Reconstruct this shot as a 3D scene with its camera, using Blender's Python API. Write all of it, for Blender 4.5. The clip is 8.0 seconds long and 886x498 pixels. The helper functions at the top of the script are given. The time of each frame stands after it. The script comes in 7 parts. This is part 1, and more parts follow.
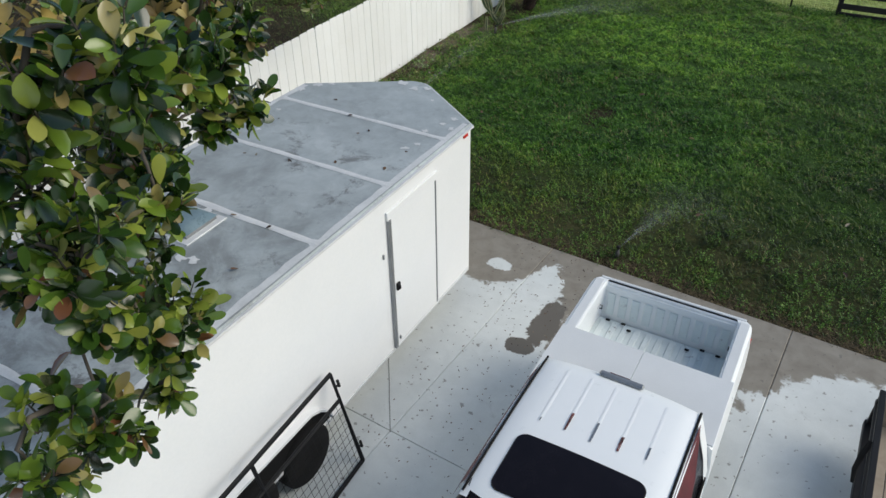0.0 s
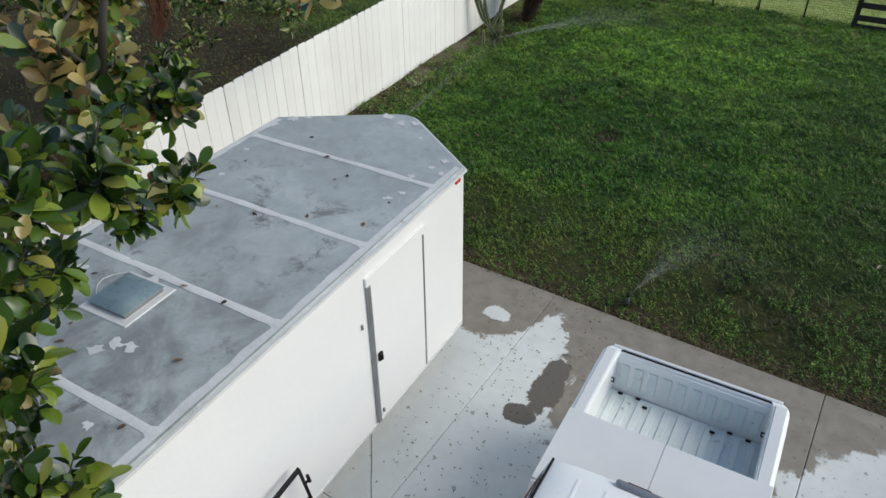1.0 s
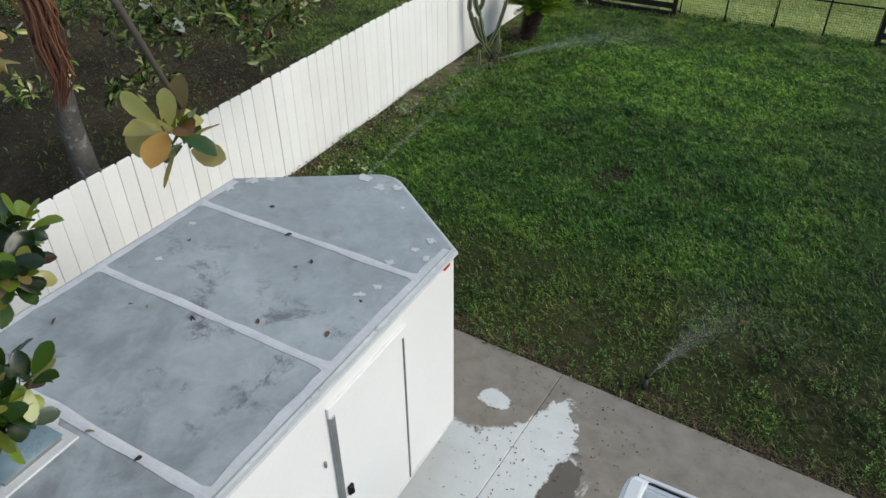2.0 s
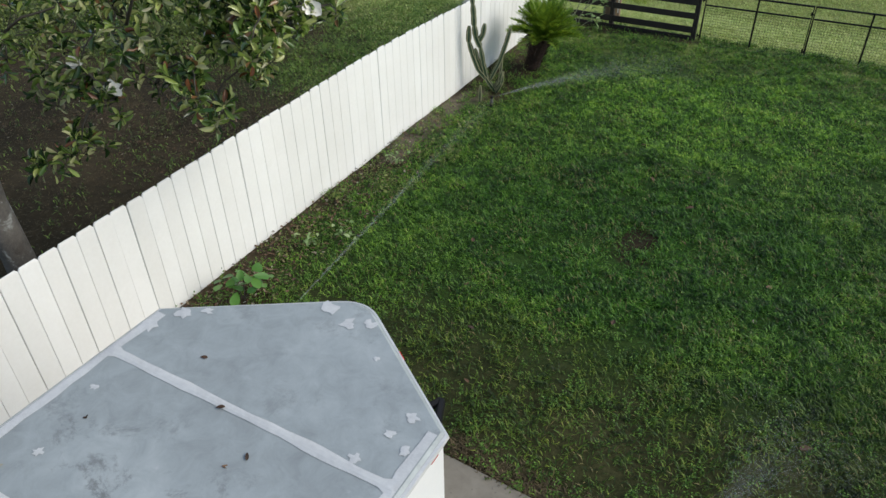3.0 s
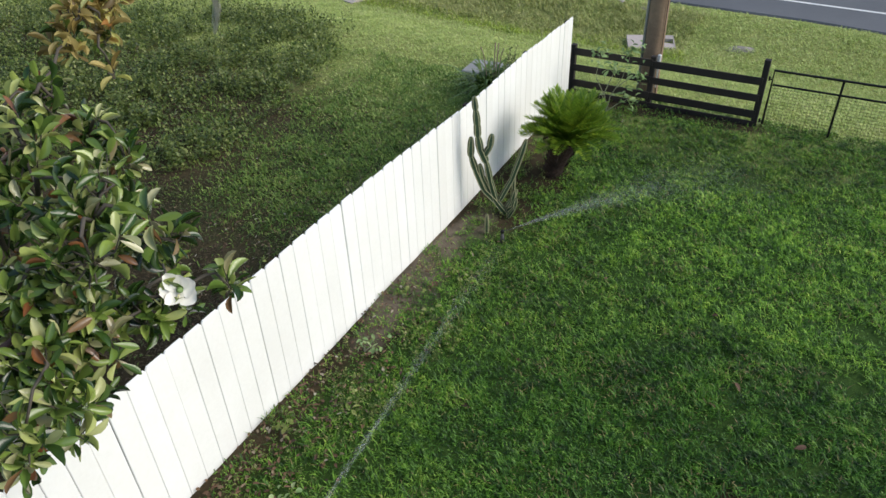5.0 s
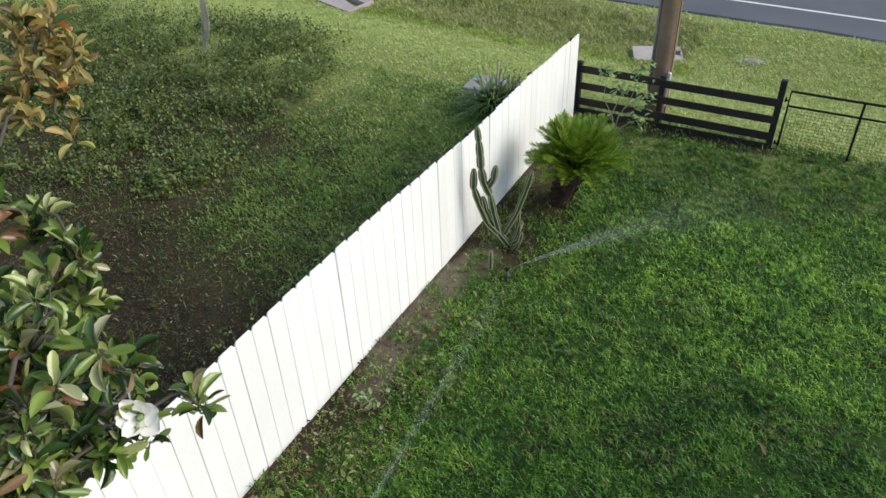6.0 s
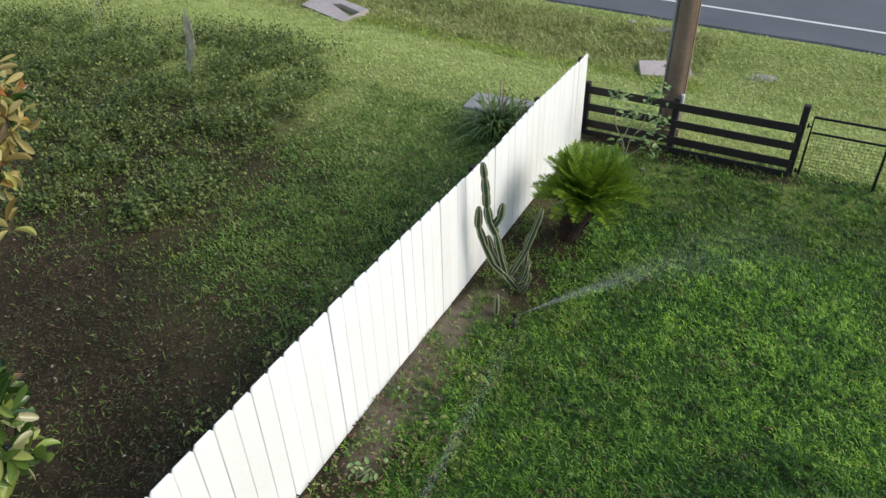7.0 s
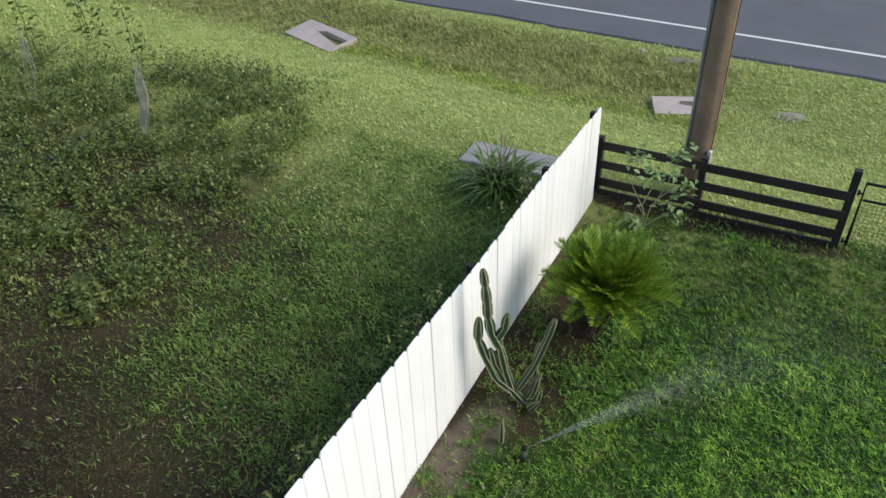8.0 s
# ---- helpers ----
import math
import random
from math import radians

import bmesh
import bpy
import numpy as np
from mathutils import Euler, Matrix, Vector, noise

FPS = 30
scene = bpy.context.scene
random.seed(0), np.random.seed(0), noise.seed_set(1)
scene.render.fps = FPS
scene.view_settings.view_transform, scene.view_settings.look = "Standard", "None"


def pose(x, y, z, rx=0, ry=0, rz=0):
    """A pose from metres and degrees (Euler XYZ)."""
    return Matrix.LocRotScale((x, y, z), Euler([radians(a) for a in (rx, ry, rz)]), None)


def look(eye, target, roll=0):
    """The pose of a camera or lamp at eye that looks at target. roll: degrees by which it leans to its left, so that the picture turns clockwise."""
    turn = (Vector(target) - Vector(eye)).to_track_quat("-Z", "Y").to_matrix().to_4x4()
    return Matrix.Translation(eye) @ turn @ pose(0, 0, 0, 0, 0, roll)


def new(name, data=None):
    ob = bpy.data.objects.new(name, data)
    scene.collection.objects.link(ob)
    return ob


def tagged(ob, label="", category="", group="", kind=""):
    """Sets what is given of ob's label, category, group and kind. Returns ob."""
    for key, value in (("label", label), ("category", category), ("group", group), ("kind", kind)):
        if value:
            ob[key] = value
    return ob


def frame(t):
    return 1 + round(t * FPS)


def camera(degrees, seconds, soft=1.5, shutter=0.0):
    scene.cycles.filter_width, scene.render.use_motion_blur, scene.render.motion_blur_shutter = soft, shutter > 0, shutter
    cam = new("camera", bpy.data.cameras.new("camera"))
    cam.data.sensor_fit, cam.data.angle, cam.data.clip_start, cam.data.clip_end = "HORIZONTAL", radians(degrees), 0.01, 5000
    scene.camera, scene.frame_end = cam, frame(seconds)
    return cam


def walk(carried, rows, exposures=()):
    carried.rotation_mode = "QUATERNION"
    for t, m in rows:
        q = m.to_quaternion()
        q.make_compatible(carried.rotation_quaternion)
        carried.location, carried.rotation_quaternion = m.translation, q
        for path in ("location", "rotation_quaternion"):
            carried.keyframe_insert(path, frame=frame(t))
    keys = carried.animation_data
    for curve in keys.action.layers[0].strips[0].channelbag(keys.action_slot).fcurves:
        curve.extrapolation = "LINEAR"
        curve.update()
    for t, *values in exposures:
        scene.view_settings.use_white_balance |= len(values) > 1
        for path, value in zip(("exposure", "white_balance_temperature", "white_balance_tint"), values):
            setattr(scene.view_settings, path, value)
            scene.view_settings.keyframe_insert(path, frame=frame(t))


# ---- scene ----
cam = camera(63.2, 8.0)
PATH = [
    (0, (-0.319, -1.644, 6.485), (-1.144, -0.246, 5.317), -0.7),
    (0.5, (-0.586, -1.064, 6.459), (-1.411, 0.339, 5.298), -0.7),
    (1, (-0.842, -0.541, 6.389), (-1.665, 0.86, 5.223), -0.7),
    (1.5, (-1.166, 0.12, 6.342), (-1.987, 1.524, 5.179), -0.6),
    (1.7, (-1.311, 0.407, 6.329), (-2.129, 1.812, 5.164), -0.6),
    (2.8, (-2.286, 2.373, 6.227), (-3.11, 3.78, 5.068), -0.9),
    (3, (-2.468, 2.736, 6.258), (-3.295, 4.14, 5.099), -1.2),
    (3.5, (-2.986, 3.797, 6.302), (-3.818, 5.196, 5.139), -1.5),
    (4, (-3.509, 4.868, 6.331), (-4.352, 6.265, 5.174), -2.1),
    (4.5, (-4.08, 5.925, 6.347), (-4.926, 7.322, 5.192), -2.5),
    (5, (-4.662, 6.87, 6.459), (-5.499, 8.267, 5.299), -2.2),
    (5.2, (-4.794, 7.165, 6.53), (-5.634, 8.555, 5.362), -2.4),
    (6.3, (-5.249, 7.718, 6.611), (-6.074, 9.115, 5.441), -2.1),
    (6.5, (-5.361, 7.844, 6.62), (-6.181, 9.244, 5.451), -1.9),
    (7, (-5.722, 8.454, 6.616), (-6.539, 9.854, 5.445), -1.9),
    (7.5, (-6.19, 9.338, 6.644), (-7.006, 10.738, 5.473), -2.3),
    (8, (-6.683, 10.362, 6.687), (-7.5, 11.766, 5.52), -2.5),
]
walk(cam, [(t, look(eye, target, roll)) for t, eye, target, roll in PATH],
     [(0, 0.12, 6650, 7), (1.7, 0.12, 6650, 7), (3.0, 0.25, 6650, 7), (4.5, 0.47, 6650, 8), (6.5, 0.55, 6650, 9), (8, 0.52, 6650, 9)])

# ---- light: a soft low sun from +x through thin cloud, and the sky ----
world = bpy.data.worlds.new("sky")
scene.world = world
world.use_nodes = True
wn = world.node_tree.nodes
sky = wn.new("ShaderNodeTexSky")
sky.sky_type, sky.sun_disc = "NISHITA", False
SUN_ELEVATION, SUN_AZIMUTH = 38.0, 74.0          # azimuth clockwise from +y
sky.sun_elevation, sky.sun_rotation = radians(SUN_ELEVATION), radians(SUN_AZIMUTH)
sky.air_density, sky.dust_density, sky.ozone_density = 1.0, 1.0, 1.0
wn["Background"].inputs["Strength"].default_value = 0.135
world.node_tree.links.new(sky.outputs[0], wn["Background"].inputs["Color"])
sun = new("sun", bpy.data.lights.new("sun", "SUN"))
sun.data.energy, sun.data.angle, sun.data.color = 1.98, radians(42), (1.0, 0.95, 0.86)
sd = Vector((math.sin(radians(SUN_AZIMUTH)) * math.cos(radians(SUN_ELEVATION)),
             math.cos(radians(SUN_AZIMUTH)) * math.cos(radians(SUN_ELEVATION)), math.sin(radians(SUN_ELEVATION))))
sun.matrix_world = look(sd * 60, (0, 0, 0))
scene.view_settings.exposure = 0.0

# ---- materials ----
def nd(t, kind, **sets):
    n = t.nodes.new(kind)
    for key, value in sets.items():
        if key in n.inputs:
            n.inputs[key].default_value = value
    return n


def noise_of(t, vec, scale, detail=5.0, rough=0.6, distort=0.0):
    n = nd(t, "ShaderNodeTexNoise", Scale=scale, Detail=detail, Roughness=rough, Distortion=distort)
    t.links.new(vec, n.inputs["Vector"])
    return n.outputs["Fac"]


def math_of(t, op, a, b=None, c=None):
    n = t.nodes.new("ShaderNodeMath")
    n.operation = op
    for i, v in enumerate((a, b, c)):
        if v is None:
            continue
        if isinstance(v, (int, float)):
            n.inputs[i].default_value = v
        else:
            t.links.new(v, n.inputs[i])
    return n.outputs[0]


def ramp_of(t, fac, stops):
    n = t.nodes.new("ShaderNodeValToRGB")
    while len(n.color_ramp.elements) < len(stops):
        n.color_ramp.elements.new(0.5)
    for e, (p, c) in zip(n.color_ramp.elements, stops):
        e.position, e.color = p, (*c, 1) if len(c) == 3 else c
    t.links.new(fac, n.inputs[0])
    return n.outputs["Color"]


def band_of(t, fac, lo, hi):
    n = nd(t, "ShaderNodeMapRange")
    n.interpolation_type = "SMOOTHSTEP"
    n.inputs["From Min"].default_value, n.inputs["From Max"].default_value = lo, hi
    t.links.new(fac, n.inputs["Value"])
    return n.outputs["Result"]


def mix_of(t, fac, a, b, mode="MIX"):
    n = t.nodes.new("ShaderNodeMix")
    n.data_type, n.blend_type = "RGBA", mode
    for sock, v in ((n.inputs[0], fac), (n.inputs[6], a), (n.inputs[7], b)):
        if isinstance(v, (int, float)):
            sock.default_value = v
        elif isinstance(v, tuple):
            sock.default_value = (*v, 1)
        else:
            t.links.new(v, sock)
    return n.outputs[2]


def base_mat(name, rough=0.7, metal=0.0, spec=0.5):
    m = bpy.data.materials.new(name)
    m.use_nodes = True
    t = m.node_tree
    b = t.nodes["Principled BSDF"]
    b.inputs["Roughness"].default_value, b.inputs["Metallic"].default_value = rough, metal
    b.inputs["Specular IOR Level"].default_value = spec
    geo = t.nodes.new("ShaderNodeNewGeometry")
    return m, t, b, geo


def bump_to(t, b, height, strength, distance=0.01):
    n = nd(t, "ShaderNodeBump", Strength=strength, Distance=distance)
    t.links.new(height, n.inputs["Height"])
    t.links.new(n.outputs[0], b.inputs["Normal"])


def surf(name, c1, c2, fine=40.0, coarse=2.0, rough=0.7, metal=0.0, bump=0.3, rand=0.0, island=0.0, spots=None, spec=0.5, distance=0.004):
    """Two-scale noise between two colours, with optional variation by object or island and blotches (colour, scale, threshold)."""
    m, t, b, geo = base_mat(name, rough, metal, spec)
    pos = geo.outputs["Position"]
    big, small = noise_of(t, pos, coarse, 4), noise_of(t, pos, fine, 6, 0.65)
    f = math_of(t, "MULTIPLY_ADD", big, 0.6, math_of(t, "MULTIPLY", small, 0.4))
    if rand:
        oi = t.nodes.new("ShaderNodeObjectInfo")
        f = math_of(t, "ADD", f, math_of(t, "MULTIPLY_ADD", oi.outputs["Random"], rand, -rand / 2))
    if island:
        f = math_of(t, "ADD", f, math_of(t, "MULTIPLY_ADD", geo.outputs["Random Per Island"], island, -island / 2))
    col = ramp_of(t, f, [(0.3, c1), (0.7, c2)])
    if spots:
        sc, ss, th = spots
        col = mix_of(t, band_of(t, noise_of(t, pos, ss, 6, 0.7, 0.6), th, th + 0.12), col, sc)
    t.links.new(col, b.inputs["Base Color"])
    t.links.new(math_of(t, "MULTIPLY_ADD", small, 0.3, rough - 0.15), b.inputs["Roughness"])
    if bump:
        bump_to(t, b, small, bump, distance)
    return m


def leaf_mat(name, stops, fine_rough=0.35, through_light=0.25, rand_obj=False, patch=0.0, straw=0.0, lawn_zones=False, wax=0.5):
    """Leaves and blades: colour by island (or object) along the stops, some light passing through. lawn_zones: ellipses
    tinted darker or lighter, with soft shade painted into some of them.
    """
    m, t, b, geo = base_mat(name, fine_rough, 0.0, wax)
    pos = geo.outputs["Position"]
    if rand_obj:
        r = t.nodes.new("ShaderNodeObjectInfo").outputs["Random"]
    else:
        r = geo.outputs["Random Per Island"]
    if patch:
        wide = math_of(t, "MULTIPLY", band_of(t, noise_of(t, pos, 1.3, 5, 0.62), 0.32, 0.68), patch * 0.36)
        tuft = math_of(t, "MULTIPLY", band_of(t, noise_of(t, pos, 9.5, 4, 0.75), 0.37, 0.63), patch * 0.64)
        r = math_of(t, "ADD", math_of(t, "MULTIPLY", r, 1 - patch), math_of(t, "ADD", wide, tuft))
    col = ramp_of(t, r, stops)
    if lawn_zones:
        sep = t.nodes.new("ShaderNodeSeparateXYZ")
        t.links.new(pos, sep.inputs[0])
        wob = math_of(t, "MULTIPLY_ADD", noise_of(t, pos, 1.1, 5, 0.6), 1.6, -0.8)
        # Factors below 1 darken; the right-hand and cycad ellipses paint in soft shade.
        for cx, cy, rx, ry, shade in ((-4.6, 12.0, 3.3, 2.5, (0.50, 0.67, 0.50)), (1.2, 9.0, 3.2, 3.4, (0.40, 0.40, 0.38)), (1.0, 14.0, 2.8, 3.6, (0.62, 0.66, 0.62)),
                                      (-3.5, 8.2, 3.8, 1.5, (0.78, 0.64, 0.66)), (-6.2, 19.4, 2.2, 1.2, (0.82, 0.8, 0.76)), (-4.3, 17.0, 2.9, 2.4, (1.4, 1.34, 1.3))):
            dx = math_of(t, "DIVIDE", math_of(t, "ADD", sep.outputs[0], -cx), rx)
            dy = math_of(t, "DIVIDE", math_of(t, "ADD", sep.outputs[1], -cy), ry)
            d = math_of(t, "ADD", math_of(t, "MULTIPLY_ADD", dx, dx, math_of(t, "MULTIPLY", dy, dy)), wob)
            in_zone = math_of(t, "SUBTRACT", 1.0, band_of(t, d, 0.45, 1.25))
            col = mix_of(t, in_zone, col, mix_of(t, 1.0, col, shade, "MULTIPLY"))
    if straw:
        pick = math_of(t, "FRACT", math_of(t, "MULTIPLY", geo.outputs["Random Per Island"], 71.3))
        worn = band_of(t, noise_of(t, pos, 1.1, 4, 0.65), 0.40, 0.72)
        dead = math_of(t, "LESS_THAN", pick, math_of(t, "MULTIPLY", worn, straw))
        col = mix_of(t, dead, col, (0.25, 0.215, 0.085))
    col = mix_of(t, math_of(t, "MULTIPLY", noise_of(t, pos, 30, 3), 0.35), col, mix_of(t, 1.0, col, (0.55, 0.6, 0.4), "MULTIPLY"))
    t.links.new(col, b.inputs["Base Color"])
    tr = t.nodes.new("ShaderNodeBsdfTranslucent")
    t.links.new(col, tr.inputs["Color"])
    mx = t.nodes.new("ShaderNodeMixShader")
    mx.inputs[0].default_value = through_light
    t.links.new(b.outputs[0], mx.inputs[1])
    t.links.new(tr.outputs[0], mx.inputs[2])
    t.links.new(mx.outputs[0], t.nodes["Material Output"].inputs["Surface"])
    return m


def concrete_mat():
    """Broom-finished concrete, wet in an irregular band beside the sprinklers, with dirt and leaf stains."""
    m, t, b, geo = base_mat("driveway_concrete", 0.8)
    pos = geo.outputs["Position"]
    sep = t.nodes.new("ShaderNodeSeparateXYZ")
    t.links.new(pos, sep.inputs[0])
    x, y = sep.outputs[0], sep.outputs[1]
    big, mid, fine = noise_of(t, pos, 0.7, 5), noise_of(t, pos, 4, 6, 0.65, 0.4), noise_of(t, pos, 60, 4, 0.7)
    dry = ramp_of(t, math_of(t, "MULTIPLY_ADD", mid, 0.5, math_of(t, "MULTIPLY", big, 0.5)), [(0.3, (0.60, 0.63, 0.615)), (0.7, (0.77, 0.80, 0.785))])
    dry = mix_of(t, math_of(t, "MULTIPLY", fine, 0.25), dry, (0.3, 0.3, 0.29))
    v = math_of(t, "ADD", math_of(t, "MULTIPLY_ADD", x, 0.05, y), -6.80)          # distance behind the lawn's edge, negative inside
    wob = math_of(t, "ADD", math_of(t, "MULTIPLY_ADD", noise_of(t, pos, 2.3, 7, 0.65, 1.0), 2.0, -1.0), math_of(t, "MULTIPLY_ADD", noise_of(t, pos, 9.0, 4, 0.6), 0.9, -0.45))

    def blob(cx, cy, rx, ry, wave=0.5):
        dx = math_of(t, "DIVIDE", math_of(t, "ADD", x, -cx), rx)
        dy = math_of(t, "DIVIDE", math_of(t, "ADD", y, -cy), ry)
        d = math_of(t, "ADD", math_of(t, "MULTIPLY", dx, dx), math_of(t, "MULTIPLY", dy, dy))
        d = math_of(t, "ADD", d, math_of(t, "MULTIPLY", wob, wave * 2))
        return math_of(t, "SUBTRACT", 1.0, band_of(t, d, 0.85, 1.1))
    v = math_of(t, "MULTIPLY_ADD", band_of(t, x, 0.1, 0.9), -0.5, v)
    wet = band_of(t, math_of(t, "MULTIPLY_ADD", wob, 0.3, v), -1.02, -0.92)
    for e in ((-4.05, 6.2, 0.5, 0.5), (-1.6, 5.6, 1.4, 1.3), (-0.6, 5.75, 0.75, 0.5)):
        wet = math_of(t, "MAXIMUM", wet, blob(*e))
    pool = math_of(t, "MAXIMUM", blob(-2.83, 5.3, 0.2, 0.56, 0.6), blob(-2.95, 4.75, 0.2, 0.16, 0.4))
    wet = math_of(t, "MAXIMUM", wet, pool)
    for e in ((-3.95, 6.2, 0.2, 0.14), (-3.2, 5.95, 0.3, 0.55)):
        wet = math_of(t, "MULTIPLY", wet, math_of(t, "SUBTRACT", 1.0, blob(*e, 0.75)))
    dark = ramp_of(t, mid, [(0.3, (0.20, 0.175, 0.14)), (0.7, (0.29, 0.262, 0.215))])
    col = mix_of(t, wet, dry, dark)
    col = mix_of(t, pool, col, (0.13, 0.115, 0.095))
    stain = band_of(t, noise_of(t, pos, 2.2, 7, 0.75, 1.0), 0.60, 0.74)
    col = mix_of(t, math_of(t, "MULTIPLY", stain, 0.4), col, (0.25, 0.24, 0.22))
    speck = band_of(t, noise_of(t, pos, 13, 2, 0.5), 0.67, 0.70)
    col = mix_of(t, math_of(t, "MULTIPLY", speck, 0.6), col, (0.13, 0.12, 0.10))
    t.links.new(col, b.inputs["Base Color"])
    t.links.new(math_of(t, "MULTIPLY_ADD", wet, -0.3, 0.82), b.inputs["Roughness"])
    bump_to(t, b, math_of(t, "MULTIPLY_ADD", fine, 0.6, math_of(t, "MULTIPLY", mid, 0.4)), 0.3, 0.004)
    return m


def soil_mat():
    """Ground under the grass: dark soil, greener or browner in patches, litter along the fence."""
    m, t, b, geo = base_mat("soil", 0.95, 0, 0.2)
    pos = geo.outputs["Position"]
    big, mid, fine = noise_of(t, pos, 0.45, 4), noise_of(t, pos, 5, 6, 0.7), noise_of(t, pos, 45, 5, 0.75)
    f = math_of(t, "ADD", math_of(t, "MULTIPLY", big, 0.45), math_of(t, "ADD", math_of(t, "MULTIPLY", mid, 0.3), math_of(t, "MULTIPLY", fine, 0.25)))
    earth = ramp_of(t, f, [(0.3, (0.010, 0.009, 0.004)), (0.46, (0.027, 0.021, 0.010)), (0.58, (0.066, 0.049, 0.026)), (0.72, (0.13, 0.097, 0.06))])
    turf = ramp_of(t, math_of(t, "MULTIPLY_ADD", mid, 0.4, math_of(t, "MULTIPLY", fine, 0.6)), [(0.3, (0.012, 0.028, 0.005)), (0.5, (0.028, 0.064, 0.010)), (0.7, (0.062, 0.115, 0.02))])
    # mown: pale verge ground, coloured bright to go with its sunlit grass
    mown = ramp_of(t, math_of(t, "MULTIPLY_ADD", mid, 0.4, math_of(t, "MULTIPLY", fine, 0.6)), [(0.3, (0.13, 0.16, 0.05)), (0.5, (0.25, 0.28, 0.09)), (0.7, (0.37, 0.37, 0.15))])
    sep = t.nodes.new("ShaderNodeSeparateXYZ")
    t.links.new(pos, sep.inputs[0])
    x, y = sep.outputs[0], sep.outputs[1]
    wob = math_of(t, "MULTIPLY_ADD", noise_of(t, pos, 1.4, 6, 0.65), 1.0, -0.5)
    inside_d = math_of(t, "ADD", math_of(t, "MULTIPLY_ADD", y, 0.0215, x), 9.29)          # distance inside the white fence

    def spot(cx, cy, rx, ry):
        dx = math_of(t, "DIVIDE", math_of(t, "ADD", x, -cx), rx)
        dy = math_of(t, "DIVIDE", math_of(t, "ADD", y, -cy), ry)
        d = math_of(t, "ADD", math_of(t, "MULTIPLY_ADD", dx, dx, math_of(t, "MULTIPLY", dy, dy)), math_of(t, "MULTIPLY", wob, 1.6))
        return math_of(t, "SUBTRACT", 1.0, band_of(t, d, 0.6, 1.3))
    lawn = band_of(t, math_of(t, "MULTIPLY_ADD", wob, 1.1, inside_d), 0.25, 0.7)
    for e in ((-8.95, 16.9, 0.62, 1.7), (-9.1, 13.2, 0.35, 1.3), (-8.75, 7.6, 0.9, 0.9), (-4.4, 11.8, 0.36, 0.6)):
        lawn = math_of(t, "MULTIPLY", lawn, math_of(t, "SUBTRACT", 1.0, spot(*e)))
    field = math_of(t, "MULTIPLY", band_of(t, math_of(t, "MULTIPLY_ADD", wob, 5.0, x), -15.5, -12.0), band_of(t, math_of(t, "MULTIPLY_ADD", wob, 3.0, y), 12.0, 16.0))
    field = math_of(t, "MULTIPLY", field, math_of(t, "LESS_THAN", inside_d, -0.25))
    kerb = math_of(t, "ADD", math_of(t, "MULTIPLY_ADD", x, 0.05, y), -6.80)
    lawn = math_of(t, "MULTIPLY", lawn, band_of(t, math_of(t, "MULTIPLY_ADD", wob, 0.6, kerb), 0.05, 0.32))
    lawn = math_of(t, "MULTIPLY", lawn, math_of(t, "MULTIPLY_ADD", band_of(t, math_of(t, "MULTIPLY_ADD", wob, 2.0, y), 8.0, 10.5), 0.7, 0.3))
    earth = mix_of(t, math_of(t, "MULTIPLY", spot(-9.2, 14.2, 0.42, 2.0), math_of(t, "MULTIPLY", mid, 1.3)), earth, mix_of(t, fine, (0.10, 0.08, 0.06), (0.24, 0.20, 0.16)))
    green = math_of(t, "MAXIMUM", lawn, math_of(t, "MULTIPLY", field, 0.85))
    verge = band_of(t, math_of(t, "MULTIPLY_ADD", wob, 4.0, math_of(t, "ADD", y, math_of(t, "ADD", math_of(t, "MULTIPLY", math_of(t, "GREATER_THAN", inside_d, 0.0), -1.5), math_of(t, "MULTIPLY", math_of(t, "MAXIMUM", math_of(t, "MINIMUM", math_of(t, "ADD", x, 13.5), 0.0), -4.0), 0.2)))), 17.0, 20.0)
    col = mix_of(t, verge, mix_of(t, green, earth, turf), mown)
    col = mix_of(t, spot(-7.8, 20.95, 2.3, 0.36), col, earth)
    t.links.new(col, b.inputs["Base Color"])
    bump_to(t, b, math_of(t, "MULTIPLY_ADD", mid, 0.5, math_of(t, "MULTIPLY", fine, 0.5)), 0.8, 0.03)
    return m


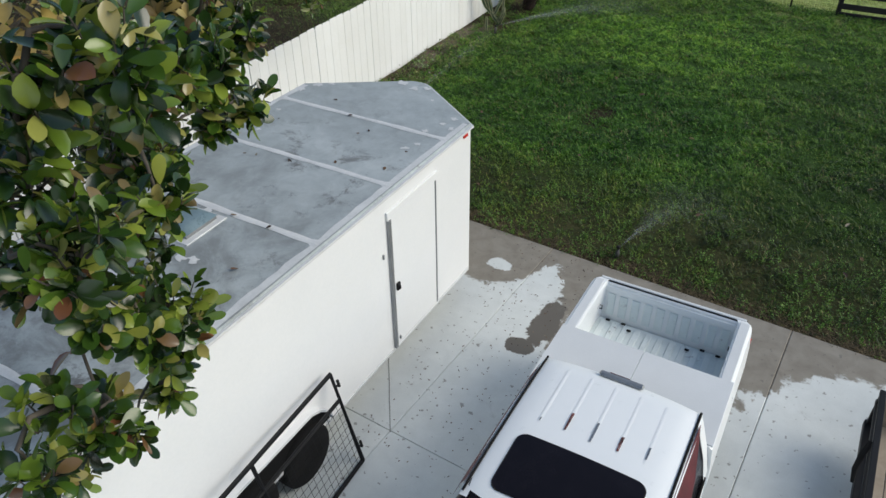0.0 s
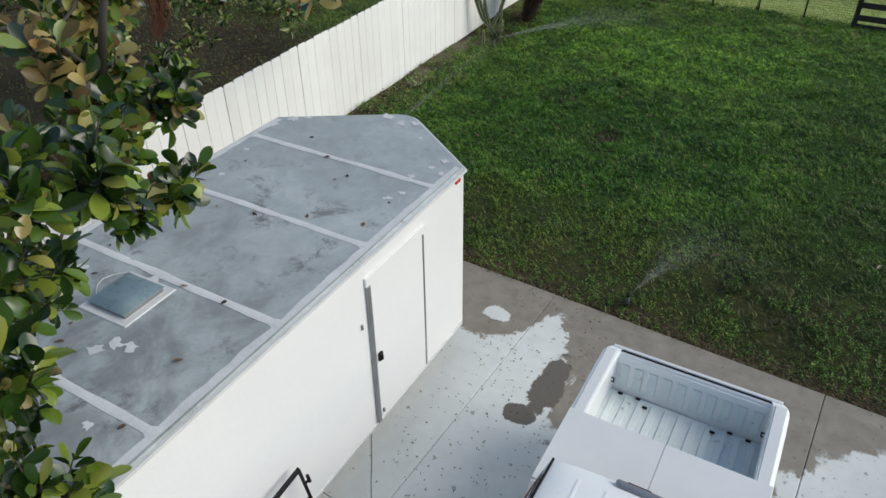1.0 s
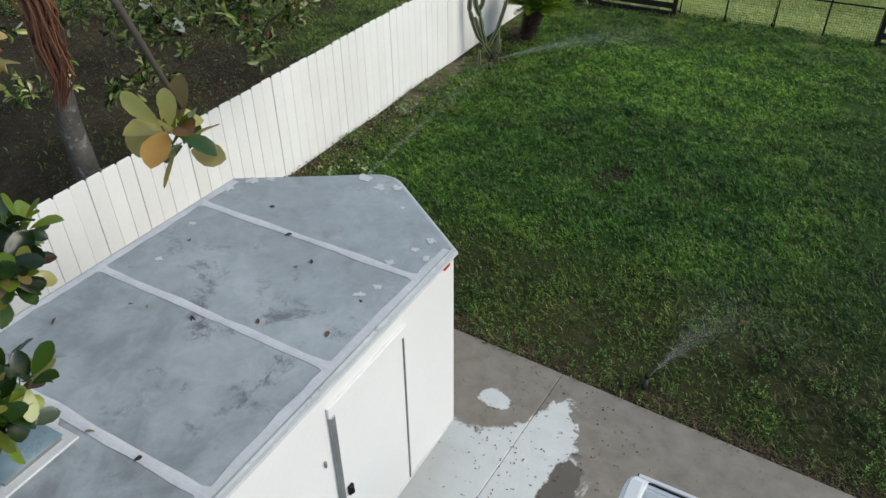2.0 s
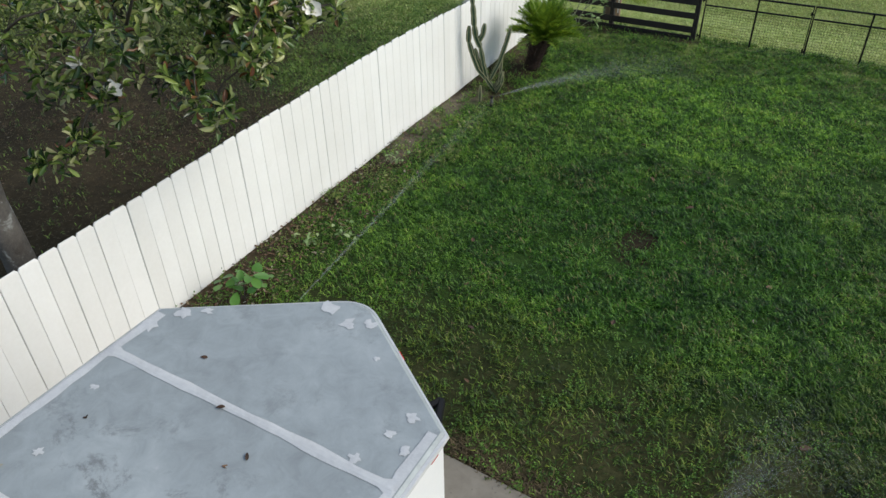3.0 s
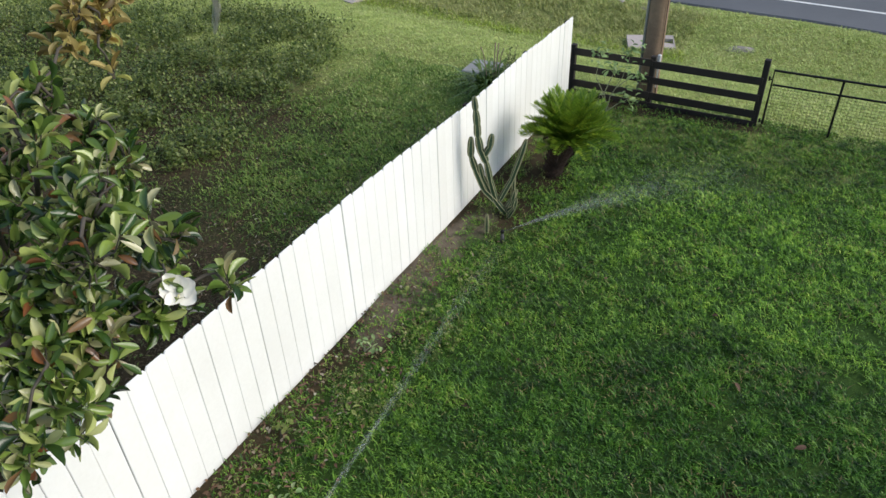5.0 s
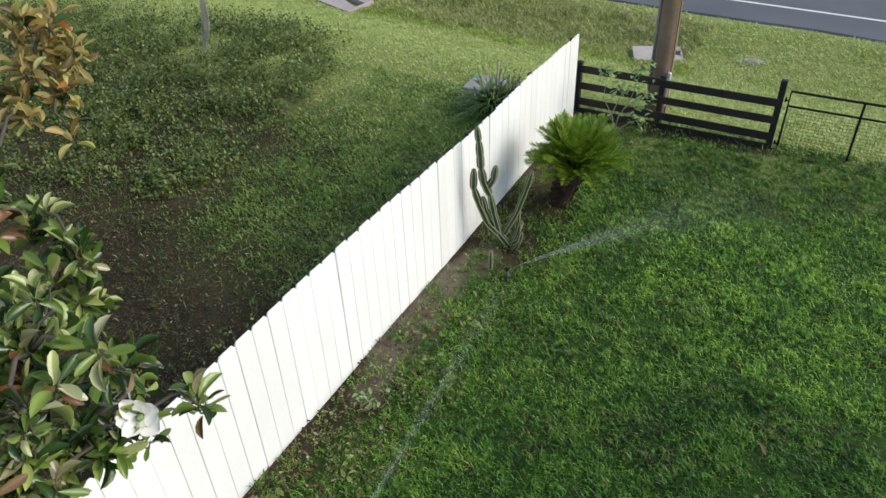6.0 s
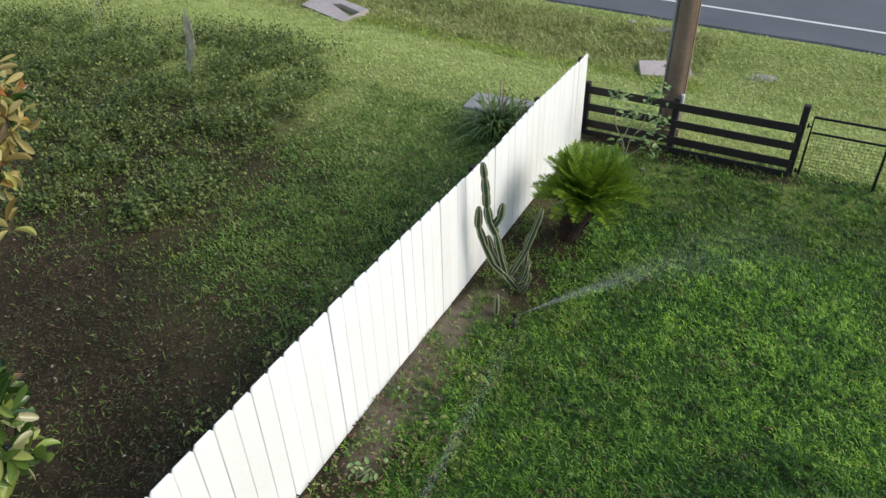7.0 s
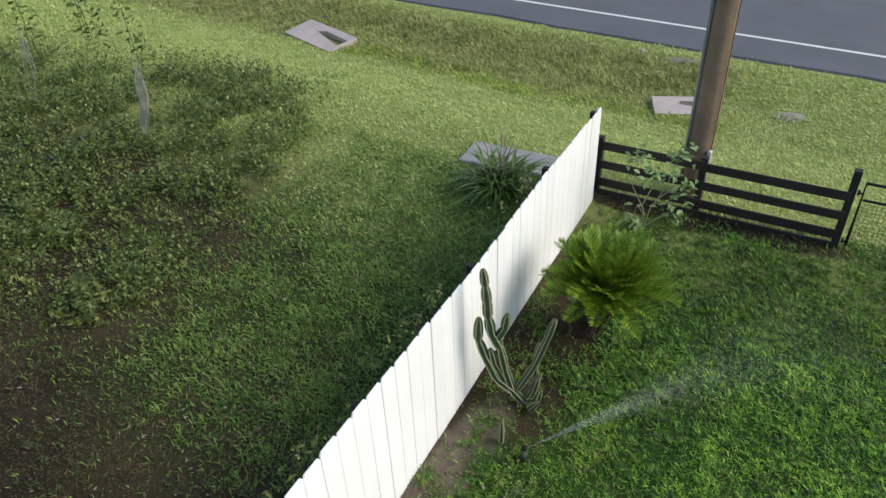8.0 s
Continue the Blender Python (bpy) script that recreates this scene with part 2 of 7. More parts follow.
def roof_mat():
    """Weathered rubber-coated roof, grey with chalky and dirty clouds, darkened at the rear by dirt and painted tree
    shade.
    """
    m, t, b, geo = base_mat("roof_coating", 0.6)
    pos = geo.outputs["Position"]
    big, mid, fine = noise_of(t, pos, 0.9, 5, 0.6, 0.5), noise_of(t, pos, 5, 7, 0.7, 0.7), noise_of(t, pos, 70, 4)
    f = math_of(t, "MULTIPLY_ADD", big, 0.55, math_of(t, "MULTIPLY", mid, 0.45))
    col = ramp_of(t, f, [(0.34, (0.27, 0.294, 0.30)), (0.5, (0.365, 0.402, 0.412)), (0.64, (0.45, 0.488, 0.496))])
    sep = t.nodes.new("ShaderNodeSeparateXYZ")
    t.links.new(pos, sep.inputs[0])
    grime = math_of(t, "MULTIPLY", band_of(t, noise_of(t, pos, 2.6, 8, 0.78, 0.35), 0.52, 0.66), band_of(t, big, 0.38, 0.55))
    grime = math_of(t, "MULTIPLY", grime, math_of(t, "MULTIPLY_ADD", band_of(t, sep.outputs[1], 5.0, 3.4), 0.65, 0.35))
    col = mix_of(t, math_of(t, "MULTIPLY", grime, 0.78), col, (0.085, 0.08, 0.076))
    rear_shade_dirt = math_of(t, "MULTIPLY", band_of(t, math_of(t, "MULTIPLY_ADD", big, 4.0, sep.outputs[1]), 6.2, 2.4), band_of(t, noise_of(t, pos, 1.7, 6, 0.7, 0.6), 0.36, 0.6))
    col = mix_of(t, math_of(t, "MULTIPLY", rear_shade_dirt, 0.66), col, (0.12, 0.122, 0.118))           # dirt and the overhanging tree's shade, painted in towards the rear
    chalk = band_of(t, noise_of(t, pos, 3.3, 8, 0.7, 0.5), 0.66, 0.72)
    col = mix_of(t, math_of(t, "MULTIPLY", chalk, 0.6), col, (0.5, 0.51, 0.52))
    t.links.new(col, b.inputs["Base Color"])
    t.links.new(math_of(t, "MULTIPLY_ADD", mid, 0.4, 0.35), b.inputs["Roughness"])
    bump_to(t, b, math_of(t, "MULTIPLY_ADD", fine, 0.3, mid), 0.25, 0.006)
    return m


M_SOIL = soil_mat()
M_CONC = concrete_mat()
M_ROOF = roof_mat()
M_JOINT = surf("joint_dirt", (0.07, 0.068, 0.062), (0.14, 0.135, 0.12), 60, 4, 0.95)
M_WHITE = surf("white_panel_paint", (0.74, 0.75, 0.75), (0.82, 0.82, 0.815), 30, 0.8, 0.38, bump=0.05)
M_TRIM = surf("dull_aluminium_trim", (0.52, 0.53, 0.54), (0.7, 0.71, 0.71), 60, 3, 0.5, 0.3, 0.2)
M_SEAL = surf("grey_white_sealant", (0.5, 0.51, 0.52), (0.7, 0.71, 0.71), 25, 3, 0.75, bump=0.8)
M_HINGE = surf("grey_metal", (0.22, 0.23, 0.24), (0.36, 0.37, 0.38), 60, 3, 0.45, 0.7)
M_PICKET = surf("white_painted_wood", (0.77, 0.765, 0.745), (0.86, 0.86, 0.85), 22, 0.9, 0.6, bump=0.35, rand=0.25, spots=((0.55, 0.52, 0.45), 1.6, 0.70))
M_DARKWOOD = surf("black_stained_wood", (0.012, 0.009, 0.008), (0.035, 0.026, 0.022), 30, 2, 0.75, bump=0.6, rand=0.2)
M_BLACK = surf("black_powder_coat", (0.004, 0.004, 0.005), (0.010, 0.010, 0.011), 40, 3, 0.55, spec=0.25)
M_POLE = surf("weathered_pole_wood", (0.14, 0.095, 0.06), (0.30, 0.21, 0.14), 18, 1.2, 0.85, bump=0.8, spots=((0.09, 0.06, 0.04), 1.4, 0.6), distance=0.01)
M_ROAD = surf("asphalt", (0.085, 0.09, 0.10), (0.125, 0.13, 0.142), 80, 0.6, 0.85, bump=0.5)
M_LINE = surf("road_paint", (0.62, 0.62, 0.6), (0.8, 0.8, 0.78), 30, 2, 0.6)
M_OLDCONC = surf("old_concrete", (0.34, 0.29, 0.27), (0.54, 0.47, 0.44), 25, 2, 0.85, bump=0.5, spots=((0.2, 0.17, 0.15), 4, 0.6))
M_STONE = surf("grey_slab_stone", (0.2, 0.2, 0.195), (0.38, 0.375, 0.36), 20, 2, 0.85, bump=0.7)
M_TRUCK = surf("white_car_paint", (0.83, 0.855, 0.86), (0.87, 0.885, 0.89), 6, 1, 0.32, bump=0.0)
M_BED = surf("scuffed_bed_paint", (0.64, 0.71, 0.71), (0.80, 0.86, 0.86), 14, 2.5, 0.5, bump=0.15, spots=((0.30, 0.32, 0.34), 7, 0.6))
M_COVER = surf("grey_white_vinyl_cover", (0.62, 0.64, 0.65), (0.70, 0.72, 0.73), 70, 2, 0.7, bump=0.3)
M_GLASS = surf("dark_tinted_glass", (0.005, 0.004, 0.006), (0.010, 0.008, 0.011), 10, 2, 0.2, bump=0.0, spec=0.25)
M_RUBBER = surf("black_rubber", (0.006, 0.006, 0.006), (0.014, 0.013, 0.013), 40, 5, 0.85, spec=0.25)
M_RUST = surf("rust_streak", (0.025, 0.02, 0.02), (0.22, 0.05, 0.04), 60, 14, 0.85, spots=((0.4, 0.38, 0.36), 20, 0.56))
M_MAROON = surf("maroon_rubber_and_trim", (0.06, 0.012, 0.016), (0.14, 0.026, 0.034), 30, 4, 0.6)
M_RED = surf("red_lens", (0.45, 0.02, 0.012), (0.6, 0.05, 0.03), 40, 6, 0.25)
M_STEEL = surf("wheel_steel", (0.3, 0.3, 0.31), (0.45, 0.45, 0.46), 40, 6, 0.4, 0.8)
M_VENT = surf("smoky_blue_plastic", (0.12, 0.18, 0.21), (0.19, 0.26, 0.29), 12, 3, 0.3, bump=0.1)
M_PLANK = surf("grey_brown_planks", (0.22, 0.17, 0.12), (0.4, 0.33, 0.25), 25, 2, 0.85, bump=0.6, rand=0.3)
M_BARK = surf("grey_lichen_bark", (0.06, 0.05, 0.042), (0.2, 0.18, 0.155), 18, 3, 0.9, bump=1.0, spots=((0.36, 0.36, 0.33), 3.5, 0.56), distance=0.02)
M_TWIG = surf("brown_twig_bark", (0.04, 0.033, 0.026), (0.11, 0.094, 0.074), 30, 5, 0.85)
M_PETAL = surf("cream_petal", (0.78, 0.75, 0.68), (0.86, 0.85, 0.80), 20, 4, 0.6)
M_DRY = leaf_mat("fallen_leaf", [(0.0, (0.035, 0.02, 0.012)), (0.4, (0.095, 0.048, 0.027)), (0.75, (0.175, 0.098, 0.055)), (0.92, (0.24, 0.185, 0.12)), (1.0, (0.42, 0.4, 0.34))], 0.7, 0.05)
MAG_PALE = [(0.0, (0.018, 0.038, 0.010)), (0.25, (0.045, 0.1, 0.02)), (0.45, (0.135, 0.225, 0.045)), (0.65, (0.31, 0.41, 0.09)), (0.82, (0.52, 0.56, 0.2)), (0.94, (0.52, 0.50, 0.30)), (0.965, (0.24, 0.15, 0.07)), (0.985, (0.32, 0.12, 0.05)), (1.0, (0.03, 0.018, 0.014))]
MAG_STOPS = [(0.0, (0.010, 0.024, 0.007)), (0.32, (0.028, 0.07, 0.012)), (0.54, (0.075, 0.15, 0.019)), (0.72, (0.17, 0.26, 0.03)), (0.86, (0.31, 0.37, 0.06)), (0.93, (0.40, 0.34, 0.12)), (0.965, (0.20, 0.13, 0.06)), (0.985, (0.28, 0.11, 0.05)), (1.0, (0.03, 0.018, 0.014))]
M_MAG = leaf_mat("magnolia_leaf", MAG_STOPS, 0.24, 0.25, wax=0.8)
M_MAGP = leaf_mat("magnolia_leaf_single", MAG_STOPS, 0.24, 0.25, wax=0.8, rand_obj=True)
# Golden copy of the leaf material: warm low sun painted into the colour.
M_TANLEAF = leaf_mat("sunlit_tan_magnolia_leaf", [(0.0, (0.16, 0.11, 0.04)), (0.35, (0.50, 0.37, 0.13)), (0.7, (0.72, 0.58, 0.25)), (0.9, (0.58, 0.58, 0.17)), (1.0, (0.52, 0.18, 0.06))], 0.35, 0.45)
M_DITCH = leaf_mat("ditch_grass", [(0.0, (0.10, 0.11, 0.045)), (0.4, (0.35, 0.38, 0.13)), (0.75, (0.56, 0.56, 0.23)), (1.0, (0.64, 0.52, 0.34))], 0.6, 0.3, patch=0.55)
M_LUSH = leaf_mat("damp_ditch_grass", [(0.0, (0.16, 0.24, 0.02)), (0.5, (0.36, 0.50, 0.05)), (1.0, (0.60, 0.66, 0.12))], 0.55, 0.35, patch=0.5)
M_CLOVER = leaf_mat("lawn_clover", [(0.0, (0.03, 0.075, 0.012)), (0.5, (0.10, 0.22, 0.03)), (0.85, (0.21, 0.38, 0.06)), (1.0, (0.36, 0.48, 0.12))], 0.5, 0.3, patch=0.3)
M_MAGB = leaf_mat("pale_magnolia_leaf", MAG_PALE, 0.22, 0.3, wax=0.8)
M_MAGBP = leaf_mat("pale_magnolia_leaf_single", MAG_PALE, 0.22, 0.3, wax=0.8, rand_obj=True)
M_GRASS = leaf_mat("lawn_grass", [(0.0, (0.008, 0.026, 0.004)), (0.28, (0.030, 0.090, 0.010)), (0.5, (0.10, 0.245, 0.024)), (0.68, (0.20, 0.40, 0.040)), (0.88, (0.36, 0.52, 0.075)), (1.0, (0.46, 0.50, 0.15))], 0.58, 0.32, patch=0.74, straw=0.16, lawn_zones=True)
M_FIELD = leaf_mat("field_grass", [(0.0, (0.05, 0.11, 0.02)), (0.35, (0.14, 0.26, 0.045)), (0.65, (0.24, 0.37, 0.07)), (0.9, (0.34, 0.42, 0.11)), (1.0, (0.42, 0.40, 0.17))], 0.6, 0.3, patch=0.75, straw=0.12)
# Brighter stops than the field's: the verge's sunlight is put into the colour.
M_VERGE_LIT = leaf_mat("verge_grass", [(0.0, (0.22, 0.32, 0.075)), (0.35, (0.44, 0.55, 0.16)), (0.7, (0.60, 0.68, 0.25)), (1.0, (0.72, 0.66, 0.40))], 0.6, 0.3, patch=0.72)
M_WEED = leaf_mat("broad_weed", [(0.0, (0.022, 0.04, 0.009)), (0.4, (0.10, 0.15, 0.03)), (0.75, (0.27, 0.32, 0.085)), (1.0, (0.52, 0.50, 0.26))], 0.5, 0.3, patch=0.42)
M_THATCH = leaf_mat("dry_thatch", [(0.0, (0.03, 0.023, 0.011)), (0.5, (0.105, 0.078, 0.04)), (0.85, (0.185, 0.14, 0.078)), (1.0, (0.32, 0.26, 0.17))], 0.8, 0.1, patch=0.5)
M_LOWWEED = leaf_mat("low_field_weed", [(0.0, (0.03, 0.05, 0.012)), (0.5, (0.085, 0.12, 0.03)), (0.9, (0.16, 0.19, 0.06)), (1.0, (0.34, 0.34, 0.18))], 0.55, 0.3, patch=0.4)
M_CYCAD = leaf_mat("cycad_frond", [(0.0, (0.09, 0.19, 0.02)), (0.5, (0.18, 0.31, 0.032)), (1.0, (0.40, 0.50, 0.055))], 0.4, 0.45)
M_CACTUS = surf("ribbed_cactus_skin", (0.02, 0.055, 0.028), (0.05, 0.10, 0.045), 20, 4, 0.5)
M_SPINE = surf("pale_cactus_rib", (0.24, 0.24, 0.13), (0.38, 0.36, 0.22), 30, 5, 0.7)
M_LILY = leaf_mat("strap_leaf", [(0.0, (0.035, 0.075, 0.014)), (0.6, (0.13, 0.21, 0.04)), (1.0, (0.34, 0.38, 0.12))], 0.4, 0.25)
M_SAPL = leaf_mat("pale_sapling_leaf", [(0.0, (0.14, 0.24, 0.08)), (0.6, (0.25, 0.37, 0.14)), (1.0, (0.38, 0.47, 0.22))], 0.5, 0.25)
M_BRIGHT = leaf_mat("fresh_leaf", [(0.0, (0.05, 0.16, 0.03)), (1.0, (0.12, 0.28, 0.05))], 0.45, 0.25)
M_MOSS = leaf_mat("red_brown_hanging_moss", [(0.0, (0.20, 0.08, 0.045)), (1.0, (0.36, 0.17, 0.10))], 0.8, 0.2)
M_GREYMOSS = leaf_mat("grey_hanging_moss", [(0.0, (0.5, 0.49, 0.41)), (1.0, (0.76, 0.74, 0.65))], 0.9, 0.4)
M_DRUM = surf("drum_grey_plastic", (0.02, 0.02, 0.02), (0.05, 0.05, 0.05), 40, 4, 0.5)


def water_mat():
    """Flying water: thin clear strands and drops."""
    m, t, b, geo = base_mat("water_spray", 0.2)
    b.inputs["Base Color"].default_value = (0.85, 0.9, 0.92, 1)
    b.inputs["Alpha"].default_value = 0.034
    return m


M_WATER = water_mat()

# ---- building helpers ----
class G:
    """Collects vertices and faces for one mesh."""

    def __init__(self):
        self.v, self.f = [], []

    def add(self, verts, faces, m=None):
        o = len(self.v)
        self.v += [tuple(m @ Vector(p)) for p in verts] if m else [tuple(p) for p in verts]
        self.f += [tuple(o + i for i in f) for f in faces]
        return self

    def box(self, lo, hi, c=0.004, m=None):
        """A box with chamfered edges."""
        (x0, y0, z0), (x1, y1, z1) = lo, hi
        c = min(c, (x1 - x0) * 0.45, (y1 - y0) * 0.45, (z1 - z0) * 0.45)
        v, idx = [], {}
        for i in (0, 1):
            for j in (0, 1):
                for k in (0, 1):
                    x, y, z = (x0, x1)[i], (y0, y1)[j], (z0, z1)[k]
                    sx, sy, sz = (c, -c)[i], (c, -c)[j], (c, -c)[k]
                    for a, p in enumerate(((x, y + sy, z + sz), (x + sx, y, z + sz), (x + sx, y + sy, z))):
                        idx[i, j, k, a] = len(v)
                        v.append(p)
        f = []
        for a in range(3):
            b, d = (a + 1) % 3, (a + 2) % 3
            for s in (0, 1):
                loop = []
                for q, r in ((0, 0), (1, 0), (1, 1), (0, 1)):
                    key = [0, 0, 0]
                    key[a], key[b], key[d] = s, q, r
                    loop.append(idx[(*key, a)])
                f.append(tuple(loop if s else loop[::-1]))
            for q in (0, 1):
                for r in (0, 1):
                    e0, e1 = [0, 0, 0], [0, 0, 0]
                    e0[b], e0[d], e1[b], e1[d], e1[a] = q, r, q, r, 1
                    quad = (idx[(*e0, b)], idx[(*e1, b)], idx[(*e1, d)], idx[(*e0, d)])
                    f.append(quad if (q == r) else quad[::-1])
        for i in (0, 1):
            for j in (0, 1):
                for k in (0, 1):
                    tri = (idx[i, j, k, 0], idx[i, j, k, 1], idx[i, j, k, 2])
                    f.append(tri if (i + j + k) % 2 else tri[::-1])
        return self.add(v, f, m)

    def tube(self, pts, rad, n=8, m=None, caps=True, squash=1.0):
        """A tube along points, with one radius or one for each point."""
        pts = [Vector(p) for p in pts]
        rs = rad if isinstance(rad, (list, tuple)) else [rad] * len(pts)
        v, f = [], []
        up = None
        for i, p in enumerate(pts):
            d = (pts[min(i + 1, len(pts) - 1)] - pts[max(i - 1, 0)]).normalized()
            if up is None:
                up = d.orthogonal().normalized()
            up = (up - d * up.dot(d)).normalized()
            side = d.cross(up)
            for k in range(n):
                a = 2 * math.pi * k / n
                v.append(p + (up * math.cos(a) * squash + side * math.sin(a)) * rs[i])
        for i in range(len(pts) - 1):
            for k in range(n):
                f.append((i * n + k, i * n + (k + 1) % n, (i + 1) * n + (k + 1) % n, (i + 1) * n + k))
        if caps:
            f.append(tuple(range(n))[::-1])
            f.append(tuple((len(pts) - 1) * n + k for k in range(n)))
        return self.add(v, f, m)

    def lathe(self, prof, n=20, m=None):
        """Turns (radius, height) pairs round z."""
        v = [(r * math.cos(2 * math.pi * k / n), r * math.sin(2 * math.pi * k / n), z) for r, z in prof for k in range(n)]
        f = [(i * n + k, i * n + (k + 1) % n, (i + 1) * n + (k + 1) % n, (i + 1) * n + k) for i in range(len(prof) - 1) for k in range(n)]
        f += [tuple(range(n))[::-1], tuple((len(prof) - 1) * n + k for k in range(n))]
        return self.add(v, f, m)

    def prism(self, poly, z0, z1, m=None, bevel=0.0):
        """An upright prism on a polygon (counter-clockwise), its top edge chamfered."""
        n = len(poly)
        rings = [[(x, y, z0) for x, y in poly], [(x, y, z1 - bevel) for x, y in poly]]
        if bevel:
            cx, cy = sum(p[0] for p in poly) / n, sum(p[1] for p in poly) / n
            top = []
            for x, y in poly:
                d = Vector((x - cx, y - cy))
                d = d * (1 - bevel * 1.4 / max(d.length, 0.01))
                top.append((cx + d.x, cy + d.y, z1))
            rings.append(top)
        v = [p for r in rings for p in r]
        f = [(i * n + k, i * n + (k + 1) % n, (i + 1) * n + (k + 1) % n, (i + 1) * n + k) for i in range(len(rings) - 1) for k in range(n)]
        f += [tuple(range(n))[::-1], tuple((len(rings) - 1) * n + k for k in range(n))]
        return self.add(v, f, m)

    def mesh(self, name, mat, smooth=False):
        me = bpy.data.meshes.new(name)
        me.from_pydata(self.v, [], self.f)
        me.materials.append(mat)
        if smooth:
            me.polygons.foreach_set("use_smooth", [True] * len(me.polygons))
        me.update()
        return me


def part(name, g, mat, parent=None, label="", smooth=False, m=None):
    """Links a mesh as one object under a thing or a part."""
    ob = new(name, g.mesh(name, mat, smooth) if isinstance(g, G) else g)
    ob.parent = parent
    if m is not None:
        ob.matrix_basis = m
    return tagged(ob, label)


def thing(name, x, y, z, label, category, group="", rz=0.0, kind=""):
    """An Empty at a thing's base, which parents its parts."""
    ob = new(name)
    ob.empty_display_size = 0.2
    ob.matrix_basis = pose(x, y, z, 0, 0, rz)
    return tagged(ob, label, category, group, kind)


def big_mesh(name, verts, quads, mat):
    """A mesh from number arrays, for blades and leaves by the ten thousand."""
    me = bpy.data.meshes.new(name)
    n, k = quads.shape
    me.vertices.add(len(verts))
    me.vertices.foreach_set("co", verts.astype(np.float32).ravel())
    me.loops.add(n * k)
    me.loops.foreach_set("vertex_index", quads.astype(np.int32).ravel())
    me.polygons.add(n)
    me.polygons.foreach_set("loop_start", np.arange(0, n * k, k, dtype=np.int32))
    me.materials.append(mat)
    me.update(calc_edges=True)
    return me


def value_noise(x, y, scale, seed):
    """Smooth noise 0..1 over the plan."""
    r = np.random.RandomState(seed).rand(256, 256)
    u, v = x / scale + 100, y / scale + 100
    i, j = np.floor(u).astype(int), np.floor(v).astype(int)
    a, b = u - i, v - j
    a, b = a * a * (3 - 2 * a), b * b * (3 - 2 * b)
    g = lambda p, q: r[p % 256, q % 256]
    return (g(i, j) * (1 - a) + g(i + 1, j) * a) * (1 - b) + (g(i, j + 1) * (1 - a) + g(i + 1, j + 1) * a) * b


def blades(pts, z, length, width, lift, rng):
    """Grass blades: a bent pointed leaf at each place of the plan."""
    n = len(pts)
    a = rng.rand(n) * 2 * np.pi
    e = np.radians(lift[0] + (lift[1] - lift[0]) * rng.rand(n))
    ln = length * (0.55 + 0.6 * rng.rand(n)) * (0.65 + 0.8 * value_noise(pts[:, 0], pts[:, 1], 0.28, 61))
    w = width * (0.7 + 0.6 * rng.rand(n))
    p = np.column_stack((pts, z))
    d = np.column_stack((np.cos(a), np.sin(a), np.zeros(n)))
    s = np.column_stack((-np.sin(a), np.cos(a), np.zeros(n)))
    up = np.array((0, 0, 1.0))
    mid = p + d * (ln * np.cos(e) * 0.45)[:, None] + up * (ln * np.sin(e) * 0.6)[:, None]
    tip = p + d * (ln * (np.cos(e) * 0.6 + 0.35))[:, None] + up * (ln * np.sin(e) * 0.8)[:, None]
    v = np.stack((p, mid - s * (w / 2)[:, None], tip, mid + s * (w / 2)[:, None]), 1).reshape(-1, 3)
    return v, np.arange(4 * n).reshape(n, 4)


def smooth_step(a, b, v):
    t = np.clip((v - a) / (b - a), 0, 1)
    return t * t * (3 - 2 * t)


# ---- ground ----
def road_edge(x):
    return 29.55 - 0.082 * (x + 7.0)


def fence_x(y):
    return -9.44 - 0.0215 * (y - 7.0)


def slab_edge(x):
    return 6.80 - 0.05 * x


def ground_z(x, y):
    """Height of the soil: level yard, a shallow ditch before the road."""
    e = road_edge(x) - y                                        # distance before the road
    deep = 0.62 + 0.12 * smooth_step(-6, -11, x)
    z = -deep * smooth_step(8.2, 3.6, e) + (deep - 0.42) * smooth_step(3.0, 0.6, e)
    z = np.where(e < 0.4, -0.44, z)
    bumps = (value_noise(x, y, 1.7, 3) - 0.5) * 0.05 + (value_noise(x, y, 0.6, 4) - 0.5) * 0.025
    in_pad = (y < slab_edge(x) - 0.02) & (x > -7.2) & (x < 7.2) & (y > -9.2)
    return np.where(in_pad, -0.09, z + np.where(e < 0.4, 0.0, bumps) - 0.02)


def build_ground():
    far = [15, 25, 45, 80, 150, 300, 600]
    xs = np.array([-30 - d for d in far[::-1]] + list(np.arange(-30, 10.01, 0.4)) + [10 + d for d in far])
    ys = np.array([-12 - d for d in far[::-1]] + list(np.arange(-12, 36.01, 0.4)) + [36 + d for d in far])
    gx, gy = np.meshgrid(xs, ys)
    gz = ground_z(gx, gy)
    v = np.column_stack((gx.ravel(), gy.ravel(), gz.ravel()))
    w = len(xs)
    i = (np.arange(len(ys) - 1)[:, None] * w + np.arange(w - 1)[None, :]).ravel()
    ob = new("ground", big_mesh("ground", v, np.column_stack((i, i + 1, i + w + 1, i + w)), M_SOIL))
    ob.data.polygons.foreach_set("use_smooth", [True] * len(ob.data.polygons))
    tagged(ob, "dark sandy soil under mown grass, falling to a roadside ditch", "ground", kind="structure")


build_ground()


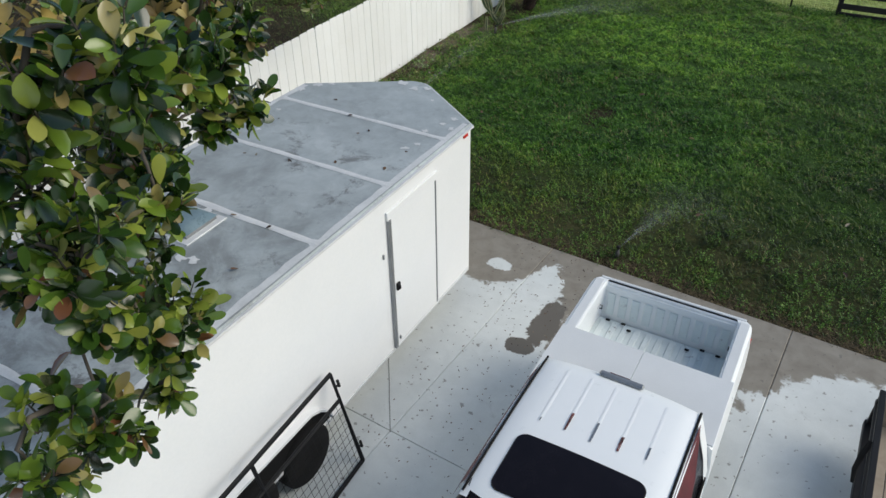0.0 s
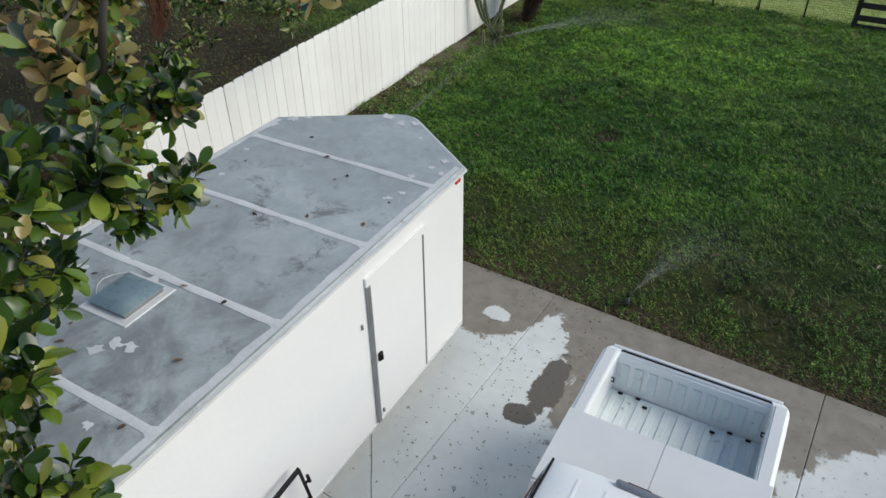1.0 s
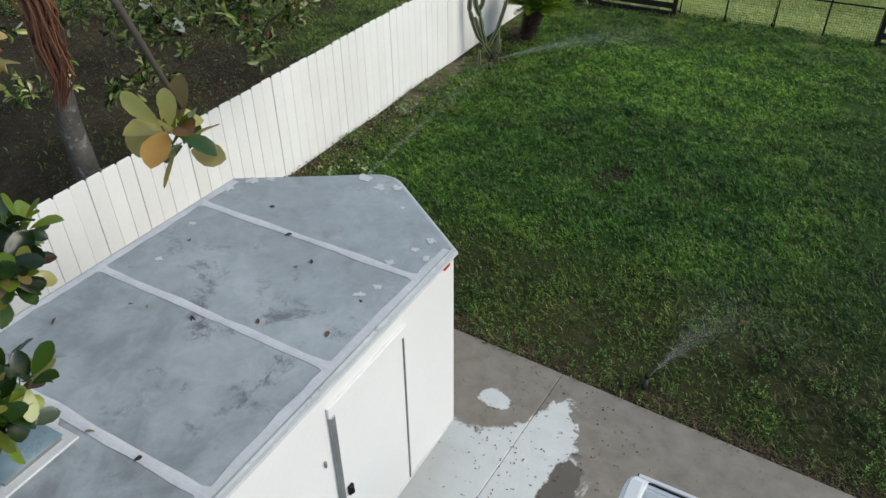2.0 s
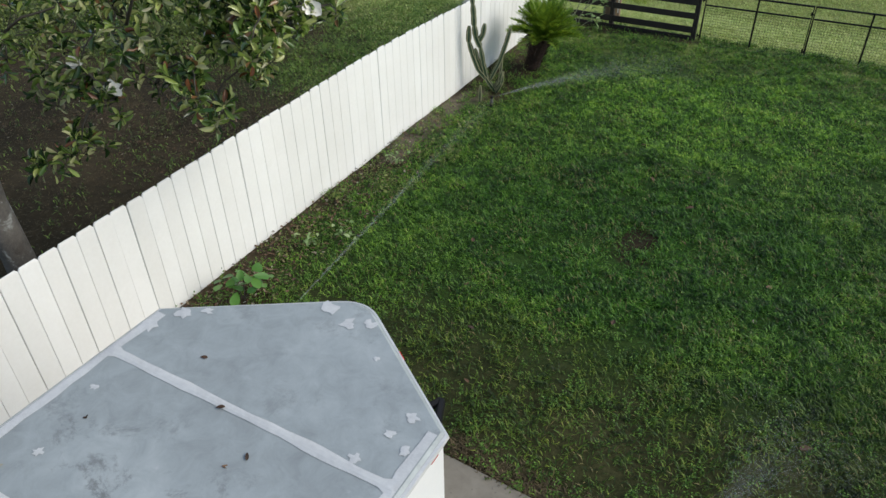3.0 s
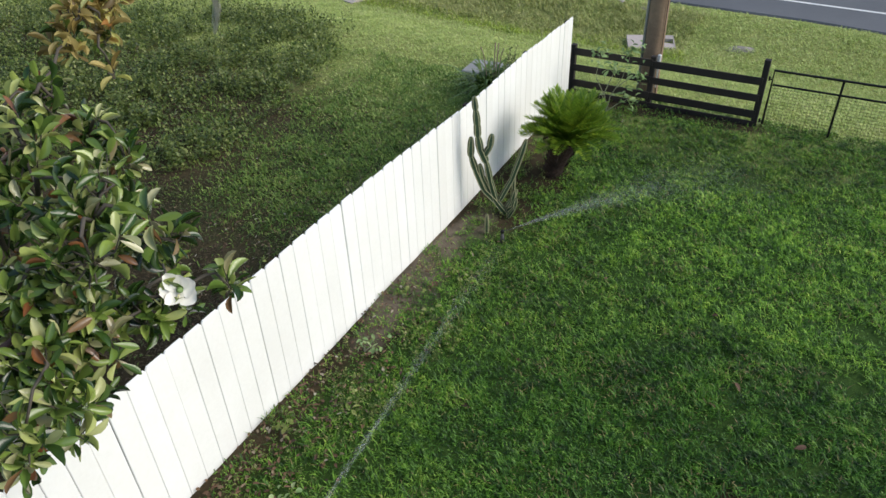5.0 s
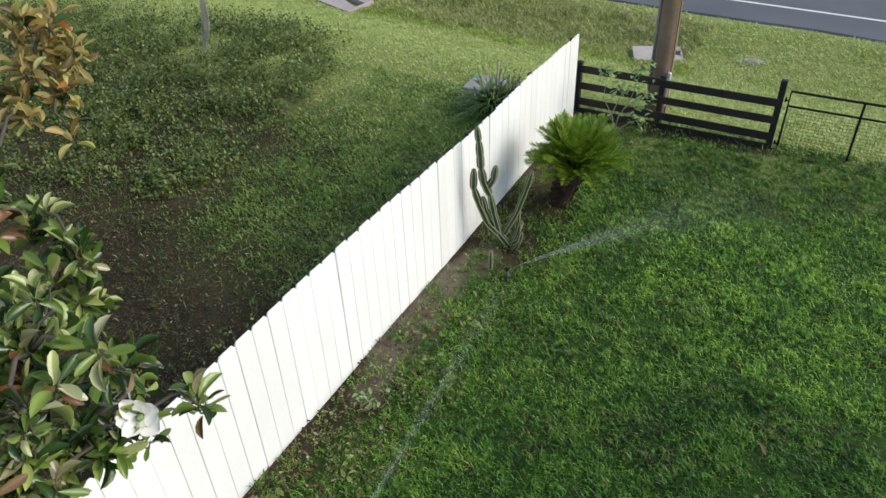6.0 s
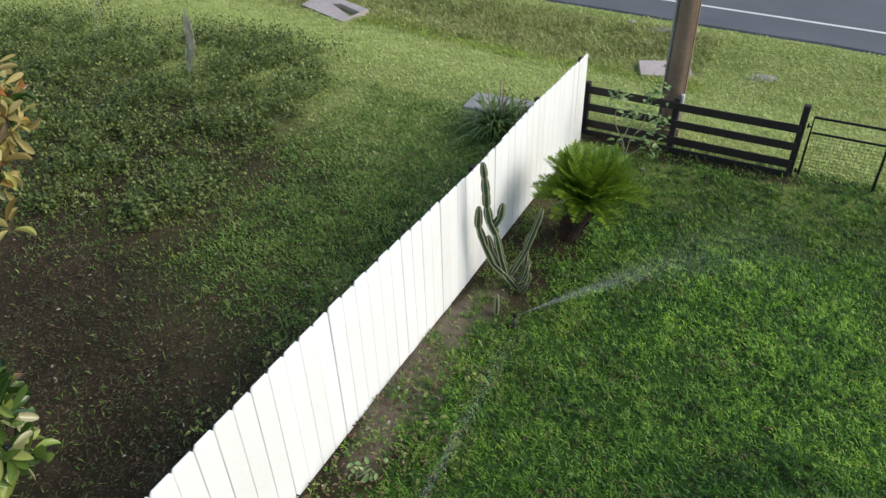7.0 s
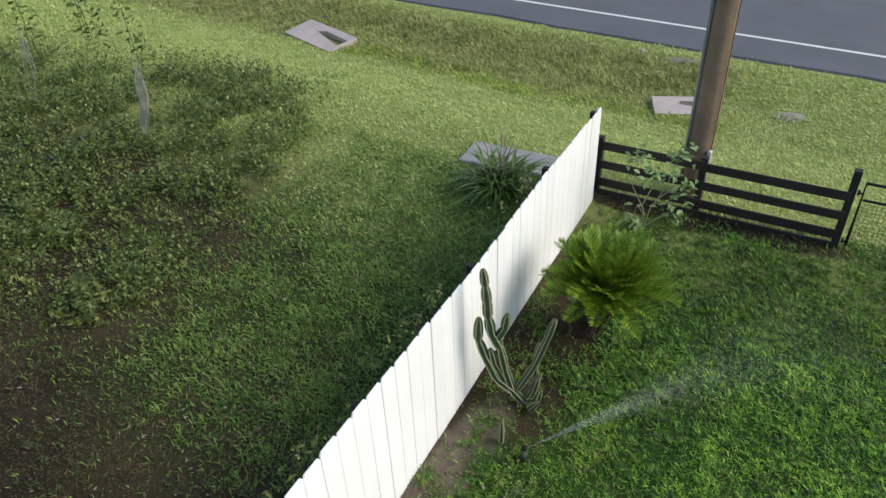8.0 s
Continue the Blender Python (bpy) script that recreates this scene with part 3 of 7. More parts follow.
def build_road():
    xs = np.concatenate((np.arange(-320, -40, 20.0), np.arange(-40, 30, 2.0), np.arange(30, 320, 20.0)))
    g = G()
    w = 11.5
    for k, x in enumerate(xs):
        wob = 0.05 * math.sin(x * 1.9) + 0.04 * math.sin(x * 0.7)
        g.v += [(x, road_edge(x) + wob, -0.46), (x, road_edge(x) + wob + 0.04, -0.405), (x, road_edge(x) + 1.5, -0.39), (x, road_edge(x) + w / 2, -0.33), (x, road_edge(x) + w, -0.42)]
        if k:
            o = 5 * (k - 1)
            g.f += [(o + j, o + 5 + j, o + 6 + j, o + 1 + j) for j in range(4)]
    road = tagged(new("road", g.mesh("road", M_ROAD)), "grey asphalt road with a white edge line beside a grass verge", "road", kind="structure")
    line = G()
    for k, x in enumerate(xs):
        y = road_edge(x) + 1.62
        line.v += [(x, y - 0.065, -0.3855), (x, y + 0.065, -0.3845)]
        if k:
            o = 2 * (k - 1)
            line.f.append((o, o + 2, o + 3, o + 1))
    part("edge_line", line, M_LINE, road, "worn white painted line")


build_road()

PAD = pose(-3.43, 6.97, 0, 0, 0, -2.86)


def build_driveway():
    """Concrete slabs with recessed joints, turned a little from the fence."""
    base = tagged(new("pavement", G().prism([(-3.56, -16.0), (10.4, -16.0), (10.4, -0.04), (-3.56, -0.04)], -0.14, -0.02, PAD).mesh("pavement", M_JOINT)),
                  "light grey concrete driveway slabs, wet beside the lawn, with leaf stains", "driveway", kind="structure")
    us = [-3.6, 0.0, 3.49, 6.95, 10.45]
    vs = [-16.0, -12.4, -8.35, -4.225, 0.0]
    for i in range(4):
        for j in range(4):
            g = G().box((us[i] + 0.003, vs[j] + 0.003, -0.12), (us[i + 1] - 0.003, vs[j + 1] - 0.003, random.uniform(-0.002, 0.002)), 0.008, PAD)
            part("slab", g, M_CONC, base)
    crack = G()
    a, b = Vector((-3.64, 2.74, 0.0)), Vector((-4.6, 4.15, 0.0))
    side = (b - a).normalized().cross(Vector((0, 0, 1)))
    pts = [a.lerp(b, k / 14) + side * random.uniform(-0.004, 0.004) for k in range(15)]
    crack.v = [tuple(p + side * s * 0.0035 + Vector((0, 0, 0.0035))) for p in pts for s in (-1, 1)]
    crack.f = [(2 * k, 2 * k + 1, 2 * k + 3, 2 * k + 2) for k in range(14)]
    part("crack", crack, M_JOINT, base, "dark hairline crack")


build_driveway()


# ---- fences ----
def picket_mesh(h, w, seed):
    r = random.Random(seed)
    t, c = 0.019, 0.036 + r.uniform(-0.008, 0.008)
    lean = r.uniform(-0.004, 0.004)
    out = [(-w / 2, -0.14), (w / 2, -0.14 + r.uniform(-0.01, 0.01)), (w / 2 + lean, h - c), (w / 2 - c * 0.7 + lean, h), (-w / 2 + c * 0.7 + lean, h + r.uniform(-0.004, 0.004)), (-w / 2 + lean, h - c)]
    n = len(out)
    e = 0.006
    rings = [[(-t / 2, y, z) for y, z in out], [(t / 2 - e, y, z) for y, z in out],
             [(t / 2, y * (1 - 2 * e / w), z - (e if z > 1 else -e)) for y, z in out]]
    g = G()
    g.v = [p for ring in rings for p in ring]
    g.f = [(i * n + k, i * n + (k + 1) % n, (i + 1) * n + (k + 1) % n, (i + 1) * n + k) for i in range(2) for k in range(n)]
    g.f += [tuple(range(n))[::-1], tuple(2 * n + k for k in range(n))]
    return g.mesh("picket", M_PICKET)


def build_picket_fence():
    fence = thing("picket_fence", -9.5, 8, 0, "tall white-painted wooden board fence beside the lawn", "fence")
    inv = Matrix.Translation((9.5, -8, 0))
    turn = math.degrees(math.atan(0.0215))
    kinds = [picket_mesh(1.80, 0.2355, k) for k in range(6)]
    last, step = 20.83, 0.24
    for i in range(107):
        y = last - step * (i + 0.5)
        at_joint = (i - 29) % 10                                 # ten boards to a panel; a wider gap at each panel's end
        shift = -0.0004 if at_joint == 0 else 0.0004 if at_joint == 9 else 0.0
        dz = np.interp(y, (-5, 7, 9, 11.5, 13, 14, 16.3, 18.4, 20.9), (0.0, -0.02, 0.03, 0.06, 0.07, 0.05, -0.05, 0.02, -0.07)) + random.uniform(-0.009, 0.009)
        m = inv @ pose(fence_x(y) + random.uniform(-0.004, 0.004), y + shift, dz, random.uniform(-0.12, 0.12), random.uniform(-0.15, 0.15), turn + random.uniform(-0.5, 0.5))
        part("picket", random.choice(kinds), None, fence, m=m)
    joints = [last - 0.02] + [13.87 + 2.4 * k for k in range(2, -9, -1)]
    for yb, ya in zip(joints, joints[1:]):
        half = (yb - ya) / 2 - 0.004
        for z in (0.32, 1.38):
            g = G().box((-0.058, -half, z), (-0.02, half, z + 0.088), 0.004, inv @ pose(fence_x((ya + yb) / 2), (ya + yb) / 2, 0, 0, 0, turn))
            part("rail", g, M_DARKWOOD, fence, "dark weathered backing rail")
    for k, yp in enumerate(joints):
        g = G().box((fence_x(yp) - 0.16, yp - 0.045, -0.15), (fence_x(yp) - 0.064, yp + 0.05, 1.66 + random.uniform(-0.04, 0.10)), 0.006, inv)
        part("post", g, M_DARKWOOD, fence, "dark weathered fence post")


def build_board_fence(x0, x1, posts, yc, label):
    """Four black boards on posts."""
    fence = thing("board_fence", (x0 + x1) / 2, yc, 0, label, "fence", "black board fences")
    inv = Matrix.Translation((-(x0 + x1) / 2, -yc, 0))
    for z0, z1 in ((0.855, 1.005), (0.51, 0.655), (0.17, 0.325), (-0.045, 0.105)):
        edges = [x0] + [p for p in posts if x0 + 0.2 < p < x1 - 0.2] + [x1]
        for a, b in zip(edges, edges[1:]):
            sag = random.uniform(-0.008, 0.008)
            g = G().box((a + 0.003, yc - 0.052, z0 + sag - 0.012 * (b > -7)), (b - 0.003, yc - 0.024, z1 + sag - 0.012 * (b > -7)), 0.004, inv)
            part("board", g, M_DARKWOOD, fence)
    for k, p in enumerate(posts):
        top = 1.33 if abs(p + 5.95) < 0.2 or abs(p + 0.95) < 0.2 else 1.06
        g = G().box((p - 0.055, yc - 0.022, -0.3), (p + 0.055, yc + 0.09, top), 0.008, inv)
        part("post", g, M_DARKWOOD, fence)


def gate_parts(gate, width, height, low, bays, mesh_step=0.075):
    """A welded tube gate: frame, a high rail, uprights, and wire mesh below the high rail. Built in its own x-z plane."""
    r = 0.025
    part("frame", G().tube([(0, 0, 0), (0, 0, height), (width, 0, height), (width, 0, 0), (0, 0, 0)], r, 8), M_BLACK, gate)
    part("mid_rail", G().tube([(0.02, 0, low), (width - 0.02, 0, low)], r * 0.85, 8), M_BLACK, gate)
    for k in range(1, bays):
        part("upright", G().tube([(width * k / bays, 0, 0.02), (width * k / bays, 0, height - 0.02)], r * 0.85, 8), M_BLACK, gate)
    g = G()
    n = int(width / mesh_step)
    for k in range(1, n):
        x = width * k / n
        g.tube([(x, 0.004, 0.02), (x + random.uniform(-0.004, 0.004), 0.004, low - 0.02)], 0.0024, 4, caps=False)
    n = int(low / mesh_step)
    for k in range(1, n):
        g.tube([(0.02, 0, low * k / n), (width - 0.02, 0, low * k / n)], 0.0024, 4, caps=False)
    part("wire_mesh", g, M_BLACK, gate, "black welded wire mesh")
    for z in (0.18, height - 0.18):
        part("hinge", G().tube([(-0.06, 0, z - 0.03), (-0.06, 0, z + 0.05)], 0.016, 8).box((-0.06, -0.008, z - 0.012), (0.0, 0.008, z + 0.012), 0.002), M_BLACK, gate)


build_picket_fence()
build_board_fence(-9.74, -5.95, [-9.78, -8.07, -5.95], 21.12, "black-stained four-board wooden fence beside the utility pole")
build_board_fence(-0.95, 6.0, [-0.95, 1.4, 3.75, 6.0], 21.12, "black-stained four-board wooden fence beyond the wire gate")
for gx, gw, tag in ((-5.80, 2.38, "black tube and wire mesh farm gate, closed"), (-3.38, 2.36, "black tube and wire mesh farm gate, closed")):
    field_gate = thing("wire_gate", gx, 21.18, -0.09, tag, "gate", "farm gates in the fence")
    gate_parts(field_gate, gw, 1.22, 0.94, 2, 0.06)


# ---- enclosed trailer ----
def build_trailer():
    X0, X1, YR, YS, ZB, ZT = -6.60, -4.055, -1.95, 5.38, 0.46, 2.60
    tr = thing("enclosed_trailer", (X0 + X1) / 2, 2, 0, "white enclosed cargo trailer with a grey weathered roof and pointed nose", "trailer")
    inv = Matrix.Translation((-(X0 + X1) / 2, -2, 0))
    xm = (X0 + X1) / 2 + 0.08

    def outline(g):
        """The body's plan with a rounded pointed nose, grown by g."""
        pts = [(X0 - g, YR - g), (X1 + g, YR - g), (X1 + g, YS)]
        a, apex, b = Vector((X1 + g, YS)), Vector((xm, 6.22 + g)), Vector((X0 - g, YS))
        p0, p2 = a.lerp(apex, 0.86), apex.lerp(b, 0.14)
        for k in range(7):
            u = k / 6
            q = p0.lerp(apex, u).lerp(apex.lerp(p2, u), u)
            pts.append((q.x, q.y))
        pts.append((X0 - g, YS))
        return pts
    part("body", G().prism(outline(0), ZB, ZT - 0.02, inv), M_WHITE, tr)
    roof = part("roof", G().prism(outline(0.018), ZT - 0.03, ZT + 0.035, inv, 0.02), M_ROOF, tr, "grey weathered roof coating, dirty, with tree shade painted in at the rear")
    # edge trim round the roof
    g = G()
    ring = outline(0.026)
    g.tube([(x, y, ZT - 0.005) for x, y in ring + ring[:1]], 0.022, 6, inv)
    part("roof_trim", g, M_TRIM, roof, "dull aluminium edge trim")
    # sealant bands along both edges and over each seam
    for k, y in enumerate((4.86, 3.67, 2.46, 1.22, 0.0, -1.2)):
        g = G()
        n = 26
        for j in range(n + 1):
            x = X0 + 0.03 + (X1 - X0 - 0.06) * j / n
            w = 0.036 + 0.014 * noise.noise((x * 4, y * 3, k)) + (0.04 if j in (0, n) else 0.0)
            yy = y + 0.014 * noise.noise((x * 1.7, k * 5.0, 1)) + 0.0
            crown = ZT + 0.0385
            g.v += [(x, yy - w, crown), (x, yy - w * 0.3, crown + 0.005), (x, yy + w * 0.4, crown + 0.005), (x, yy + w, crown)]
            if j:
                o = 4 * (j - 1)
                g.f += [(o + i, o + 4 + i, o + 5 + i, o + 1 + i) for i in range(3)]
        g.v = [tuple(inv @ Vector(p)) for p in g.v]
        part("seam_sealant", g, M_SEAL, roof, "pale grey sealant band over a roof seam")
    for side in (-1, 1):
        g = G()
        xe = X1 if side > 0 else X0
        for j in range(61):
            y = YR + 0.05 + (YS - YR - 0.1) * j / 60
            w = 0.075 + 0.035 * noise.noise((y * 2.2, side * 3.0, 0)) + 0.02 * noise.noise((y * 9, side, 4))
            g.v += [(xe - side * 0.012, y, ZT + 0.0395), (xe - side * (0.012 + w), y, ZT + 0.0395)]
            if j:
                o = 2 * (j - 1)
                g.f.append((o, o + 2, o + 3, o + 1) if side > 0 else (o, o + 1, o + 3, o + 2))
        g.v = [tuple(inv @ Vector(p)) for p in g.v]
        part("edge_sealant", g, M_SEAL, roof, "uneven pale sealant along the roof edge")

    def patch(cx, cy, r, seed, lift=0.041):
        rnd = random.Random(seed)
        n = 13
        pts = [(cx, cy, ZT + lift)]
        for k in range(n):
            a, q = 2 * math.pi * k / n, r * rnd.uniform(0.45, 1.25)
            pts.append((cx + q * math.cos(a), cy + q * math.sin(a) * rnd.uniform(0.6, 1.0), ZT + lift - 0.0015))
        g = G().add(pts, [(0, 1 + k, 1 + (k + 1) % n) for k in range(n)], inv)
        part("sealant_patch", g, M_SEAL, roof, "smeared pale sealant patch")
    for k, (px_, py_, r) in enumerate(((-6.40, 5.42, 0.07), (-6.52, 5.18, 0.08), (-6.25, 5.52, 0.05), (-5.42, 6.02, 0.09), (-5.2, 5.93, 0.07), (-5.05, 6.0, 0.06), (-4.28, 5.38, 0.055), (-4.34, 5.2, 0.05),
                                     (-4.18, 5.12, 0.06), (-4.42, 4.93, 0.055), (-4.33, 4.6, 0.04), (-4.4, 4.45, 0.05), (-5.05, 1.68, 0.09), (-4.92, 1.72, 0.07), (-5.12, 1.56, 0.08), (-5.42, 2.36, 0.07),
                                     (-6.35, 4.55, 0.04), (-6.1, 2.2, 0.06), (-4.55, 1.05, 0.05), (-4.8, 5.72, 0.035), (-6.2, 4.0, 0.04))):
        patch(px_, py_, r, k)
    # roof vent: flange, frame and domed lid
    vm = inv @ pose(-5.40, 2.10, ZT + 0.036, 0, 0, 1.5)
    vent = part("vent", G().prism([(-0.27, -0.27), (0.27, -0.27), (0.27, 0.27), (-0.27, 0.27)], 0, 0.012, vm, 0.006), M_SEAL, tr, "sealed flange of the roof vent")
    part("vent_frame", G().prism([(-0.20, -0.20), (0.20, -0.20), (0.20, 0.20), (-0.20, 0.20)], 0.012, 0.05, vm, 0.008), M_HINGE, vent)
    lid = G()
    n = 8
    for j in range(n + 1):
        for i in range(n + 1):
            u, v = 2 * i / n - 1, 2 * j / n - 1
            lid.v.append(tuple(vm @ Vector((u * 0.212, v * 0.212, 0.055 + 0.045 * (1 - u ** 6) * (1 - v ** 6) + 0.012 * (1 - u * u) * (1 - v * v)))))
    lid.f = [(j * (n + 1) + i, j * (n + 1) + i + 1, (j + 1) * (n + 1) + i + 1, (j + 1) * (n + 1) + i) for j in range(n) for i in range(n)]
    part("vent_lid", lid, M_VENT, vent, "smoky blue-grey plastic vent lid", True)
    part("lid_cord", G().tube([tuple(vm @ Vector((-0.2 - 0.16 * math.sin(a), -0.14 + 0.13 * a, 0.03))) for a in (0, 0.5, 1.0, 1.6, 2.2, 2.7, 3.1)], 0.004, 5), M_TRIM, vent)
    # side door with frame, hinge post and latch
    xd = X1
    part("door_frame", G().box((xd, 3.50, 2.30), (xd + 0.028, 4.545, 2.40), 0.004, inv).box((xd, 4.50, 0.475), (xd + 0.02, 4.53, 2.30), 0.003, inv)
         .box((xd, 3.50, 0.462), (xd + 0.02, 4.53, 0.478), 0.003, inv), M_WHITE, tr)
    door = part("door", G().box((xd + 0.002, 3.565, 0.485), (xd + 0.016, 4.49, 2.292), 0.004, inv), M_WHITE, tr, "closed white side door")
    part("door_seal", G().box((xd + 0.002, 4.488, 0.49), (xd + 0.026, 4.507, 2.29), 0.003, inv), M_HINGE, door, "grey rubber door edge")
    part("hinge_post", G().box((xd, 3.508, 0.47), (xd + 0.034, 3.562, 2.30), 0.004, inv), M_HINGE, door, "grey metal hinge strip")
    part("latch", G().box((xd + 0.016, 3.60, 1.30), (xd + 0.045, 3.66, 1.40), 0.006, inv).box((xd + 0.04, 3.615, 1.315), (xd + 0.06, 3.645, 1.36), 0.005, inv), M_BLACK, door, "black paddle latch")
    part("lock_tab", G().box((xd, 3.40, 1.86), (xd + 0.02, 3.42, 1.92), 0.003, inv), M_HINGE, tr)
    part("door_stop", G().box((xd + 0.014, 3.61, 0.55), (xd + 0.035, 3.63, 0.6), 0.003, inv), M_HINGE, door)
    # lower rub rail and marker lights
    part("lower_rail", G().box((X1 - 0.01, YR + 0.02, ZB - 0.03), (X1 + 0.014, YS - 0.02, ZB + 0.012), 0.004, inv), M_TRIM, tr)
    for x, y, z in ((X1 + 0.006, 5.24, 2.53), (X0 - 0.006, 5.24, 2.53)):
        part("marker_light", G().box((x - 0.016, y - 0.05, z - 0.022), (x + 0.016, y + 0.05, z + 0.022), 0.008, inv), M_RED, tr, "small red marker lamp")
    for u in (0.18, 0.55):
        p = Vector((X1, YS)).lerp(Vector((xm, 6.3)), u)
        part("marker_light", G().box((-0.05, -0.02, -0.022), (0.05, 0.016, 0.022), 0.008, inv @ pose(p.x, p.y, 2.55, 0, 0, 180 - 36)), M_RED, tr, "small red marker lamp")
    # running gear
    part("chassis", G().box((X0 + 0.08, YR + 0.1, ZB - 0.16), (X0 + 0.16, YS, ZB - 0.012), 0.004, inv).box((X1 - 0.16, YR + 0.1, ZB - 0.16), (X1 - 0.08, YS, ZB - 0.012), 0.004, inv)
         .box((X0 + 0.08, YS - 0.1, ZB - 0.16), (X1 - 0.08, YS, ZB - 0.02), 0.004, inv), M_BLACK, tr)
    part("tongue", G().tube([(X0 + 0.3, YS - 0.2, 0.4), (xm, 7.35, 0.42)], 0.05, 6, inv).tube([(X1 - 0.3, YS - 0.2, 0.4), (xm, 7.35, 0.42)], 0.05, 6, inv), M_BLACK, tr)
    part("jack", G().tube([(xm, 7.0, 0.0), (xm, 7.0, 0.75)], 0.03, 8, inv).lathe([(0.09, 0), (0.09, 0.02), (0.03, 0.03)], 12, inv @ pose(xm, 7.0, 0)), M_STEEL, tr)
    for x, side in ((X1 + 0.0, 1), (X0, -1)):
        arch = [(x, 1.38 + 0.86 * math.cos(a), 0.50 + 0.40 * min(1.0, 1.35 * math.sin(a))) for a in [math.pi * k / 14 for k in range(15)]]
        # The body is solid here: a flat black sheet paints the well's shade.
        well = G().add([(x + side * 0.004, y, z) for _, y, z in arch], [tuple(range(15))[::-side]], inv)
        part("wheel_well_sheet", well, M_RUBBER, tr, "flat black sheet standing in for the shaded wheel well")
        g = G()
        for px_, py_, pz_ in arch:
            g.v += [tuple(inv @ Vector((px_ - side * 0.02, py_, pz_ + 0.012))), tuple(inv @ Vector((px_ + side * 0.075, py_, pz_ + 0.004))), tuple(inv @ Vector((px_ + side * 0.075, py_, pz_ - 0.03)))]
        for k in range(14):
            o = 3 * k
            g.f += [(o, o + 3, o + 4, o + 1), (o + 1, o + 4, o + 5, o + 2)]
        part("fender", g, M_WHITE, tr, "bright white wheel fender")
        for yw in (1.80, 0.98):
            wm = inv @ pose(x - side * 0.035, yw, 0.355, 0, 90 * side, 0)
            wheel = part("wheel", G().lathe([(0.10, -0.07), (0.2, -0.06), (0.205, 0.06), (0.17, 0.075), (0.09, 0.055), (0.05, 0.085)], 20, wm), M_MAROON, tr, "rusty dark red wheel")
            part("tyre", G().lathe([(0.2, -0.09), (0.32, -0.1), (0.352, -0.075), (0.355, 0.07), (0.325, 0.1), (0.21, 0.09)], 26, wm), M_RUBBER, wheel, "black rubber tyre", True)


build_trailer()


# ---- black wire gate leaning on the trailer ----
lean_gate = thing("wire_gate", -3.66, 2.24, 0.03, "black tube and wire mesh gate leaning against the white trailer", "gate")
lean_gate.matrix_basis = pose(-3.66, 2.24, 0.03, 0, 0, -87) @ pose(0, 0, 0, 13.5, 0, 0)
gate_parts(lean_gate, 3.7, 1.22, 0.88, 3, 0.085)


# ---- pickup truck ----
def loft(g, sections, m=None, cap=True):
    """Joins equal-length closed sections into a skin."""
    n = len(sections[0])
    v = [p for s in sections for p in s]
    f = [(i * n + k, i * n + (k + 1) % n, (i + 1) * n + (k + 1) % n, (i + 1) * n + k) for i in range(len(sections) - 1) for k in range(n)]
    if cap:
        f += [tuple(range(n))[::-1], tuple((len(sections) - 1) * n + k for k in range(n))]
    return g.add(v, f, m)


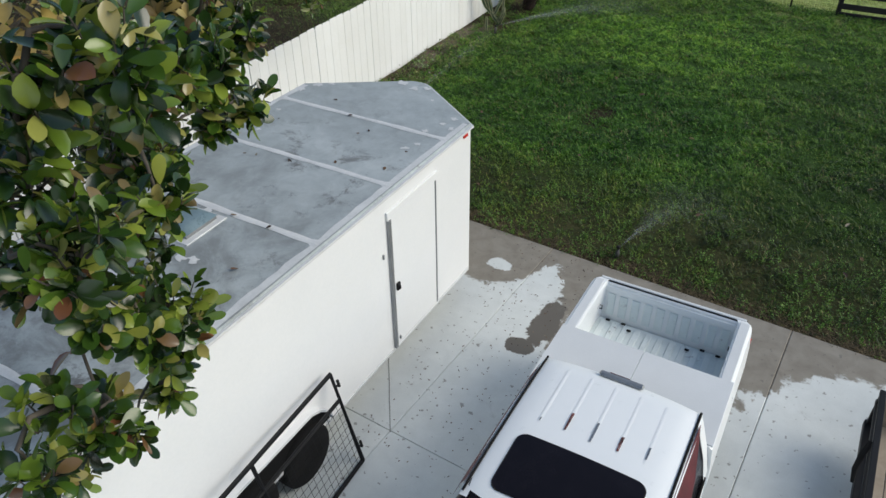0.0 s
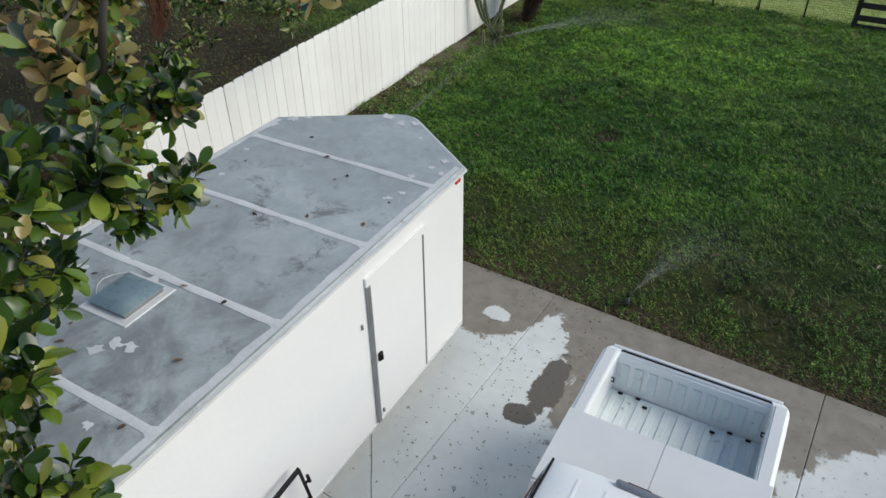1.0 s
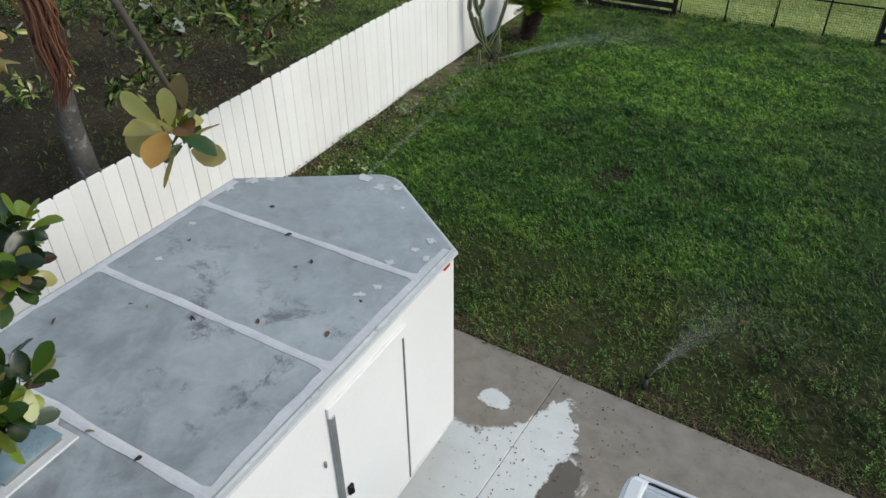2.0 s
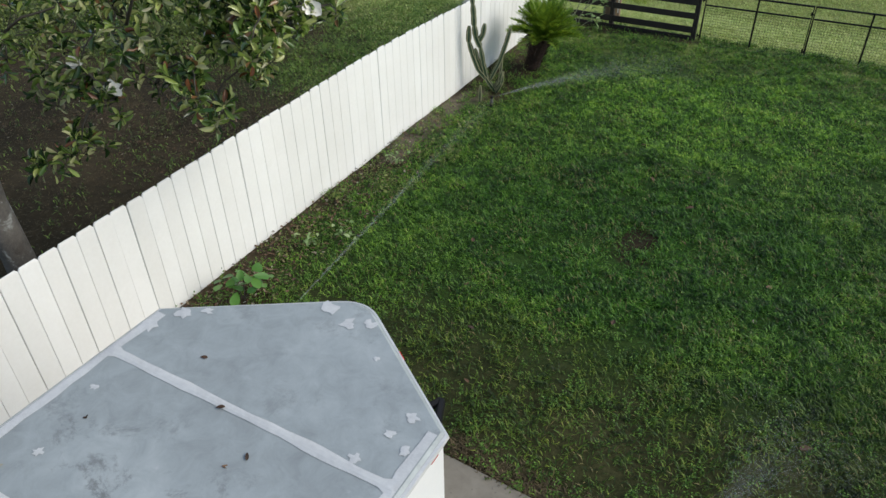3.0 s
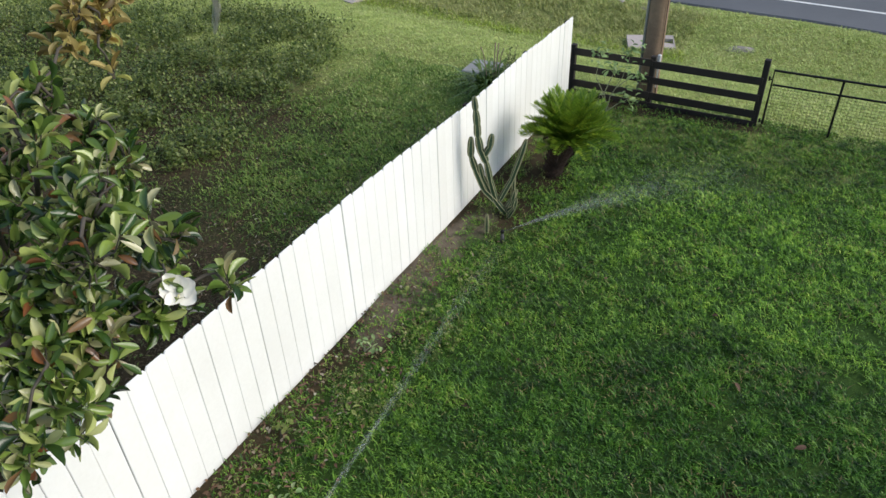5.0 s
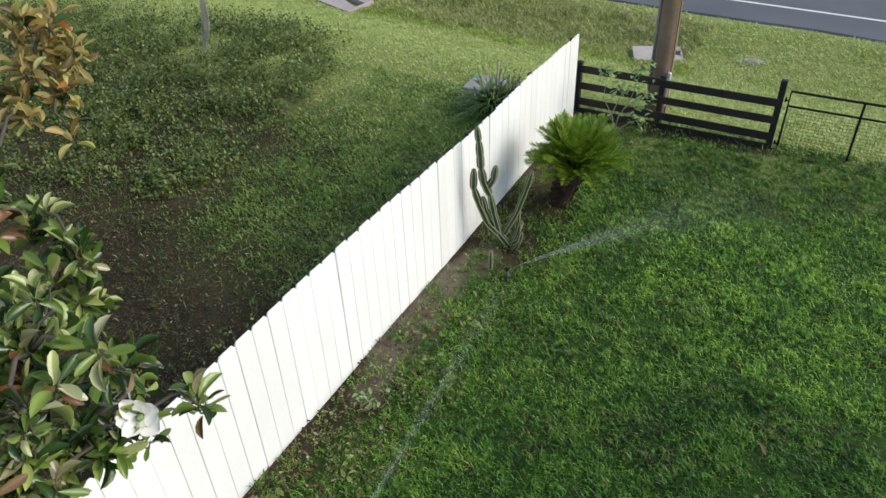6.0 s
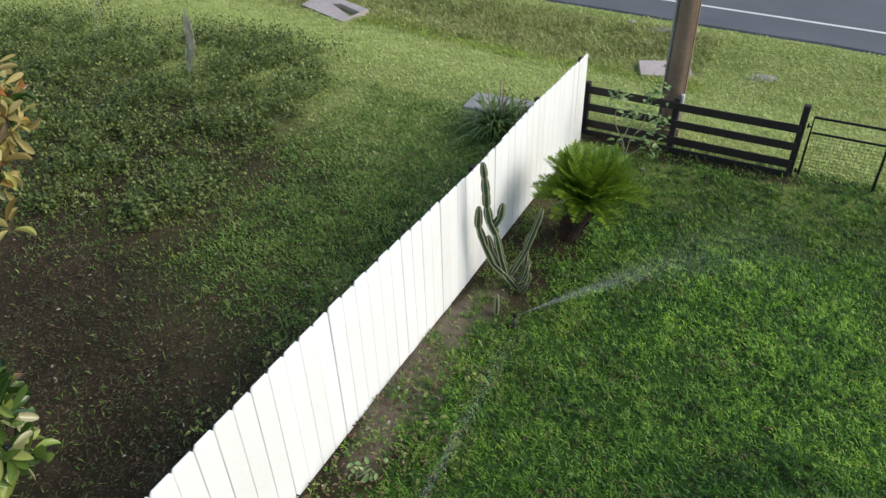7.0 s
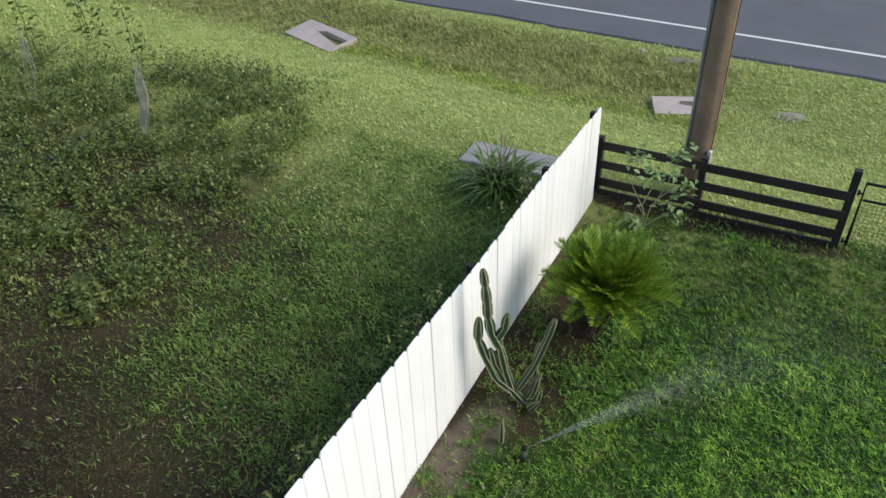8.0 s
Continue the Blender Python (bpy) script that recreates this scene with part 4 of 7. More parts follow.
def build_truck():
    """Local frame: x across, y forward (towards the cab), tailgate at y = 0; the truck faces the house."""
    tk = thing("pickup_truck", -1.25, 4.81, 0, "white pickup truck with a short bed and dark sunroof", "truck", rz=180.3)
    W = 0.885                                         # half width
    z_rail, z_floor = 1.45, 0.93
    # lower body side skins: profile swept along y
    for s in (-1, 1):
        def side_section(y, top, out):
            return [(s * (out - 0.03), y, 0.45), (s * (out + 0.015), y, 0.62), (s * (out + 0.02), y, 0.95), (s * (out + 0.005), y, 1.22), (s * (out - 0.02), y, top - 0.02), (s * (out - 0.05), y, top), (s * (out - 0.16), y, top), (s * (out - 0.17), y, top - 0.03), (s * (out - 0.15), y, 1.0), (s * (out - 0.12), y, 0.45)]
        secs = [side_section(y, z_rail, W - d) for y, d in ((-0.012, 0.075), (-0.004, 0.05), (0.02, 0.026), (0.06, 0.008), (0.12, 0.0), (0.5, 0.0))] + [side_section(1.85, z_rail + 0.01, W)]
        if s < 0:
            secs = secs[::-1]
        part("bed_side", loft(G(), secs), M_TRUCK, tk, "white bed side with a flat rail", False)
        part("rail_cap", G().box((s * W - s * 0.1 - 0.05, 0.05, z_rail + 0.001), (s * W - s * 0.1 + 0.05, 1.83, z_rail + 0.012), 0.005), M_COVER, tk, "grey bed rail cap")
    # floor with corrugations, front wall, tailgate
    floor = G().box((-0.74, 0.06, z_floor - 0.05), (0.74, 1.80, z_floor), 0.004)
    bed = part("bed_floor", floor, M_BED, tk, "scuffed pale bed floor with pressed ribs")
    for k in range(11):
        x = -0.66 + 0.132 * k
        part("floor_rib", G().box((x - 0.035, 0.10, z_floor), (x + 0.035, 1.78, z_floor + 0.014), 0.008), M_BED, bed)
    for k, (x, y) in enumerate(((-0.45, 0.05), (0.44, 0.05), (-0.3, 0.12), (0.35, 0.13), (-0.62, 0.06), (0.62, 0.06))):
        part("drain_plug", G().box((x - 0.025, y + 0.02, z_floor + 0.014), (x + 0.025, y + 0.055, z_floor + 0.024), 0.005), M_RUBBER, bed, "small black plug")
    for s in (-1, 1):
        part("wheel_box", G().box((min(s * 0.5, s * 0.735), 0.75, z_floor), (max(s * 0.5, s * 0.735), 1.55, z_floor + 0.2), 0.03), M_BED, tk)
        for y in (0.14, 1.6):
            part("tie_hook", G().tube([(s * 0.725, y, 1.16), (s * 0.70, y, 1.16), (s * 0.70, y, 1.11), (s * 0.725, y, 1.11)], 0.008, 6), M_RUBBER, tk, "black tie-down hook")
    part("bed_front", G().box((-0.76, 1.80, 0.6), (0.76, 1.85, z_rail), 0.01), M_TRUCK, tk)
    gate = part("tailgate", G().box((-0.80, -0.02, 0.62), (0.80, 0.045, z_rail - 0.012), 0.012), M_TRUCK, tk, "closed white tailgate, ribbed inside")
    part("tailgate_cap", G().box((-0.79, -0.026, z_rail - 0.012), (0.79, 0.012, z_rail + 0.008), 0.006), M_COVER, gate, "grey tailgate cap")
    part("gap_strip", G().box((-0.775, 0.016, z_rail - 0.010), (0.775, 0.034, z_rail - 0.003), 0.002), M_RUBBER, gate, "black seal strip")
    part("gap_strip", G().box((-0.80, -0.034, z_rail - 0.03), (0.80, -0.022, z_rail - 0.012), 0.002), M_RUBBER, gate, "black seal strip")
    for k in range(10):
        x = -0.63 + 0.14 * k
        part("gate_rib", G().box((x - 0.045, 0.045, 0.99), (x + 0.045, 0.056, 1.30), 0.005), M_BED, gate)
    part("gate_handle_panel", G().box((-0.74, 0.045, 1.33), (0.74, 0.06, 1.40), 0.006), M_TRUCK, gate)
    # cover folded over the front half of the bed
    for a, b in ((-0.86, -0.004), (0.004, 0.86)):
        sag = [(x, y, z_rail + 0.022 - 0.004 * math.sin(math.pi * (x - a) / (b - a)) * math.sin(math.pi * (y - 0.98) / 0.85)) for y in (0.98, 1.2, 1.4, 1.6, 1.83) for x in np.linspace(a, b, 6)]
        g = G().add(sag, [(j * 6 + i, j * 6 + i + 1, (j + 1) * 6 + i + 1, (j + 1) * 6 + i) for j in range(4) for i in range(5)])
        g.add([(x, y, z - 0.02) for x, y, z in sag], [(j * 6 + i, (j + 1) * 6 + i, (j + 1) * 6 + i + 1, j * 6 + i + 1) for j in range(4) for i in range(5)])
        rim = [i for i in range(6)] + [11, 17, 23, 29] + [28, 27, 26, 25, 24] + [18, 12, 6]
        g.f += [(rim[k], rim[k - 1], rim[k - 1] + 30, rim[k] + 30) for k in range(len(rim))]
        part("cover_panel", g, M_COVER, tk, "pale grey cover panel over the front of the bed")

    # cab: rings from the belt line to the roof
    def ring(z, y0, y1, hw, r, n=6):
        pts = []
        for cx, cy, a0 in ((hw - r, y0 + r, -90), (hw - r, y1 - r, 0), (-hw + r, y1 - r, 90), (-hw + r, y0 + r, 180)):
            for k in range(n):
                a = radians(a0 + 90 * k / (n - 1))
                pts.append((cx + r * math.cos(a), cy + r * math.sin(a), z))
        return pts
    rows = [ring(0.45, 1.87, 4.55, W - 0.02, 0.06), ring(0.7, 1.87, 4.6, W + 0.01, 0.06), ring(1.0, 1.87, 4.6, W + 0.01, 0.06), ring(1.18, 1.875, 4.55, W - 0.01, 0.07)]
    cab = part("cab", loft(G(), rows), M_TRUCK, tk, "", True)
    up = [ring(1.18, 1.88, 4.5, W - 0.015, 0.08), ring(1.45, 1.87, 4.05, W - 0.07, 0.12), ring(1.70, 1.85, 3.65, W - 0.15, 0.14), ring(1.79, 1.86, 3.48, W - 0.2, 0.12)]
    part("window_band", loft(G(), up), M_GLASS, cab, "dark tinted cab windows", True)
    # roof skin, gently crowned, with pressed ribs
    n, mm = 14, 18
    top = G()
    hw, y0, y1 = W - 0.15, 1.79, 3.50
    for j in range(mm + 1):
        for i in range(n + 1):
            u, v = 2 * i / n - 1, 2 * j / mm - 1
            x, y = u * hw * (1 - 0.03 * v ** 8), (y0 + y1) / 2 + v * (y1 - y0) / 2 - (0.05 * u * u if v < 0 else -0.0)
            y = (y0 + y1) / 2 + v * (y1 - y0) / 2 + 0.022 * u ** 4 * (v < -0.9)
            top.v.append((x, y, 1.87 - 0.035 * u * u - 0.03 * v * v - 0.045 * max(abs(u) ** 10, abs(v) ** 14)))
    top.f = [(j * (n + 1) + i, j * (n + 1) + i + 1, (j + 1) * (n + 1) + i + 1, (j + 1) * (n + 1) + i) for j in range(mm) for i in range(n)]
    roof = part("cab_roof", top, M_TRUCK, tk, "white cab roof with pressed ribs and rust marks", True)

    def roof_z(x, y):
        u, v = x / hw, (y - (y0 + y1) / 2) / ((y1 - y0) / 2)
        return 1.87 - 0.035 * u * u - 0.03 * v * v
    for s in (-1, 1):
        rail = [(s * hw * 0.95, y, roof_z(hw * 0.95, y) - 0.045 * max(0.95 ** 10, abs((y - (y0 + y1) / 2) / ((y1 - y0) / 2)) ** 14) + 0.004) for y in np.linspace(1.82, 3.47, 14)]
        part("drip_rail", G().tube(rail, 0.012, 6), M_RUBBER, roof, "black roof gutter strip", True)
        # pillars and door frames outside the window band
        for ya, yb, w in ((1.86, 1.84, 0.14), (2.72, 2.66, 0.07), (3.72, 3.1, 0.09)):
            zs = (1.18, 1.45, 1.70, 1.79)
            hws = (W - 0.008, W - 0.063, W - 0.142, W - 0.178)
            g = G()
            for k, (z, h) in enumerate(zip(zs, hws)):
                y = ya + (yb - ya) * k / 3
                g.v += [(s * h, y, z), (s * h, y + w, z)]
            g.f = [(2 * k, 2 * k + 1, 2 * k + 3, 2 * k + 2) if s > 0 else (2 * k, 2 * k + 2, 2 * k + 3, 2 * k + 1) for k in range(3)]
            part("pillar", g, M_TRUCK, cab, "white door pillar")
        visor = G()
        for k, (y, f) in enumerate(((1.96, 0.04), (2.1, 0.35), (2.35, 0.8), (2.6, 1.0), (3.0, 1.0), (3.4, 0.9))):
            for d in (0.0, 0.5, 1.0):
                q = d * f
                h, z = (W - 0.176 + q * 0.1, 1.80 - q * 0.16) if q < 0.5 else (W - 0.126 + (q - 0.5) * 0.15, 1.72 - (q - 0.5) * 0.48)
                visor.v.append((s * (h + 0.012), y, z))
            if k:
                o = 3 * (k - 1)
                visor.f += [(o + c, o + 3 + c, o + 4 + c, o + 1 + c) if s > 0 else (o + c, o + 1 + c, o + 4 + c, o + 3 + c) for c in (0, 1)]
        part("window_trim", visor, M_MAROON, cab, "faded maroon window visor", True)
        part("window_trim", G().tube([(s * (W - 0.01), 1.96, 1.20), (s * (W - 0.005), 2.7, 1.2), (s * (W - 0.01), 3.8, 1.2)], 0.012, 6), M_RUBBER, cab)
    for k in range(5):
        x = -0.44 + 0.22 * k
        g = G()
        ys = np.linspace(1.95, 2.62, 10)
        for j, y in enumerate(ys):
            e = 0.003 * min(1, 3 * min(j, 9 - j) / 9 + 0.05)
            g.v += [(x - 0.016, y, roof_z(x, y) + 0.001), (x, y, roof_z(x, y) + 0.002 + e), (x + 0.016, y, roof_z(x, y) + 0.001)]
            if j:
                o = 3 * (j - 1)
                g.f += [(o, o + 1, o + 4, o + 3), (o + 1, o + 2, o + 5, o + 4)]
        part("roof_rib", g, M_TRUCK, roof, "", True)
        a, b = ((2.45, 2.58), (2.46, 2.62), (2.42, 2.64), (2.42, 2.62), (2.58, 2.62))[k]
        sx = (0.008, 0.012, 0.010, 0.011, 0.005)[k]
        g = G().add([(x - sx, a, roof_z(x, a) + 0.0075), (x + sx, a, roof_z(x, a) + 0.0075), (x + sx * 0.9, (a + b) / 2, roof_z(x, b) + 0.010), (x + sx * 0.7, b, roof_z(x, b) + 0.0075), (x - sx * 0.8, b, roof_z(x, b) + 0.0075), (x - sx, (a + b) / 2, roof_z(x, b) + 0.010)], [(5, 4, 3, 2, 1, 0)[::-1]])
        part("rust_mark", g, M_RUST if k in (1, 3) else M_HINGE, roof, "rusty bare patch on a roof rib")
    rim = []
    for cx, cy, a0 in ((0.45, 2.88, -90), (0.45, 3.30, 0), (-0.45, 3.30, 90), (-0.45, 2.88, 180)):
        rim += [(cx + 0.085 * math.cos(radians(a0 + 15 * k)), cy + 0.085 * math.sin(radians(a0 + 15 * k))) for k in range(7)]
    dense = []
    for (xa, ya), (xb, yb) in zip(rim, rim[1:] + rim[:1]):
        steps = max(1, int(math.hypot(xb - xa, yb - ya) / 0.07))
        dense += [(xa + (xb - xa) * k / steps, ya + (yb - ya) * k / steps) for k in range(steps)]
    rim = dense
    g = G()
    for q, dz in ((1.0, 0.001), (0.985, 0.010), (0.66, 0.012), (0.33, 0.012)):
        g.v += [(x * q, 3.09 + (y - 3.09) * q, roof_z(x * q, 3.09 + (y - 3.09) * q) + dz) for x, y in rim]
    g.v.append((0, 3.09, roof_z(0, 3.09) + 0.012))
    m28 = len(rim)
    g.f = [(r * m28 + k, r * m28 + (k + 1) % m28, (r + 1) * m28 + (k + 1) % m28, (r + 1) * m28 + k) for r in range(3) for k in range(m28)]
    g.f += [(3 * m28 + k, 3 * m28 + (k + 1) % m28, 4 * m28) for k in range(m28)]
    part("sunroof", g, M_GLASS, roof, "dark glass sunroof")
    lamp = part("brake_lamp", G().box((-0.2, 1.795, 1.822), (0.2, 1.86, 1.858), 0.016), M_HINGE, roof, "worn grey high brake lamp")
    part("lens", G().box((-0.06, 1.79, 1.83), (0.12, 1.80, 1.85), 0.004), M_MAROON, lamp, "faded dark red lens")
    # bonnet, bumpers, wheels
    hood = [ring(z, 4.4, y1_, W - k, 0.12) for z, y1_, k in ((0.5, 5.75, 0.02), (0.8, 5.82, 0.0), (1.02, 5.78, 0.02), (1.14, 5.6, 0.08), (1.17, 5.4, 0.16))]
    part("bonnet", loft(G(), hood), M_TRUCK, tk, "", True)
    part("front_bumper", G().box((-0.88, 5.74, 0.42), (0.88, 5.92, 0.64), 0.04), M_STEEL, tk)
    part("rear_bumper", G().box((-0.85, -0.17, 0.48), (0.85, -0.03, 0.64), 0.03), M_STEEL, tk)
    for s in (-1, 1):
        part("tail_lamp", G().box((min(s * 0.8, s * 0.885), -0.022, 0.85), (max(s * 0.8, s * 0.885), 0.03, 1.25), 0.012), M_RED, tk, "red tail lamp")
        mirror = part("mirror", G().box((s * (W + 0.14) - 0.1, 3.74, 1.2), (s * (W + 0.14) + 0.1, 3.84, 1.38), 0.03), M_BLACK, tk, "black door mirror")
        part("mirror_arm", G().tube([(s * (W - 0.02), 3.78, 1.22), (s * (W + 0.1), 3.79, 1.25)], 0.02, 6), M_BLACK, mirror)
        for y in (1.15, 4.75):
            wm = pose(s * (W - 0.12), y, 0.37, 0, 90 * s, 0)
            wheel = part("wheel", G().lathe([(0.12, -0.09), (0.21, -0.08), (0.215, 0.08), (0.17, 0.095), (0.08, 0.06), (0.05, 0.09)], 20, wm), M_STEEL, tk)
            part("tyre", G().lathe([(0.21, -0.11), (0.33, -0.12), (0.368, -0.09), (0.37, 0.09), (0.335, 0.12), (0.22, 0.11)], 26, wm), M_RUBBER, wheel, "", True)


build_truck()


# ---- small utility trailer with a plank deck ----
def build_flatbed():
    fb = thing("utility_trailer", 1.75, 3.4, 0, "black steel utility trailer with grey wooden planks and hanging straps", "trailer", rz=-1.0)
    L0, L1, w, z = -3.0, 1.62, 0.82, 0.52
    frame_g = G()
    for s in (-1, 1):
        frame_g.box((s * w - 0.04, L0, z - 0.1), (s * w + 0.04, L1, z - 0.002), 0.006)
    for y in (L0, -1.2, 0.3, L1 - 0.08):
        frame_g.box((-w + 0.04, y, z - 0.1), (w - 0.04, y + 0.08, z - 0.03), 0.006)
    part("frame", frame_g, M_BLACK, fb)
    for k in range(10):
        x = -w + 0.05 + 0.155 * k
        part("plank", G().box((x, L0 + 0.02, z), (x + 0.148, L1 - 0.05, z + 0.036 + random.uniform(-0.003, 0.003)), 0.005), M_PLANK, fb)
    for s in (-1, 1):
        for zz in (0.78, 0.92):
            part("side_rail", G().box((s * w - 0.03, L0, zz), (s * w + 0.03, L1, zz + 0.05), 0.006), M_BLACK, fb)
        for y in (L0 + 0.05, -1.6, -0.2, L1 - 0.08):
            part("stake", G().box((s * w - 0.025, y, z), (s * w + 0.025, y + 0.05, 0.92), 0.005), M_BLACK, fb)
        for y in (0.85, 0.05, -0.7):
            part("strap", G().tube([(s * (w + 0.035), y, 0.95), (s * (w + 0.07), y - 0.06, 0.80), (s * (w + 0.08), y - 0.1, 0.62), (s * (w + 0.06), y - 0.16, 0.5)], [0.03, 0.034, 0.03, 0.02], 6, squash=0.35), M_RUBBER, fb, "black hanging ratchet strap")
        for y in (-0.95, -0.25):
            wm = pose(s * (w + 0.15), y - 0.3, 0.3, 0, 90 * s, 0)
            wheel = part("wheel", G().lathe([(0.08, -0.06), (0.17, -0.055), (0.17, 0.055), (0.06, 0.07)], 16, wm), M_STEEL, fb)
            part("tyre", G().lathe([(0.17, -0.075), (0.27, -0.085), (0.3, -0.06), (0.3, 0.06), (0.275, 0.085), (0.175, 0.075)], 22, wm), M_RUBBER, wheel, "", True)
    part("tongue", G().tube([(-0.6, L1 - 0.1, 0.45), (0, L1 + 1.1, 0.45)], 0.04, 6).tube([(0.6, L1 - 0.1, 0.45), (0, L1 + 1.1, 0.45)], 0.04, 6), M_BLACK, fb)
    part("front_board", G().box((-w + 0.04, L1 - 0.08, z + 0.04), (w - 0.04, L1 - 0.04, z + 0.36), 0.004), M_PLANK, fb)


build_flatbed()


# ---- utility pole ----
def build_pole():
    pole = thing("utility_pole", -8.27, 21.82, -0.1, "weathered round wooden utility pole behind the black board fence", "pole")
    g = G()
    n, rows = 18, 40
    for j in range(rows + 1):
        z = -0.3 + 9.8 * j / rows
        r = 0.205 - 0.0065 * z
        for k in range(n):
            a = 2 * math.pi * k / n
            q = r * (1 + 0.025 * noise.noise((math.cos(a) * 2, math.sin(a) * 2, z * 0.4)))
            g.v.append((q * math.cos(a), q * math.sin(a), z))
    g.f = [(j * n + k, j * n + (k + 1) % n, (j + 1) * n + (k + 1) % n, (j + 1) * n + k) for j in range(rows) for k in range(n)]
    part("shaft", g, M_POLE, pole, "", True)
    part("conduit", G().tube([(-0.21, -0.06, 0.0), (-0.205, -0.06, 3.0), (-0.19, -0.06, 7.0)], 0.032, 8), M_HINGE, pole, "grey conduit pipe up the pole")
    part("ground_wire", G().tube([(0.19, -0.1, 0.0), (0.185, -0.1, 4.0), (0.15, -0.1, 9.0)], 0.008, 5), M_BLACK, pole, "thin dark wire")
    box_g = G().box((0.15, -0.2, 0.72), (0.22, -0.12, 1.02), 0.015).tube([(0.185, -0.16, 0.3), (0.185, -0.16, 0.72)], 0.018, 6)
    part("meter_box", box_g, M_TRIM, pole, "small pale cable box")


build_pole()


# ---- concrete slab behind the fence, drain ends in the ditch ----
def build_slab_lid():
    lid = thing("concrete_slab", -11.6, 21.5, -0.04, "low weathered grey concrete slab in the grass", "slab", rz=3)
    part("block", G().box((-0.88, -0.45, -0.05), (1.05, 0.36, 0.12), 0.02), M_STONE, lid)


def build_drain(x, y, z, sx, sy, rz, tilt, label):
    """A sloped concrete drain end with a dark slot of an opening."""
    d = thing("drain_end", x, y, z, label, "culvert", "drain ends in the ditch")
    d.matrix_basis = pose(x, y, z, 0, 0, rz) @ pose(0, 0, 0, tilt, 0, 0)
    outer = [(-sx, -sy), (sx, -sy), (sx, sy), (-sx, sy)]
    hole = [(-sx * 0.22, sy * 0.2), (sx * 0.93, -sy * 0.3), (sx * 0.95, sy * 0.42), (sx * 0.0, sy * 0.52)]
    g = G()
    g.v = [(a, b, 0.0) for a, b in outer] + [(a, b, 0.0) for a, b in hole] + [(a, b, -0.35) for a, b in hole] + [(a, b, -0.4) for a, b in outer]
    g.f = [(0, 1, 5, 4), (1, 2, 6, 5), (2, 3, 7, 6), (3, 0, 4, 7)] + [(4 + k, 4 + (k + 1) % 4, 8 + (k + 1) % 4, 8 + k) for k in range(4)] + [(k, 12 + k, 12 + (k + 1) % 4, (k + 1) % 4) for k in range(4)]
    part("collar", g, M_OLDCONC, d, "sloping pale concrete collar")
    # black plate closing the hole, its colour standing in for the shade inside
    part("pipe_mouth", G().add([(a, b, -0.3) for a, b in hole], [(0, 1, 2, 3)]), M_RUBBER, d, "black plate in the pipe mouth, standing in for its shaded inside")


build_slab_lid()
build_drain(-20.5, 27.25, -0.62, 1.22, 0.52, -20, 8, "sloping concrete drain end with a dark opening in the ditch")
build_drain(-9.55, 26.7, -0.64, 0.64, 0.38, 22, 8, "small concrete drain end with a dark opening in the ditch")
for dx, dy, r in ((-11.2, 29.2, 0.09), (-11.35, 29.3, 0.05), (-8.3, 20.2, 0.05)):
    rock = G()
    rr = random.Random(int(dx * 100))
    rock.lathe([(r * 0.5, 0), (r * rr.uniform(0.9, 1.1), r * 0.3), (r * 0.8, r * 0.7), (r * 0.3, r * 0.9)], 8)
    rock.v = [(a * rr.uniform(0.8, 1.2), b * rr.uniform(0.8, 1.2), c) for a, b, c in rock.v]
    stone_ob = part("stone", rock, M_OLDCONC, None, m=pose(dx, dy, float(ground_z(np.array(dx), np.array(dy))) - 0.01))
    tagged(stone_ob, "small pale stone lying in the rough grass", "stone", "loose stones")


def dirt_patch(x, y, rx, ry, seed, label, mat):
    """A bare patch lying in the grass."""
    rnd = random.Random(seed)
    n = 22
    vs = []
    for ring_r in (0.0, 0.5, 1.0):
        for k in range(n if ring_r else 1):
            a = 2 * math.pi * k / n
            q = ring_r * (1 + 0.3 * noise.noise((math.cos(a) * 1.5, math.sin(a) * 1.5, seed)) + rnd.uniform(-0.06, 0.06))
            px_, py_ = x + rx * q * math.cos(a), y + ry * q * math.sin(a)
            vs.append((px_, py_, float(ground_z(np.array(px_), np.array(py_))) + 0.075 - 0.07 * ring_r))
    f = [(0, 1 + k, 1 + (k + 1) % n) for k in range(n)] + [(1 + k, 1 + n + k, 1 + n + (k + 1) % n, 1 + (k + 1) % n) for k in range(n)]
    ob = new("sandy_patch", G().add(vs, f).mesh("sandy_patch", mat, True))
    tagged(ob, label, "bare patch", kind="stuff")


M_SAND = surf("pale_sand", (0.20, 0.18, 0.15), (0.36, 0.33, 0.29), 40, 3, 0.95, bump=0.6)
dirt_patch(-7.2, 27.0, 0.42, 0.22, 1, "pale sandy bare patch in the roadside grass", M_SAND)
dirt_patch(-10.1, 28.95, 0.5, 0.2, 2, "grey gravelly bare patch beside the road", M_SAND)


# ---- sprinklers ----
def build_sprinkler(x, y, heading, label):
    s = thing("sprinkler", x, y, 0, label, "sprinkler", "lawn sprinklers", rz=heading)
    part("riser", G().lathe([(0.032, -0.05), (0.032, 0.1), (0.022, 0.105), (0.022, 0.16)], 12), M_DRUM, s, "", True)
    part("nozzle", G().lathe([(0.026, 0.16), (0.03, 0.17), (0.03, 0.2), (0.02, 0.212)], 12).tube([(0, 0, 0.185), (0.045, 0, 0.195)], 0.009, 6), M_BLACK, s, "", True)


